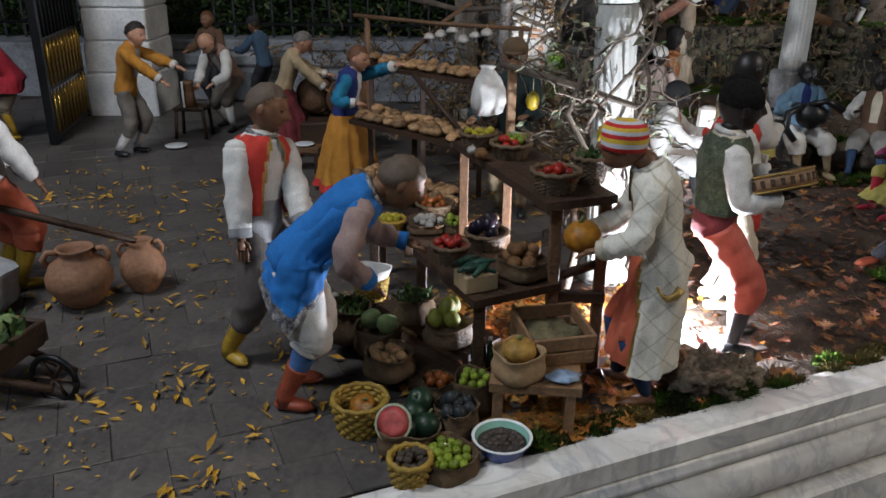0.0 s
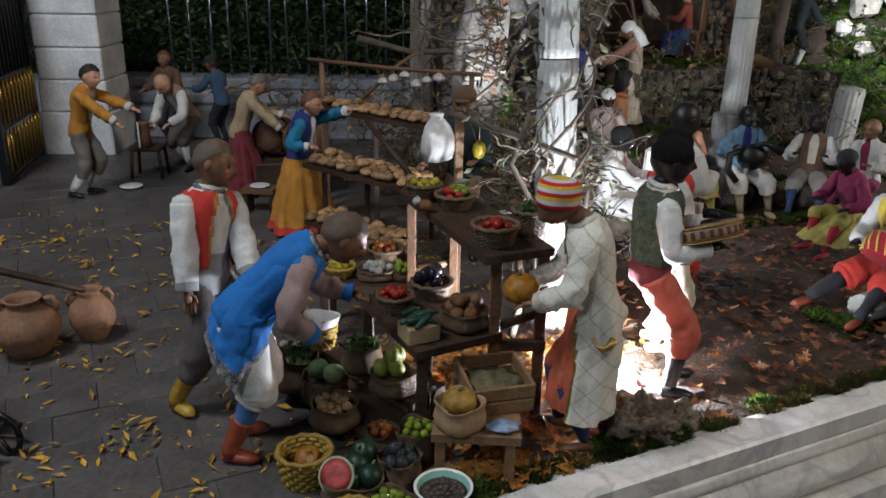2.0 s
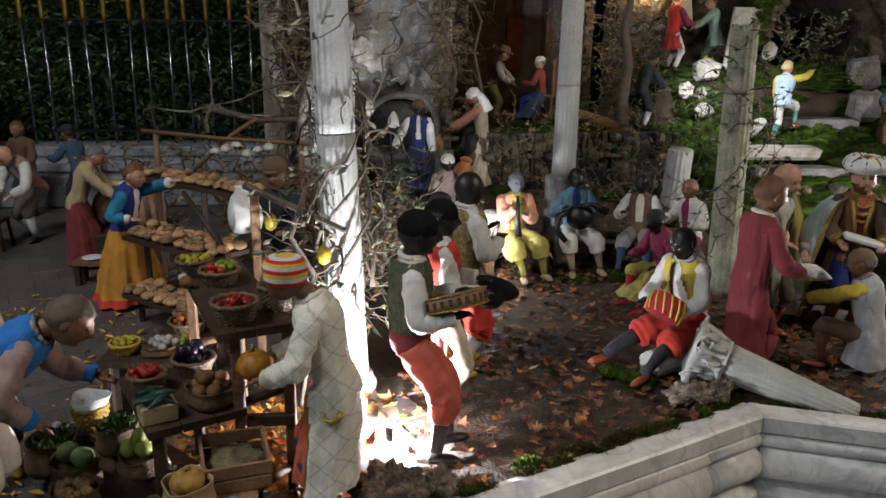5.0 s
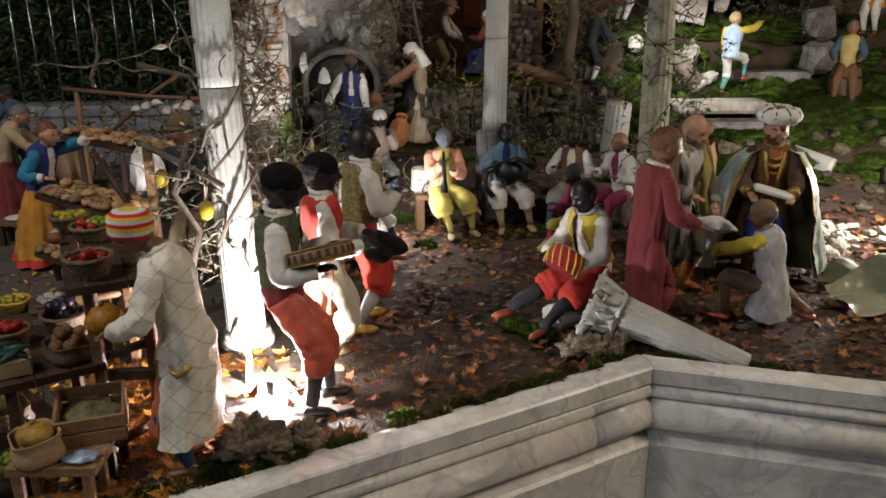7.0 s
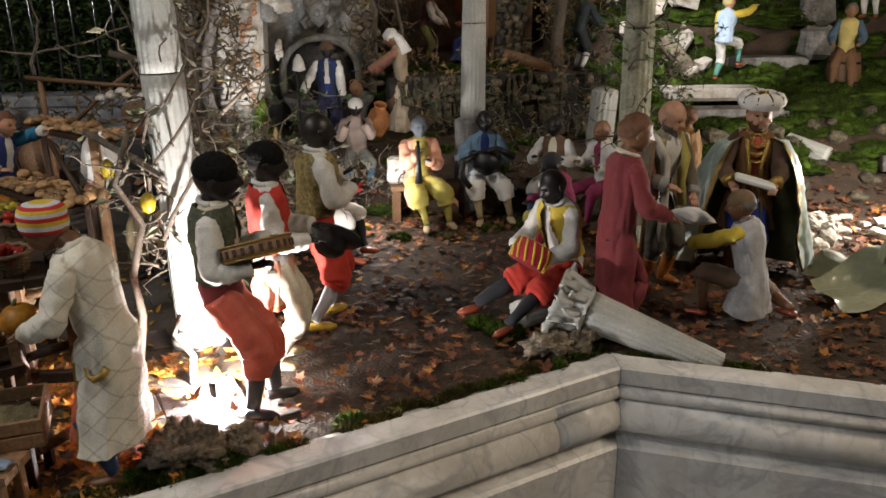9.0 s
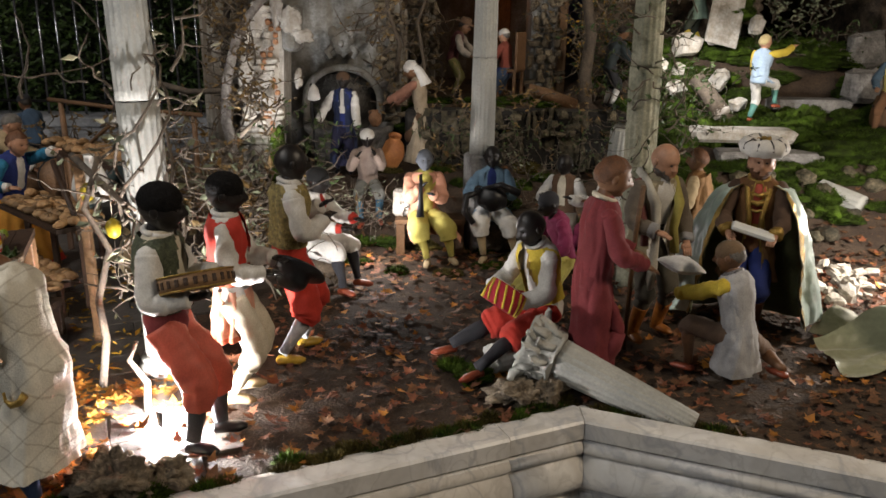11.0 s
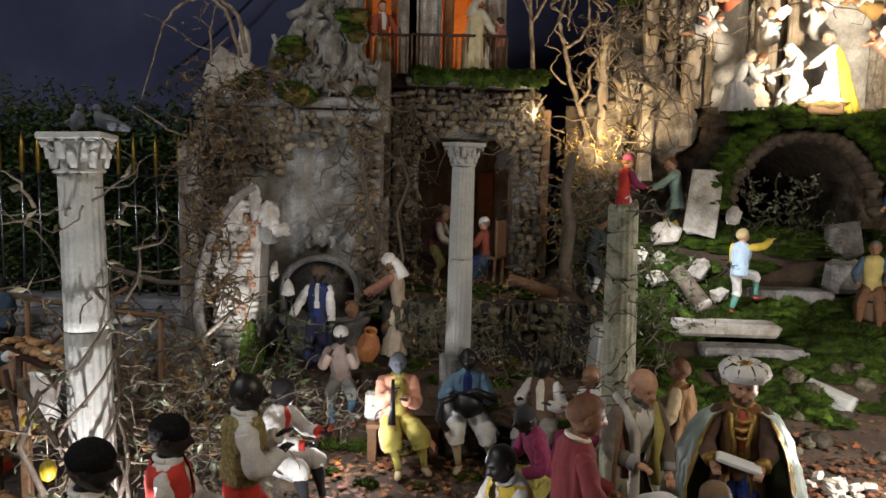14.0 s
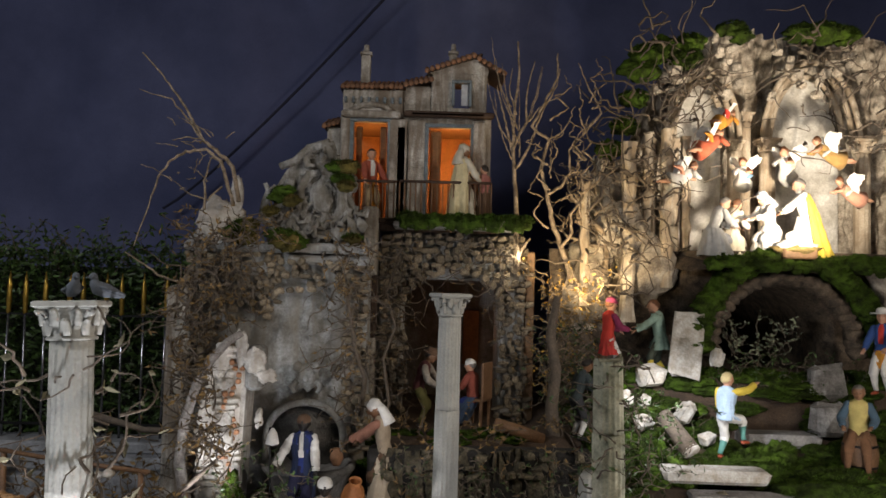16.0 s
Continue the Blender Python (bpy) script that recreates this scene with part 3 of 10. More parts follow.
def leaf_cloud(m, boxes, count, size, seed, mi=0):
    """Many small folded leaves in boxes, thicker towards their faces."""
    rng = random.Random(seed)
    for _ in range(count):
        x0, x1, y0, y1, z0, z1 = boxes[rng.randrange(len(boxes))]
        x, z = rng.uniform(x0, x1), rng.uniform(z0, z1)
        y = y0 + (y1 - y0) * rng.random() ** 2
        s = size * rng.uniform(0.6, 1.4)
        mx = Matrix.Translation((x, y, z)) @ Euler((rng.uniform(-1.2, 1.2), rng.uniform(-1.2, 1.2), rng.uniform(0, 6.28))).to_matrix().to_4x4()
        m.add([(0, -s, 0), (s * 0.36, 0, s * 0.12), (0, s, 0.1 * s), (-s * 0.36, 0, s * 0.12)], [(0, 1, 2), (0, 2, 3)], mi, False, mx)
    return m


hb = [(-2.2, 0.18, 3.42, 3.72, 0.15, 0.98)] * 6
hedge = thing("hedge", "dark green clipped hedge with ragged shoots behind the fence", "hedge", kind="stuff")
part("leaves", leaf_cloud(Mesh(), hb, 30000, 0.016, 3), HEDGE, hedge)
# near-black box puts the shade deep inside the hedge into colour
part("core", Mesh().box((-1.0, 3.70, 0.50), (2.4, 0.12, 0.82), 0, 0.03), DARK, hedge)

PILLAR_S = mat("pillar_stone", (0.84, 0.83, 0.80), 0.7, 0, 0.2, 120, 9, 0.4, tint=(0.60, 0.61, 0.63))
pillar = thing("gate_pillar", "white stone gate pillar of stacked blocks on a plinth", "pillar", kind="structure")
for z0, z1, w, d in ((0, 0.155, 0.245, 0.25), (0.157, 0.265, 0.232, 0.235), (0.267, 0.375, 0.226, 0.23), (0.377, 0.485, 0.226, 0.23), (0.487, 0.60, 0.226, 0.23), (0.602, 0.66, 0.26, 0.26)):
    m = Mesh().box((-1.135, 2.93, (z0 + z1) / 2), (w, d, z1 - z0), 0, 0.006)
    m.v = [(x + 0.003 * nz(x, y, z, 30), y + 0.003 * nz(x, z, y, 30), z) for x, y, z in m.v]
    part("block", m, PILLAR_S, pillar)
gate = thing("metal_gate", "open dark gate leaf with gilded spears on its panel", "gate", pose(-1.185, 2.385, 0.006, 0, 0, 101))
part("post", Mesh().box((0.0, 0, 0.36), (0.024, 0.024, 0.72), 0, 0.002), IRON, gate)
part("post", Mesh().box((0.42, 0, 0.36), (0.02, 0.02, 0.72), 0, 0.002), IRON, gate)
part("panel", Mesh().box((0.21, 0, 0.235), (0.40, 0.010, 0.14), 0, 0.002), WOOD_M, gate)
part("panel", Mesh().box((0.21, 0, 0.060), (0.40, 0.010, 0.10), 0, 0.002), WOOD, gate)
for z in (0.012, 0.125, 0.165, 0.31, 0.70):
    part("rail", Mesh().box((0.21, 0, z), (0.40, 0.016, 0.012), 0, 0.002), IRON, gate)
spear = Mesh().lathe([(0.004, 0), (0.0045, 0.07), (0.008, 0.078), (0.006, 0.09), (0.009, 0.105), (0.001, 0.135)], 8).data("spear", [GILT])
for i in range(10):
    for z in (0.030, 0.175):
        s = part("spear", spear, None, gate, "gilded spear")
        s.location = (0.03 + i * 0.040, -0.012, z)
    part("bar", Mesh().tube([(0.03 + i * 0.04, 0, 0.31), (0.03 + i * 0.04, 0, 0.70)], 0.005, 6), IRON, gate)


# ---- stones ----
def stone_mesh(seed, sx, sy, sz, rough=0.22):
    rg = random.Random(seed)
    m = Mesh().box((0, 0, 0), (sx, sy, sz), 0, min(sx, sy, sz) * 0.24)
    m.v = [tuple(c * (1 + rg.uniform(-rough, rough)) for c in p) for p in m.v]
    return m


STONES = {}


def stone_kind(material, k, size):
    key = (material.name, k, size)
    if key not in STONES:
        rg = random.Random(k * 7 + 1)
        STONES[key] = stone_mesh(k, size * rg.uniform(0.8, 1.5), size * 0.8, size * rg.uniform(0.6, 1.0)).data("stone", [material])
    return STONES[key]


def rubble_stones(parent, area, size, material, seed, gap=1.05, skip=None, name="stone", depth=0.4, cap=300):
    """Courses of uneven stones on a front that faces the hall: area(u, v) gives the place."""
    rg = random.Random(seed)
    (x0, x1, y, z0, z1) = area
    z, made = z0, 0
    while z < z1 and made < cap:
        x = x0 + rg.uniform(0, size * 0.6)
        while x < x1 and made < cap:
            k = rg.randrange(9)
            me = stone_kind(material, k, size)
            if not (skip and skip(x, z)):
                s = part(name, me, None, parent)
                s.location = (x, y + rg.uniform(-0.22, 0.22) * size, z + rg.uniform(-0.24, 0.24) * size)
                s.scale = (rg.uniform(0.68, 1.16), 1.0, rg.uniform(0.66, 1.20))
                s.rotation_euler = (rg.uniform(-0.2, 0.2), rg.uniform(-0.32, 0.32), rg.uniform(-0.3, 0.3))
                made += 1
            x += size * rg.uniform(1.0, 1.45) * gap
        z += size * rg.uniform(0.78, 0.95) * gap


def rock(seed, rx, ry, rz, bump=0.45, nu=18, nv=12):
    m = Mesh()
    rs = []
    for i in range(nv + 1):
        th = math.pi * max(0.03, min(0.97, i / nv))
        ring = []
        for j in range(nu):
            ph = 2 * math.pi * j / nu
            d = Vector((math.sin(th) * math.cos(ph), math.sin(th) * math.sin(ph), -math.cos(th)))
            q = d * 1.6 + Vector((seed * 3.1, seed * 1.7, 0))
            k = 1 + bump * (noise.noise(q) + 0.55 * noise.noise(q * 2.6) + 0.35 * noise.noise(q * 6.0))
            ring.append((d.x * rx * k, d.y * ry * k, d.z * rz * k))
        rs.append(ring)
    return m.rings(rs, 0, True)


def moss_patch(m, x, y, z, rx, ry, rz, seed, blades=260, mi=0):
    """A low cushion with short blades standing out of it."""
    rg = random.Random(seed)
    b = rock(seed, rx, ry, rz, 0.6, 16, 9)
    m.add(b.v, b.f, mi, True, Matrix.Translation((x, y, z)))
    for _ in range(blades):
        a, e = rg.uniform(0, 6.283), math.acos(rg.uniform(-0.1, 1))
        d = Vector((math.sin(e) * math.cos(a), math.sin(e) * math.sin(a), math.cos(e)))
        p = Vector((x + d.x * rx, y + d.y * ry, z + d.z * rz)) * 1.0
        ln = rg.uniform(0.005, 0.015)
        t = (d + Vector((rg.uniform(-0.7, 0.7), rg.uniform(-0.7, 0.7), rg.uniform(0, 0.7)))).normalized() * ln
        w = d.cross(Vector((rg.uniform(-1, 1), rg.uniform(-1, 1), 0.3))).normalized() * 0.0016
        m.add([p - w, p + w, p + t], [(0, 1, 2)], mi, False)
    return m


# ---- the ruined fountain wall ----
ruin = thing("ruin_wall", "ruined grey plaster wall with bared stones and a carved broken crest", "ruin", kind="structure")


def ruin_front(u, v):
    x, z = 0.11 + 0.60 * u, 0.12 + 0.87 * v
    flake = smooth01(0.02, 0.07, nz(x, z, 7, 7) + 0.5 * nz(x, z, 8, 22))
    relief = 0.014 * nz(x, z, 1, 9) + 0.007 * nz(x, z, 2, 30) + 0.012 * flake
    bow = 0.05 * (1 - (2 * u - 1) ** 2)
    return (x, 2.86 - bow + relief, z)


part("plaster", Mesh().sheet(60, 90, ruin_front), PLASTER, ruin)
part("core", Mesh().box((0.41, 2.96, 0.52), (0.60, 0.18, 0.86), 0, 0.01), PLASTER, ruin)
for x, z, sx, sz in ((0.40, 0.985, 0.62, 0.035), (0.58, 0.945, 0.28, 0.03)):
    part("cornice", Mesh().box((x, 2.89, z), (sx, 0.20, sz), 0, 0.008), PLASTER, ruin)
# crest: a curved gable with a scroll, a shield and broken horns
cr = Mesh()
outline = [(0.36, 1.00), (0.37, 1.10), (0.40, 1.15), (0.385, 1.19), (0.42, 1.25), (0.47, 1.30), (0.50, 1.33), (0.56, 1.345), (0.60, 1.30), (0.63, 1.20), (0.665, 1.12), (0.68, 1.00)]
fr = [(x, 2.83 + 0.012 * nz(x, z, 0, 20), z) for x, z in outline]
bk = [(x, 2.93, z) for x, z in outline]
cr.rings([fr, bk], 0, True, smooth=False)
CREST = mat("crest_stone", (0.40, 0.39, 0.37), 0.85, 0, 0.45, 120, 24, 0.8, tint=(0.15, 0.14, 0.125))
streak(CREST, (0.10, 0.085, 0.06), 0.7, 30)
part("gable", cr, CREST, ruin)
ornament = Mesh()
ornament.ball((0.545, 2.82, 1.165), (0.042, 0.025, 0.058), 0, 14, 10, bump=0.2)
for s in (-1, 1):
    ornament.tube([(0.545 + s * 0.05, 2.825, 1.08), (0.545 + s * 0.075, 2.815, 1.13), (0.545 + s * 0.07, 2.81, 1.19), (0.545 + s * 0.04, 2.81, 1.24), (0.545 + s * 0.005, 2.815, 1.25)], [0.016, 0.018, 0.016, 0.014, 0.01], 8)
    ornament.tube([(0.545 + s * 0.10, 2.83, 1.02), (0.545 + s * 0.11, 2.82, 1.07), (0.545 + s * 0.09, 2.815, 1.10), (0.545 + s * 0.07, 2.82, 1.07)], [0.018, 0.018, 0.014, 0.008], 8)
ornament.tube([(0.40, 2.83, 1.265), (0.45, 2.82, 1.285), (0.50, 2.82, 1.325), (0.56, 2.82, 1.345), (0.58, 2.82, 1.30)], [0.012, 0.017, 0.018, 0.02, 0.02], 8)
ornament.tube([(0.385, 2.84, 1.07), (0.345, 2.83, 1.09), (0.35, 2.83, 1.14), (0.362, 2.83, 1.18), (0.35, 2.83, 1.205)], [0.022, 0.018, 0.014, 0.012, 0.006], 8)
rg = random.Random(5)
for k in range(95):
    x, z = rg.uniform(0.355, 0.69), 1.0 + 0.34 * rg.random() ** 1.3
    top_z = 1.345 - 1.9 * (x - 0.545) ** 2 * (6 if x > 0.56 else 4.0)
    if z > top_z:
        continue
    r = rg.uniform(0.010, 0.026)
    a = rg.uniform(0, 6.28)
    if k % 3:
        ornament.tube([(x, 2.826, z), (x + r * math.cos(a), 2.812, z + r * math.sin(a)), (x + 1.6 * r * math.cos(a + 0.9), 2.806, z + 1.6 * r * math.sin(a + 0.9)), (x + 1.5 * r * math.cos(a + 1.7), 2.812, z + 1.5 * r * math.sin(a + 1.7))], [r * 0.35, r * 0.45, r * 0.40, r * 0.2], 7)
    else:
        ornament.ball((x, 2.822, z), (r, r * 0.6, r * 1.2), 0, 10, 8, bump=0.6, bs=80)
ornament.v = [tuple(Vector(q) + noise.noise_vector(Vector(q) * 40) * 0.006) for q in ornament.v]
part("ornament", ornament, CREST, ruin, "carved grey scrolls round an oval shield")
for k, (x, y, z, a, b, c) in enumerate(((0.20, 2.84, 1.06, 0.085, 0.06, 0.085), (0.255, 2.83, 1.15, 0.022, 0.02, 0.075), (0.155, 2.84, 1.0, 0.06, 0.05, 0.05))):
    m = rock(40 + k, a, b, c, 0.3)
    m.v = [(px + x, py + y, pz + z) for px, py, pz in m.v]
    part("broken_stone", m, PLASTER_W if k < 2 else STONE_G, ruin)
# fountain niche, basin and mask
arch = Mesh()
pts = [(0.395, 2.775, 0.26)] + [(0.522 - 0.127 * math.cos(math.pi * k / 16), 2.765, 0.36 + 0.11 * math.sin(math.pi * k / 16)) for k in range(17)] + [(0.650, 2.775, 0.26)]
arch.tube(pts, 0.013, 8)
part("niche_rim", arch, PLASTER, ruin)
part("niche_back", Mesh().lathe([(0.001, 0.0), (0.10, 0.003), (0.118, 0.012)], 32, mx=Matrix.Translation((0.522, 2.792, 0.355)) @ Matrix.Rotation(math.pi / 2, 4, "X")), STONE_G, ruin)
basin = Mesh()
for prof in ([(0.10, 0.16), (0.115, 0.20), (0.135, 0.26), (0.15, 0.275), (0.15, 0.288), (0.13, 0.29), (0.11, 0.265), (0.02, 0.25)],):
    basin.lathe(prof, 32, mx=Matrix.Translation((0.55, 2.69, 0.0)))
part("basin", basin, STONE_G, ruin)
mask = Mesh().ball((0.520, 2.785, 0.555), (0.036, 0.03, 0.045), 0, 14, 10, bump=0.3)
mask.ball((0.520, 2.757, 0.548), (0.010, 0.012, 0.014), 0, 8, 6)
for s in (-1, 1):
    mask.ball((0.520 + s * 0.028, 2.775, 0.585), (0.018, 0.014, 0.018), 0, 8, 6, bump=0.3)
    mask.tube([(0.520 + s * 0.03, 2.78, 0.54), (0.520 + s * 0.05, 2.778, 0.52), (0.520 + s * 0.036, 2.776, 0.50)], [0.012, 0.012, 0.007], 6)
part("mask", mask, PLASTER, ruin, "weathered plaster mask above the basin")
rubble_stones(ruin, (0.10, 0.42, 2.812, 0.50, 0.98), 0.030, STONE, 3, cap=280, skip=lambda x, z: x > 0.235 + 0.14 * nz(x, z, 0, 14) and z < 0.77 + 0.12 * nz(x, z, 5, 20))
rubble_stones(ruin, (0.60, 0.72, 2.84, 0.20, 0.95), 0.030, STONE, 4, cap=70, skip=lambda x, z: x < 0.645 + 0.03 * nz(x, z, 0, 18))
rubble_stones(ruin, (0.36, 0.66, 2.795, 0.84, 0.96), 0.028, STONE, 6, cap=80, skip=lambda x, z: nz(x, z, 9, 18) > 0.1)
part("shoulder", Mesh().box((0.085, 3.02, 0.42), (0.08, 0.5, 0.86), 0, 0.012), HOUSE_W, ruin)

# pier of whitewashed stones and bare brick that stands before the ruin
pier = thing("brick_pier", "crumbling pier of whitewashed stones with bare red brick", "pier", pose(-0.112, 0.120, 0) @ Matrix.Scale(1.1, 4, (1, 0, 0)), kind="structure")
core = Mesh().box((0.366, 2.53, 0.38), (0.098, 0.15, 0.50), 0, 0.012)
core.v = [(x + (0.02 if z > 0.55 else 0), y, z) for x, y, z in core.v]
part("core", core, PLASTER_W, pier)
rg = random.Random(11)
for row in range(27):
    z = 0.15 + row * 0.0195
    x = 0.318 + 0.020 * smooth01(0.42, 0.66, z) + rg.uniform(-0.006, 0.006) + (0.05 * smooth01(0.56, 0.68, z))
    edge = 0.412 + 0.012 * nz(z * 20, 3) + 0.012 * smooth01(0.45, 0.66, z)
    while x < edge:
        brick = x > 0.366 and 0.20 < z < 0.63 and nz(x * 2, z, 4, 14) > -0.06
        size = 0.0155 if brick else 0.0235
        me = stone_kind(BRICK if brick else STONE_W, rg.randrange(7), size)
        s_ = part("brick" if brick else "stone", me, None, pier)
        s_.location = (x, 2.455 + rg.uniform(-0.004, 0.004), z)
        s_.rotation_euler = (rg.uniform(-0.12, 0.12), rg.uniform(-0.12, 0.12), rg.uniform(-0.15, 0.15))
        x += size * (1.25 if brick else 1.12)
for k, (x, z, rx, rz) in enumerate(((0.393, 0.622, 0.034, 0.036), (0.349, 0.664, 0.020, 0.046), (0.430, 0.579, 0.030, 0.020), (0.408, 0.448, 0.012, 0.026))):
    top = rock(61 + k, rx, 0.006, rz, 0.55, 28, 18)
    top.v = [((a + x + 0.112) / 1.1, b + 2.448, c + z) for a, b, c in top.v]
    part("plaster_patch", top, PLASTER_W, pier, "torn white plaster")
part("stub", Mesh().box((0.452, 2.50, 0.60), (0.05, 0.10, 0.14), 0, 0.012), PLASTER, pier)
rg = random.Random(17)
for k in range(8):
    z = rg.uniform(0.20, 0.66)
    x = rg.uniform(0.305, 0.385) + 0.05 * smooth01(0.50, 0.66, z)
    top = rock(81 + k, rg.uniform(0.014, 0.028), 0.004, rg.uniform(0.014, 0.040), 0.5, 16, 10)
    top.v = [(a + x, b + 2.447, c + z) for a, b, c in top.v]
    part("plaster_patch", top, PLASTER_W, pier, "torn white plaster")

# ---- the house over the stone vault ----
house = thing("house", "old stuccoed house with lit rooms over a rough stone vault", "house")


def wall_with_opening(x0, x1, z0, z1, ox0, ox1, oz0, oz1, y, t=0.04):
    m = Mesh()
    if ox0 > x0:
        m.box(((x0 + ox0) / 2, y, (z0 + z1) / 2), (ox0 - x0, t, z1 - z0), 0, 0.004)
    if x1 > ox1:
        m.box(((ox1 + x1) / 2, y, (z0 + z1) / 2), (x1 - ox1, t, z1 - z0), 0, 0.004)
    m.box(((ox0 + ox1) / 2, y, (oz1 + z1) / 2), (ox1 - ox0, t - 0.004, z1 - oz1), 0, 0.002)
    if oz0 > z0:
        m.box(((ox0 + ox1) / 2, y, (z0 + oz0) / 2), (ox1 - ox0, t - 0.004, oz0 - z0), 0, 0.002)
    return m


# upper storey: bay with the window, then the bay with the door
part("wall", wall_with_opening(0.555, 0.800, 1.09, 1.665, 0.600, 0.745, 1.135, 1.530, 3.34), HOUSE_W, house)
part("wall", wall_with_opening(0.800, 1.165, 1.09, 1.565, 0.905, 1.085, 1.135, 1.515, 3.34), HOUSE_W, house)
part("wall", Mesh().box((1.150, 3.56, 1.33), (0.03, 0.42, 0.48), 0, 0.004), HOUSE_W, house)
part("wall", Mesh().box((0.520, 3.52, 1.30), (0.06, 0.34, 0.42), 0, 0.006), HOUSE_W, house)
part("wall", Mesh().box((0.85, 3.76, 1.38), (0.62, 0.03, 0.58), 0, 0.004), DOORWOOD, house)
part("wall", Mesh().box((0.82, 3.56, 1.33), (0.02, 0.40, 0.46), 0, 0.004), HOUSE_W, house)
part("wall", Mesh().box((0.856, 3.372, 1.625), (0.115, 0.06, 0.13), 0, 0.006), HOUSE_W, house)
part("pilaster", Mesh().box((0.862, 3.318, 1.33), (0.076, 0.022, 0.42), 0, 0.006), HOUSE_W, house)
part("pilaster", Mesh().box((0.783, 3.312, 1.33), (0.075, 0.03, 0.42), 0, 0.008), HOUSE_W, house)
part("pilaster", Mesh().box((0.570, 3.312, 1.33), (0.040, 0.03, 0.46), 0, 0.008), HOUSE_W, house)
part("pilaster", Mesh().box((1.115, 3.312, 1.33), (0.055, 0.03, 0.42), 0, 0.008), HOUSE_W, house)
part("cornice", Mesh().box((0.672, 3.31, 1.555), (0.24, 0.06, 0.03), 0, 0.01), HOUSE_W, house)
part("cornice", Mesh().tube([(0.585, 3.305, 1.565), (0.63, 3.30, 1.590), (0.675, 3.30, 1.597), (0.72, 3.30, 1.590), (0.765, 3.305, 1.565)], 0.012, 8), HOUSE_W, house)
part("cornice", Mesh().box((0.99, 3.305, 1.562), (0.37, 0.05, 0.022), 0, 0.006), WOOD, house)
attic = wall_with_opening(0.915, 1.145, 1.565, 1.745, 1.005, 1.075, 1.60, 1.705, 3.36)
part("wall", attic, HOUSE_W, house)
gb = Mesh().rings([[(0.905, 3.342, 1.742), (1.15, 3.342, 1.742), (1.15, 3.342, 1.80), (1.09, 3.342, 1.805), (0.905, 3.342, 1.748)], [(0.905, 3.60, 1.742), (1.15, 3.60, 1.742), (1.15, 3.60, 1.80), (1.09, 3.60, 1.805), (0.905, 3.60, 1.748)]], 0, True, smooth=False)
part("gable", gb, HOUSE_W, house)
part("wall", Mesh().box((1.135, 3.50, 1.66), (0.025, 0.26, 0.18), 0, 0.003), HOUSE_W, house)
part("wall", Mesh().box((0.915, 3.50, 1.66), (0.025, 0.26, 0.18), 0, 0.003), HOUSE_W, house)
part("wall", Mesh().box((0.68, 3.42, 1.635), (0.26, 0.14, 0.055), 0, 0.006), HOUSE_W, house)
part("floor_slab", Mesh().box((0.87, 3.52, 1.105), (0.68, 0.50, 0.05), 0, 0.006), WOOD, house)
part("ceiling_slab", Mesh().box((0.86, 3.56, 1.555), (0.60, 0.40, 0.02), 0, 0.004), WOOD_M, house)


def framed(name, x0, x1, z0, z1, y, w=0.016, leaves=2, ajar=0.0):
    fr = part(name, Mesh().box(((x0 + x1) / 2, y, z1 + w / 2), (x1 - x0 + 2 * w, 0.03, w), 0, 0.002), FRAME_B, house)
    for x in (x0 - w / 2, x1 + w / 2):
        part("jamb", Mesh().box((x, y, (z0 + z1) / 2), (w, 0.028, z1 - z0), 0, 0.002), FRAME_B, fr)
    return fr


fan = Mesh().tube([(0.600 + 0.145 * k / 12, 3.308, 1.548 + 0.038 * math.sin(math.pi * k / 12)) for k in range(13)], 0.008, 6)
fan.sheet(12, 3, lambda u, v: (0.604 + 0.137 * u, 3.306, 1.542 + 0.038 * v * math.sin(math.pi * u)))
part("fanlight", fan, PLASTER_W, house, "pale blind fanlight over the window")
for k in range(8):
    part("bracket", Mesh().box((0.566 + k * 0.032, 3.325, 1.618), (0.012, 0.034, 0.026), 0, 0.003), FRAME_B, house)
part("cornice", Mesh().box((0.985, 3.305, 1.560), (0.30, 0.050, 0.014), 0, 0.003), WOOD, house)
part("pilaster", Mesh().box((0.800, 3.312, 1.32), (0.040, 0.030, 0.38), 0, 0.004), HOUSE_W, house)
w1 = framed("window", 0.604, 0.741, 1.135, 1.526, 3.315)
for x in (0.622, 0.722):
    part("shutter", Mesh().box((x, 3.36, 1.33), (0.026, 0.008, 0.37), 0, 0.002), DOORWOOD, w1)
d1 = framed("door", 0.910, 1.080, 1.135, 1.510, 3.315)
pn = Mesh().box((0.938, 3.35, 1.32), (0.045, 0.010, 0.365), 0, 0.002)
pn.box((0.938, 3.343, 1.42), (0.030, 0.008, 0.13), 0, 0.002)
pn.box((0.938, 3.343, 1.235), (0.030, 0.008, 0.13), 0, 0.002)
part("door_leaf", pn, DOORWOOD, d1)
at1 = framed("window", 1.012, 1.070, 1.605, 1.700, 3.332, 0.012)
part("sash", Mesh().box((1.054, 3.335, 1.653), (0.030, 0.008, 0.09), 0, 0.002), MARBLE_G, at1)
lamp("attic_lamp", "POINT", (1.03, 3.46, 1.66), (1, 3, 1.6), 0.10, (1.0, 0.4, 0.1), 0.02)


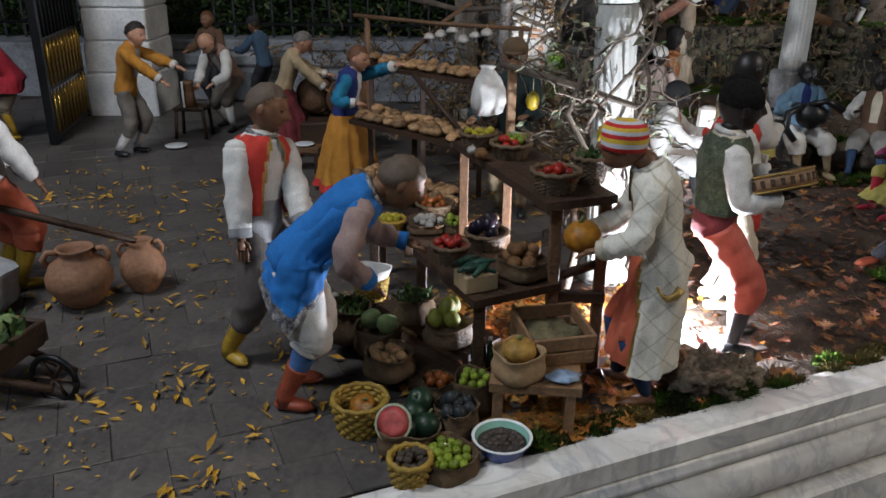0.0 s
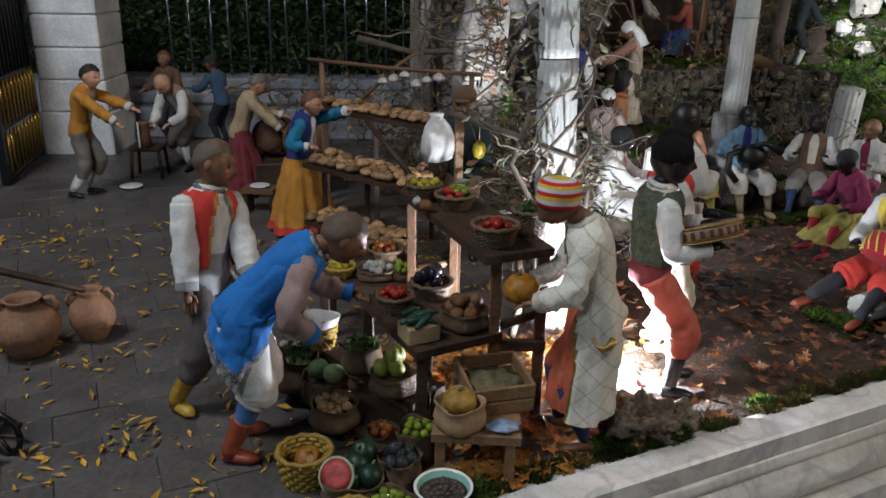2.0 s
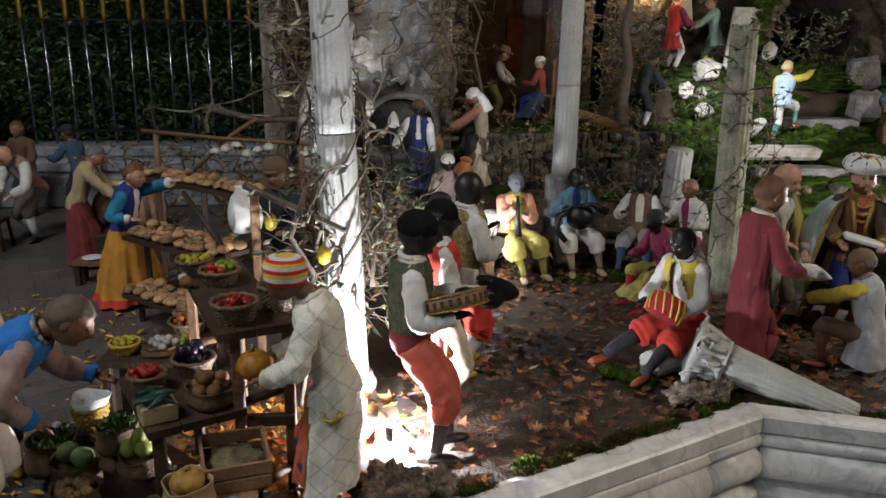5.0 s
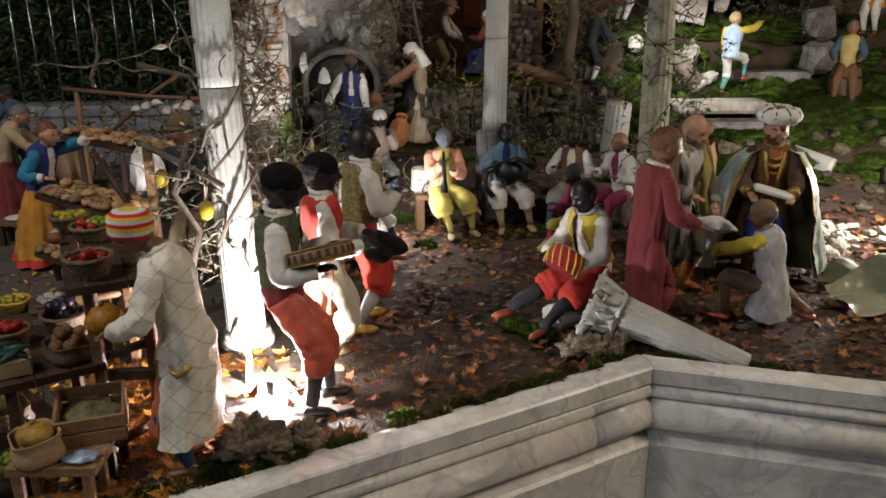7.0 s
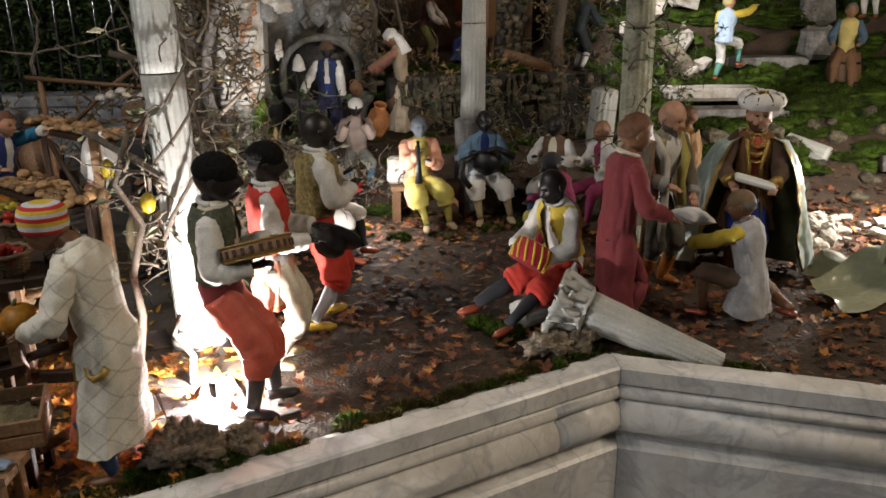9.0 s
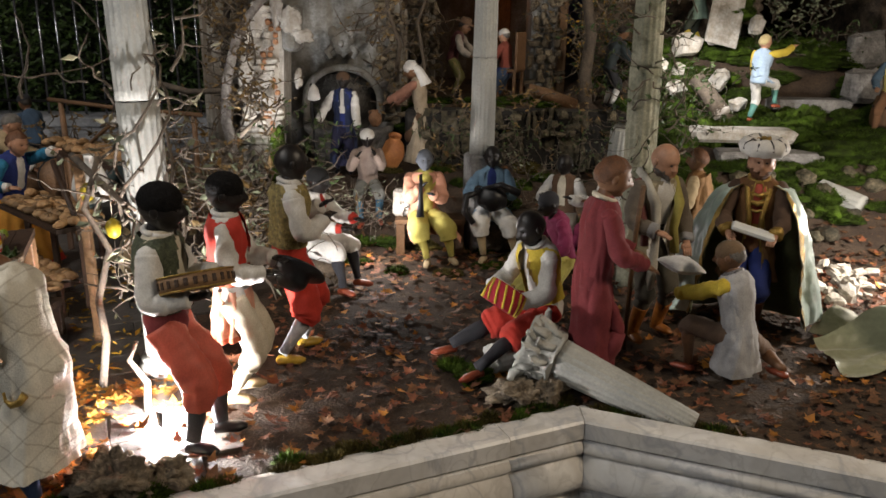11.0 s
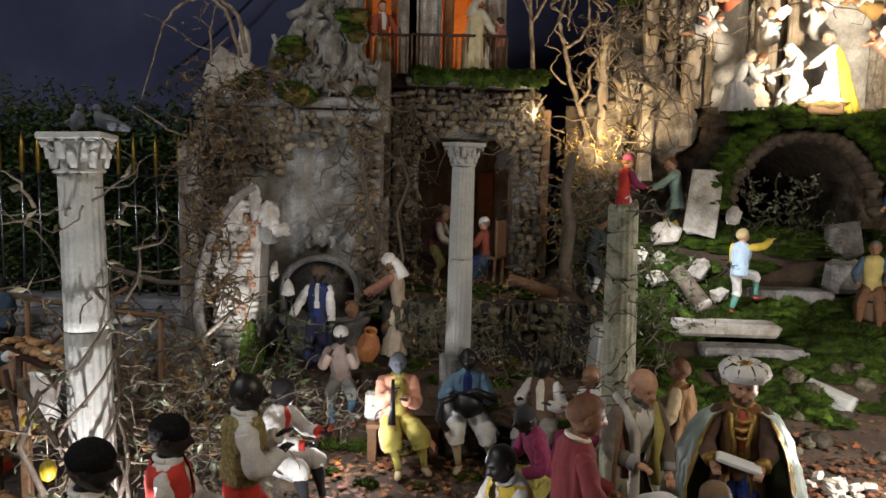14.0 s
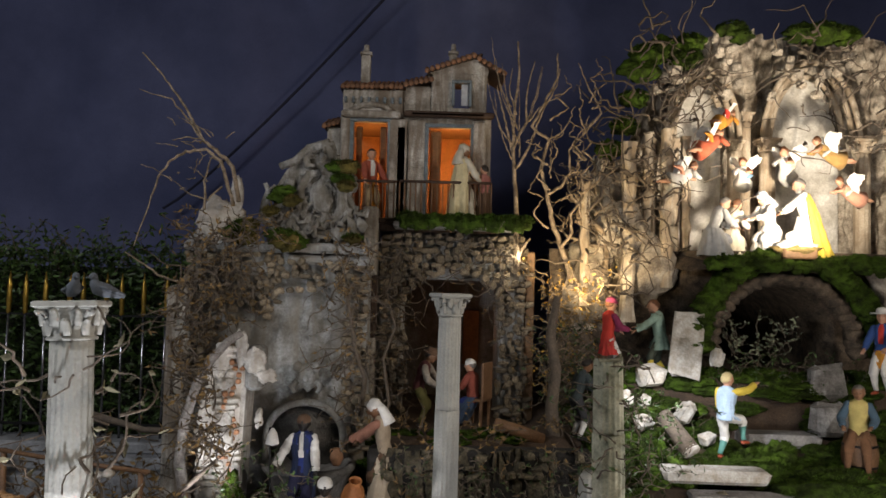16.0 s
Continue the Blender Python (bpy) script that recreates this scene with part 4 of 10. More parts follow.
def tiles(parent, x0, x1, y0, y1, z0, z1, n):
    """Rows of half-round roof tiles sloping towards the hall; z0 is the low edge at x0."""
    m = Mesh().tube([(0, 0, 0), (0, 0.055, 0.020)], [0.0105, 0.009], 8).data("tile", [TILE])
    for i in range(n):
        k = (i + 0.5) / n
        for j in range(3):
            t = part("tile", m, None, parent)
            t.location = (x0 + (x1 - x0) * k, y0 + (y1 - y0) * j / 3, z0 + (z1 - z0) * k + 0.018 * j)


roof = part("roof", Mesh().box((0.675, 3.42, 1.672), (0.27, 0.18, 0.012), 0, 0.003), WOOD, house)
tiles(roof, 0.545, 0.80, 3.30, 3.46, 1.668, 1.672, 13)
roof = part("roof", Mesh().box((0.86, 3.42, 1.700), (0.12, 0.18, 0.010), 0, 0.003, Matrix.Translation((0.86, 0, 1.70)) @ Matrix.Rotation(-0.22, 4, "Y") @ Matrix.Translation((-0.86, 0, -1.70))), WOOD, house)
tiles(roof, 0.80, 0.925, 3.30, 3.46, 1.680, 1.708, 6)
roof = part("roof", Mesh().box((1.01, 3.44, 1.785), (0.24, 0.24, 0.010), 0, 0.003, Matrix.Translation((1.01, 0, 1.785)) @ Matrix.Rotation(-0.33, 4, "Y") @ Matrix.Translation((-1.01, 0, -1.785))), WOOD, house)
tiles(roof, 0.885, 1.10, 3.31, 3.50, 1.742, 1.818, 10)
roof = part("roof", Mesh().box((1.165, 3.44, 1.765), (0.13, 0.24, 0.010), 0, 0.003, Matrix.Translation((1.165, 0, 1.765)) @ Matrix.Rotation(0.52, 4, "Y") @ Matrix.Translation((-1.165, 0, -1.765))), WOOD, house)
tiles(roof, 1.10, 1.225, 3.31, 3.50, 1.806, 1.738, 6)
roof = part("roof", Mesh().box((0.515, 3.46, 1.518), (0.09, 0.24, 0.010), 0, 0.003), WOOD, house)
tiles(roof, 0.47, 0.565, 3.33, 3.50, 1.505, 1.530, 5)
for x, z0, z1, w in ((0.637, 1.67, 1.83, 0.040), (1.005, 1.79, 1.845, 0.034)):
    ch = part("chimney", Mesh().box((x, 3.42, (z0 + z1) / 2), (w, w, z1 - z0), 0, 0.004), HOUSE_W, house)
    cm = Mesh().box((x, 3.42, z1 + 0.006), (w * 1.25, w * 1.25, 0.012), 0, 0.002)
    cm.tube([(x, 3.42, z1 + 0.012), (x, 3.42, z1 + 0.045)], [w * 0.36, w * 0.26], 10)
    part("chimney_cap", cm, HOUSE_W, ch)
rail1 = part("balcony", Mesh().box((0.675, 3.27, 1.118), (0.24, 0.12, 0.022), 0, 0.004), WOOD, house)
for x0, x1, y in ((0.575, 0.80, 3.215), (0.80, 1.16, 3.19)):
    part("handrail", Mesh().tube([(x0, y, 1.272), (x1, y, 1.272)], 0.006, 6), WOOD, rail1)
    n = int((x1 - x0) / 0.021)
    for k in range(n + 1):
        x = x0 + (x1 - x0) * k / n
        part("baluster", Mesh().tube([(x, y, 1.125), (x, y, 1.272)], 0.0035, 5), WOOD_M, rail1)
part("balcony_floor", Mesh().box((1.03, 3.24, 1.100), (0.50, 0.22, 0.026), 0, 0.006), STONE_G, house)

# the vault below
vault = thing("stone_vault", "rough fieldstone vault with an open arch under the house", "vault", kind="structure")
part("jamb", Mesh().box((0.775, 3.42, 0.62), (0.10, 0.26, 0.86), 0, 0.01), PLASTER, vault)
part("jamb", Mesh().box((1.262, 3.42, 0.62), (0.10, 0.26, 0.86), 0, 0.01), PLASTER, vault)
part("lintel", Mesh().box((1.02, 3.43, 0.985), (0.56, 0.24, 0.19), 0, 0.01), PLASTER, vault)
part("corner_post", Mesh().box((1.335, 3.32, 0.62), (0.035, 0.05, 0.78), 0, 0.004), WOOD_L, vault)
part("side", Mesh().box((0.69, 3.30, 0.72), (0.06, 0.24, 0.90), 0, 0.008), HOUSE_W, vault)
part("back", Mesh().box((1.02, 3.95, 0.68), (0.62, 0.05, 0.80), 0, 0.01), PLASTER, vault)
part("side_back", Mesh().box((0.74, 3.75, 0.68), (0.05, 0.42, 0.80), 0, 0.01), PLASTER, vault)
part("side_back", Mesh().box((1.30, 3.75, 0.68), (0.05, 0.42, 0.80), 0, 0.01), PLASTER, vault)
dr2 = part("inner_door", Mesh().box((1.135, 3.90, 0.62), (0.075, 0.02, 0.26), 0, 0.003), DOORWOOD, vault, "glowing orange painted inner door")
part("window_bars", Mesh().box((0.70, 3.17, 0.78), (0.05, 0.012, 0.24), 0, 0.003), WOOD, vault)


def in_arch(x, z):
    return 0.832 < x < 1.205 and z < 0.80 + 0.12 * math.sqrt(max(0, 1 - ((x - 1.018) / 0.187) ** 2))


rubble_stones(vault, (0.74, 1.33, 3.275, 0.30, 1.075), 0.032, STONE, 8, cap=300, skip=in_arch)
for k in range(13):
    a = math.pi * (k + 0.5) / 13
    s = part("voussoir", stone_kind(STONE, k % 9, 0.032), None, vault)
    s.location = (1.018 - 0.198 * math.cos(a), 3.262, 0.795 + 0.135 * math.sin(a))
    s.rotation_euler = (0, math.pi / 2 - a, 0)

# retaining wall before the vault
rwall = thing("retaining_wall", "low retaining wall of dark uneven stones", "wall", kind="structure")
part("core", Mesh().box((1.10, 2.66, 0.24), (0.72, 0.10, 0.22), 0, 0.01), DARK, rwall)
STONE_D = mat("stone_dark", (0.17, 0.14, 0.09), 0.9, 0, 0.5, 140, 34, 0.9, tint=(0.050, 0.046, 0.028), rnd=0.4)


def rough_face(u, v):
    x, z = 0.78 + 0.69 * u, 0.13 + 0.225 * v
    crack = abs(nz(x * 2.2, z * 0.35, 6, 16))
    return (x, 2.605 + 0.028 * nz(x, z, 2, 9) + 0.030 * smooth01(0.16, 0.0, crack) + 0.010 * nz(x, z, 4, 40), z + 0.012 * nz(x, 0, 8, 12) * v)


part("face", Mesh().sheet(150, 40, rough_face), STONE_D, rwall, "cracked dark face of rough stone")
rubble_stones(rwall, (0.80, 1.45, 2.595, 0.28, 0.345), 0.032, STONE_D, 9, cap=60, skip=lambda x, z: nz(x, z, 3, 10) > -0.05)

# ---- the hill with cave, ledge and the ruined temple ----
hill = thing("rock_hill", "rough cork rock hill with a dark cave and moss", "hill", kind="structure")


def cliff(u, v):
    x, z = 1.42 + 1.75 * u, 0.20 + 0.83 * v
    cx, cz = (x - 2.30) / 0.265, (z - 0.62) / 0.30
    cave = max(0.0, 1 - (cx * cx + max(cz, -0.2) ** 2)) if z > 0.3 else max(0.0, 1 - cx * cx)
    y = 3.36 - 0.22 * smooth01(0.72, 1.03, z) * smooth01(1.86, 2.04, x) + 0.07 * nz(x, z, 0, 5) + 0.035 * nz(x, z, 5, 14) + 1.0 * smooth01(0, 0.35, cave)
    return (x, y, z)


part("cliff", Mesh().sheet(110, 60, cliff), CORK, hill)


def ledge_top(u, v):
    x, y = 1.42 + 1.75 * u, 3.08 + 0.7 * v
    y += 0.27 * (1 - v) * (1 - smooth01(1.82, 2.0, x))
    return (x, y + 0.05 * nz(x, 0, 2, 7) * (1 - v), 1.005 + 0.018 * nz(x, y, 4, 9) - 0.05 * (1 - min(1, v * 6)))


part("ledge", Mesh().sheet(60, 14, ledge_top), CORK, hill)
rg = random.Random(21)
for k in range(26):
    a = math.pi * (k + 0.5) / 26
    m = rock(70 + k, 0.038, 0.05, 0.030, 0.3, 10, 7)
    mx = Matrix.Translation((2.30 - 0.29 * math.cos(a), 3.14 + 0.02 * rg.random(), 0.63 + 0.30 * math.sin(a)))
    m.v = [tuple(mx @ Vector(q)) for q in m.v]
    part("stone", m, CORK, hill)
# temple front: side walls, arches, half columns in crumbling ochre stone
temple = thing("ruined_temple", "ruined ochre temple with arches and half columns, brightly lit", "ruin", kind="structure")


NICHE = mat("niche_plaster", (0.78, 0.76, 0.71), 0.8, 0, 0.25, 120, 14, 0.4, tint=(0.46, 0.43, 0.38))


def temple_wall(u, v):
    x = 1.62 + 1.42 * u
    top = 1.42 + 0.62 * smooth01(0.05, 0.34, u) + 0.05 * nz(x, 0, 0, 9) - 0.08 * smooth01(0.85, 1.0, u)
    z = 0.98 + (top - 0.98) * v
    d = 0.0
    for ax, az, aw, ah in ((2.58, 1.50, 0.165, 0.32), (2.10, 1.50, 0.112, 0.28)):
        k = ((x - ax) / aw) ** 2 + (max(0, z - az) / ah) ** 2 if z > az else ((x - ax) / aw) ** 2
        d = max(d, 0.12 * smooth01(1.0, 0.8, k) * (1 if k < 1.2 else 0))
    front = 3.62 - 0.20 * (1 - smooth01(0.0, 0.30, u)) - 0.14 * smooth01(0.78, 1.0, u)
    rib = 0.055 * smooth01(0.0, 0.30, abs(nz(x, z * 0.12, 7, 17))) + 0.020 * smooth01(0.0, 0.3, abs(nz(x, z * 0.3, 9, 40)))
    return (x, front + d + (rib if d < 0.02 else 0.3 * rib) + 0.03 * nz(x, z, 1, 8) + 0.020 * nz(x, z, 3, 24), z)


part("wall", Mesh().sheet(220, 110, temple_wall), ROCK_G, temple)
for x, y, z0, z1, r in ((2.775, 3.44, 1.0, 1.48, 0.036), (2.38, 3.48, 1.0, 1.48, 0.036), (2.30, 3.52, 1.0, 1.62, 0.024), (2.235, 3.48, 1.0, 1.48, 0.030), (1.965, 3.48, 1.0, 1.48, 0.030), (1.86, 3.46, 1.0, 1.50, 0.028), (1.74, 3.42, 1.0, 1.34, 0.030), (2.88, 3.36, 1.0, 1.52, 0.032)):
    m = shaft(r, r * 0.92, z0, z1, 12, 0.01, int(x * 100))
    m.v = [(px + x, py + y, pz) for px, py, pz in m.v]
    hc = part("half_column", m, TEMPLE_S, temple)
    c, p = capital(r * 0.92, z1 - 0.002, r * 2.7, r * 1.6, 1)
    c.add(p.v, p.f, p.m, False)
    c.v = [(px + x, py + y, pz) for px, py, pz in c.v]
    part("capital", c, TEMPLE_S, hc)
for x, y, z0, z1, w in ((1.545, 3.26, 0.80, 1.30, 0.034), (1.715, 3.24, 0.74, 1.46, 0.052), (1.800, 3.28, 0.95, 1.50, 0.030), (1.875, 3.26, 0.88, 1.52, 0.042), (1.965, 3.30, 0.98, 1.50, 0.034)):
    m = Mesh()
    m.rings([[(x + w * (0.5 + 0.10 * math.cos(k * 1.7)) * sx * (1 + 0.25 * nz(x * 9 + sx, k * 0.7, 1)), y + sy * w * 0.5 + 0.012 * nz(x, k * 0.6, 3, 3), z0 + (z1 - z0) * k / 14) for sx, sy in ((-1, -0.7), (-0.5, -1), (0.5, -1), (1, -0.7), (1, 1), (-1, 1))] for k in range(15)], 0, True, smooth=False)
    part("pilaster", m, TEMPLE_S, temple)
for ax, az, aw, ah in ((2.58, 1.51, 0.165, 0.32), (2.10, 1.51, 0.112, 0.28)):
    for off, y in ((0.0, 3.54), (0.026, 3.51), (0.052, 3.49)):
        pts = [(ax - (aw + off) * math.cos(math.pi * k / 18), y, az + (ah + off) * math.sin(math.pi * k / 18)) for k in range(19)]
        part("arch_moulding", Mesh().tube(pts, 0.013, 8), TEMPLE_S, temple)

    def hollow(u, v, ax=ax, az=az, aw=aw, ah=ah):
        a = math.pi * u
        z = 1.0 + (az + ah - 1.0) * v
        w = aw * 0.98 * (1.0 if z < az else math.sqrt(max(0.0, 1 - ((z - az) / ah) ** 2)))
        return (ax - w * math.cos(a), 3.575 + 0.085 * math.sin(a) + 0.006 * nz(u * 3, z, 2, 9), z)

    part("niche", Mesh().sheet(28, 40, hollow), NICHE, temple, "whitewashed rounded niche")
rubble_stones(temple, (1.66, 3.0, 3.43, 1.72, 1.98), 0.050, ROCK_G, 14, cap=90, skip=lambda x, z: z > 1.42 + 0.60 * smooth01(1.66, 2.05, x) or nz(x, z, 0, 8) > -0.12)
rubble_stones(temple, (1.56, 1.80, 3.36, 0.72, 1.40), 0.045, ROCK_G, 15, cap=70, skip=lambda x, z: nz(x, z, 3, 9) > 0.15)
for k, (x, y, z, r) in enumerate(((1.60, 3.34, 0.98, 0.10), (1.70, 3.30, 1.10, 0.11), (1.66, 3.36, 1.26, 0.09), (1.82, 3.30, 0.96, 0.10), (1.55, 3.36, 0.82, 0.10), (2.88, 3.2, 1.04, 0.12), (2.76, 3.16, 0.90, 0.10))):
    m = rock(120 + k, r, r * 0.7, r * 1.2, 0.4)
    m.v = [(px + x, py + y, pz + z) for px, py, pz in m.v]
    part("boulder", m, ROCK_G, temple)
# steps up the hill
for k, (x, y, z, sx, sy, rz) in enumerate(((1.87, 2.70, 0.272, 0.34, 0.10, -4), (1.93, 2.61, 0.212, 0.34, 0.10, -3), (2.19, 2.95, 0.345, 0.27, 0.12, -2))):
    m = stone_mesh(90 + k, sx, sy, 0.045, 0.05)
    solid("stone_step", m, STONE_W if k == 0 else STONE_G, "broad worn pale stone step set in moss", "step", pose(x, y, z, 0, 0, rz), group="steps up the hill", kind="structure")

# ---- clay dolls ----
def two_bone(a, b, l1, l2, hint):
    """The joint between a and b for two limbs of those lengths, bent towards hint."""
    a, b = Vector(a), Vector(b)
    d = b - a
    ln = min(max(d.length, 1e-4), (l1 + l2) * 0.999)
    d.normalize()
    b = a + d * ln
    k = (l1 * l1 - l2 * l2 + ln * ln) / (2 * ln)
    h = math.sqrt(max(0, l1 * l1 - k * k))
    w = Vector(hint)
    w = w - d * w.dot(d)
    w = w.normalized() if w.length > 1e-5 else Vector((0, 0, 1))
    return a + d * k + w * h, b


def limb(m, a, j, b, r, mi, n=16, fold=0.0, seed=0, mj=None, split=0.5):
    """A sleeve or trouser leg through three joints, creased at the bend; mj covers the far part."""
    a, j, b = Vector(a), Vector(j), Vector(b)
    pts, rs, K = [], [], 34
    for k in range(K + 1):
        t = k / K
        # a soft bend: quadratic near the joint, straight away from it
        p = a.lerp(j, t * 2) if t < 0.5 else j.lerp(b, t * 2 - 1)
        if 0.34 < t < 0.66:
            u = (t - 0.34) / 0.32
            p0, p1 = a.lerp(j, 0.68), j.lerp(b, 0.32)
            p = p0.lerp(j, u).lerp(j.lerp(p1, u), u)
        rr = r[0] + (r[1] - r[0]) * t * 2 if t < 0.5 else r[1] + (r[2] - r[1]) * (t * 2 - 1)
        near = math.exp(-((t - 0.5) / 0.16) ** 2)
        crease = 0.30 * math.sin(k * 1.15 + seed) * (0.2 + near) + 0.9 * noise.noise(Vector((k * 0.22, seed, 0)))
        pts.append(p)
        rs.append(rr * (1 + fold * 0.55 * crease))
    m.tube(pts, rs, n, mi, pick=(lambda i, q: mj if (i / K) >= split else mi) if mj is not None else None)


def sculpt_head(m, hm, skin, hair, beard, eye):
    """A modelled head: brow, sockets, nose, lips, chin and jaw; hair and beard stand proud of it."""
    nu, nv = 36, 24
    rs, tag = [], []
    for i in range(nv + 1):
        th = math.pi * max(0.02, min(0.98, i / nv))
        ring = []
        for j in range(nu):
            ph = 2 * math.pi * j / nu
            x, y, z = math.sin(th) * math.cos(ph), math.sin(th) * math.sin(ph), -math.cos(th)
            px, py, pz = 0.051 * x, 0.058 * y - 0.004, 0.066 * z + 0.006
            if z < -0.15:
                px *= 1 - 0.30 * (-z - 0.15)
                py += 0.012 * (-z - 0.15) if y > 0 else 0.020 * (-z - 0.15)
            if y > 0:
                g = lambda cx, wx, cz, wz: math.exp(-(((abs(x) if cx else x) - cx) / wx) ** 2 - ((z - cz) / wz) ** 2)
                py += 0.006 * g(0, 0.5, 0.34, 0.12) - 0.009 * g(0.30, 0.17, 0.12, 0.13) + 0.021 * g(0, 0.13, -0.12, 0.17) + 0.009 * g(0, 0.10, 0.10, 0.14)
                py += 0.006 * g(0, 0.24, -0.44, 0.09) - 0.004 * g(0, 0.26, -0.58, 0.07) + 0.011 * g(0, 0.26, -0.80, 0.16) + 0.003 * g(0.42, 0.18, -0.20, 0.20)
            line = 0.52 if y > 0.35 else (0.52 - 1.0 * (0.35 - y) if y > -0.55 else -0.42)
            bearded = beard is not None and y > -0.15 and -0.97 < z < -0.30 - 0.10 * max(0.0, y) + 0.18 * abs(x) and not (abs(x) < 0.22 and -0.52 < z < -0.38 and y > 0)
            k = 0.0
            if hair is not None and z > line:
                k = 0.10 + 0.10 * noise.noise(Vector((x * 9, y * 9, z * 5)))
            elif bearded:
                k = 0.16 + 0.20 * noise.noise(Vector((x * 12, y * 12, z * 6)))
            ring.append((px * (1 + k), py * (1 + k), pz * (1 + k * 0.8)))
            tag.append(hair if (hair is not None and z > line) else (beard if bearded else skin))
        rs.append(ring)
    m.rings(rs, skin, True, mx=hm, pick=lambda i, j: tag[min(i + 1, nv) * nu + j] if tag[i * nu + j] == tag[min(i + 1, nv) * nu + j] else skin)
    for s in (-1, 1):
        m.ball((s * 0.050, -0.004, 0.004), (0.006, 0.012, 0.017), skin, 8, 6, hm)
        m.ball((s * 0.0165, 0.0475, 0.013), (0.0062, 0.004, 0.0036), eye, 8, 6, hm)


def figurine(name, label, at, yaw, H, top, sleeve, legs, shoe, skin, hair=None, front=None, sock=None, cuff=None, hip=0.50, hipx=0.0, hipy=0.0, lean=0, tilt=0, twist=0,
             fl=(-0.065, 0.02, 0.0), fr=(0.065, 0.03, 0.0), hl=(-0.20, 0.10, 0.50), hr=(0.20, 0.10, 0.50), nod=0, turn=0,
             skirt=None, coat=None, vest=None, cords=(), hat=None, boot=0.0, baggy=1.0, trim=None, seated=False, knee=0.5, wide=1.0, category="doll", group="clay dolls", beard=None, elbow=-1.3, cape=None, fw=20, hem=None,
             crane=(0.010, 0.396), peak=0.0, big=1.2, arm=1.0, collar=None, girdle=None, out=(0.8, 0.8)):
    """One clay doll. Lengths are in doll heights, feet at the origin, facing +y."""
    mats, idx = [], {}

    def mi(x):
        if x is None:
            return None
        if x.name not in idx:
            idx[x.name] = len(mats)
            mats.append(x)
        return idx[x.name]

    m = Mesh()
    seed = sum(map(ord, label)) % 97
    hc = Vector((hipx, hipy, hip))
    R = Matrix.Rotation(radians(-lean), 3, "X") @ Matrix.Rotation(radians(tilt), 3, "Y") @ Matrix.Rotation(radians(twist), 3, "Z")

    def body(x, y, z):
        return hc + R @ Vector((x, y, z))

    # torso, with sloping shoulders
    prof = [(-0.055, 0.088, 0.068), (0.0, 0.094, 0.072), (0.07, 0.083, 0.063), (0.15, 0.093, 0.069), (0.22, 0.106, 0.072), (0.265, 0.110, 0.066), (0.295, 0.092, 0.056), (0.315, 0.062, 0.046), (0.335, 0.036, 0.036)]
    fine = []
    for p, q in zip(prof, prof[1:]):
        fine += [tuple(u + (v - u) * k / 3 for u, v in zip(p, q)) for k in range(3)]
    fine.append(prof[-1])
    n, rings = 40, []

    def rad_at(z):
        for p, q in zip(prof, prof[1:]):
            if z <= q[0]:
                k = max(0.0, (z - p[0]) / (q[0] - p[0]))
                return p[1] + (q[1] - p[1]) * k, p[2] + (q[2] - p[2]) * k
        return prof[-1][1], prof[-1][2]

    for i, (z, rx, ry) in enumerate(fine):
        ring = []
        for j in range(n):
            a = 2 * math.pi * j / n
            bend = 0.02 * math.sin(z * 4) * (1 if lean > 10 else 0)
            ring.append(body(rx * wide * math.cos(a), ry * wide * math.sin(a) - bend, z))
        rings.append(ring)
    ft = mi(front) if front else None
    tm = mi(trim) if trim else None
    gd = mi(girdle) if girdle else None

    def torso_pick(i, j):
        a = abs(((j + 0.5) * 360 / n - 90 + 180) % 360 - 180)
        if gd is not None and i < 7:
            return gd
        if ft is not None and a < fw * (0.62 + 0.016 * i) and i > 6:
            return ft
        if tm is not None and ft is not None and a < fw * (0.62 + 0.016 * i) + 9 and i > 4:
            return tm
        return mi(top)

    m.rings(rings, mi(top), True, pick=torso_pick)
    # neck, collar and head
    hp0 = body(0, crane[0], crane[1])
    m.tube([body(0, -0.004, 0.30), body(0, 0, 0.335), hp0.lerp(body(0, 0, 0.335), 0.35)], [0.040, 0.034, 0.031], 12, mi(skin))
    if collar:
        m.tube([body(0.046 * math.cos(2 * math.pi * k / 18), 0.044 * math.sin(2 * math.pi * k / 18), 0.322 - 0.012 * math.sin(2 * math.pi * k / 18)) for k in range(19)], 0.011, 7, mi(collar))
    hm = Matrix.Translation(hp0) @ (R @ Matrix.Rotation(radians(turn), 3, "Z") @ Matrix.Rotation(radians(-nod), 3, "X")).to_4x4() @ Matrix.Scale(big, 4)
    sculpt_head(m, hm, mi(skin), mi(hair), mi(beard), mi(EYE))
    if hat:
        kind, hcol = hat[0], mi(hat[1])
        if kind == "skull":
            m.ball((0, -0.006, 0.028), (0.0555, 0.0615, 0.050), hcol, 20, 12, hm, bump=0.05, bs=60)
        elif kind == "stripes":
            cols = [mi(q) for q in hat[1:]]
            rr = [(0.060, -0.004), (0.0625, 0.008), (0.064, 0.020), (0.064, 0.032), (0.0635, 0.043), (0.062, 0.053), (0.057, 0.062), (0.047, 0.070), (0.030, 0.075), (0.004, 0.077)]
            m.lathe(rr, 24, cols[0], hm, pick=lambda i, j: cols[i % len(cols)], wave=lambda i, a: 0.02 * math.sin(5 * a + i))
        elif kind == "turban":
            pts = [(0.062 * math.cos(2 * math.pi * k / 40), 0.066 * math.sin(2 * math.pi * k / 40), 0.074) for k in range(41)]
            m.tube(pts, [0.035 + 0.003 * abs(math.sin(math.pi * k / 4)) for k in range(41)], 14, hcol, mx=hm)
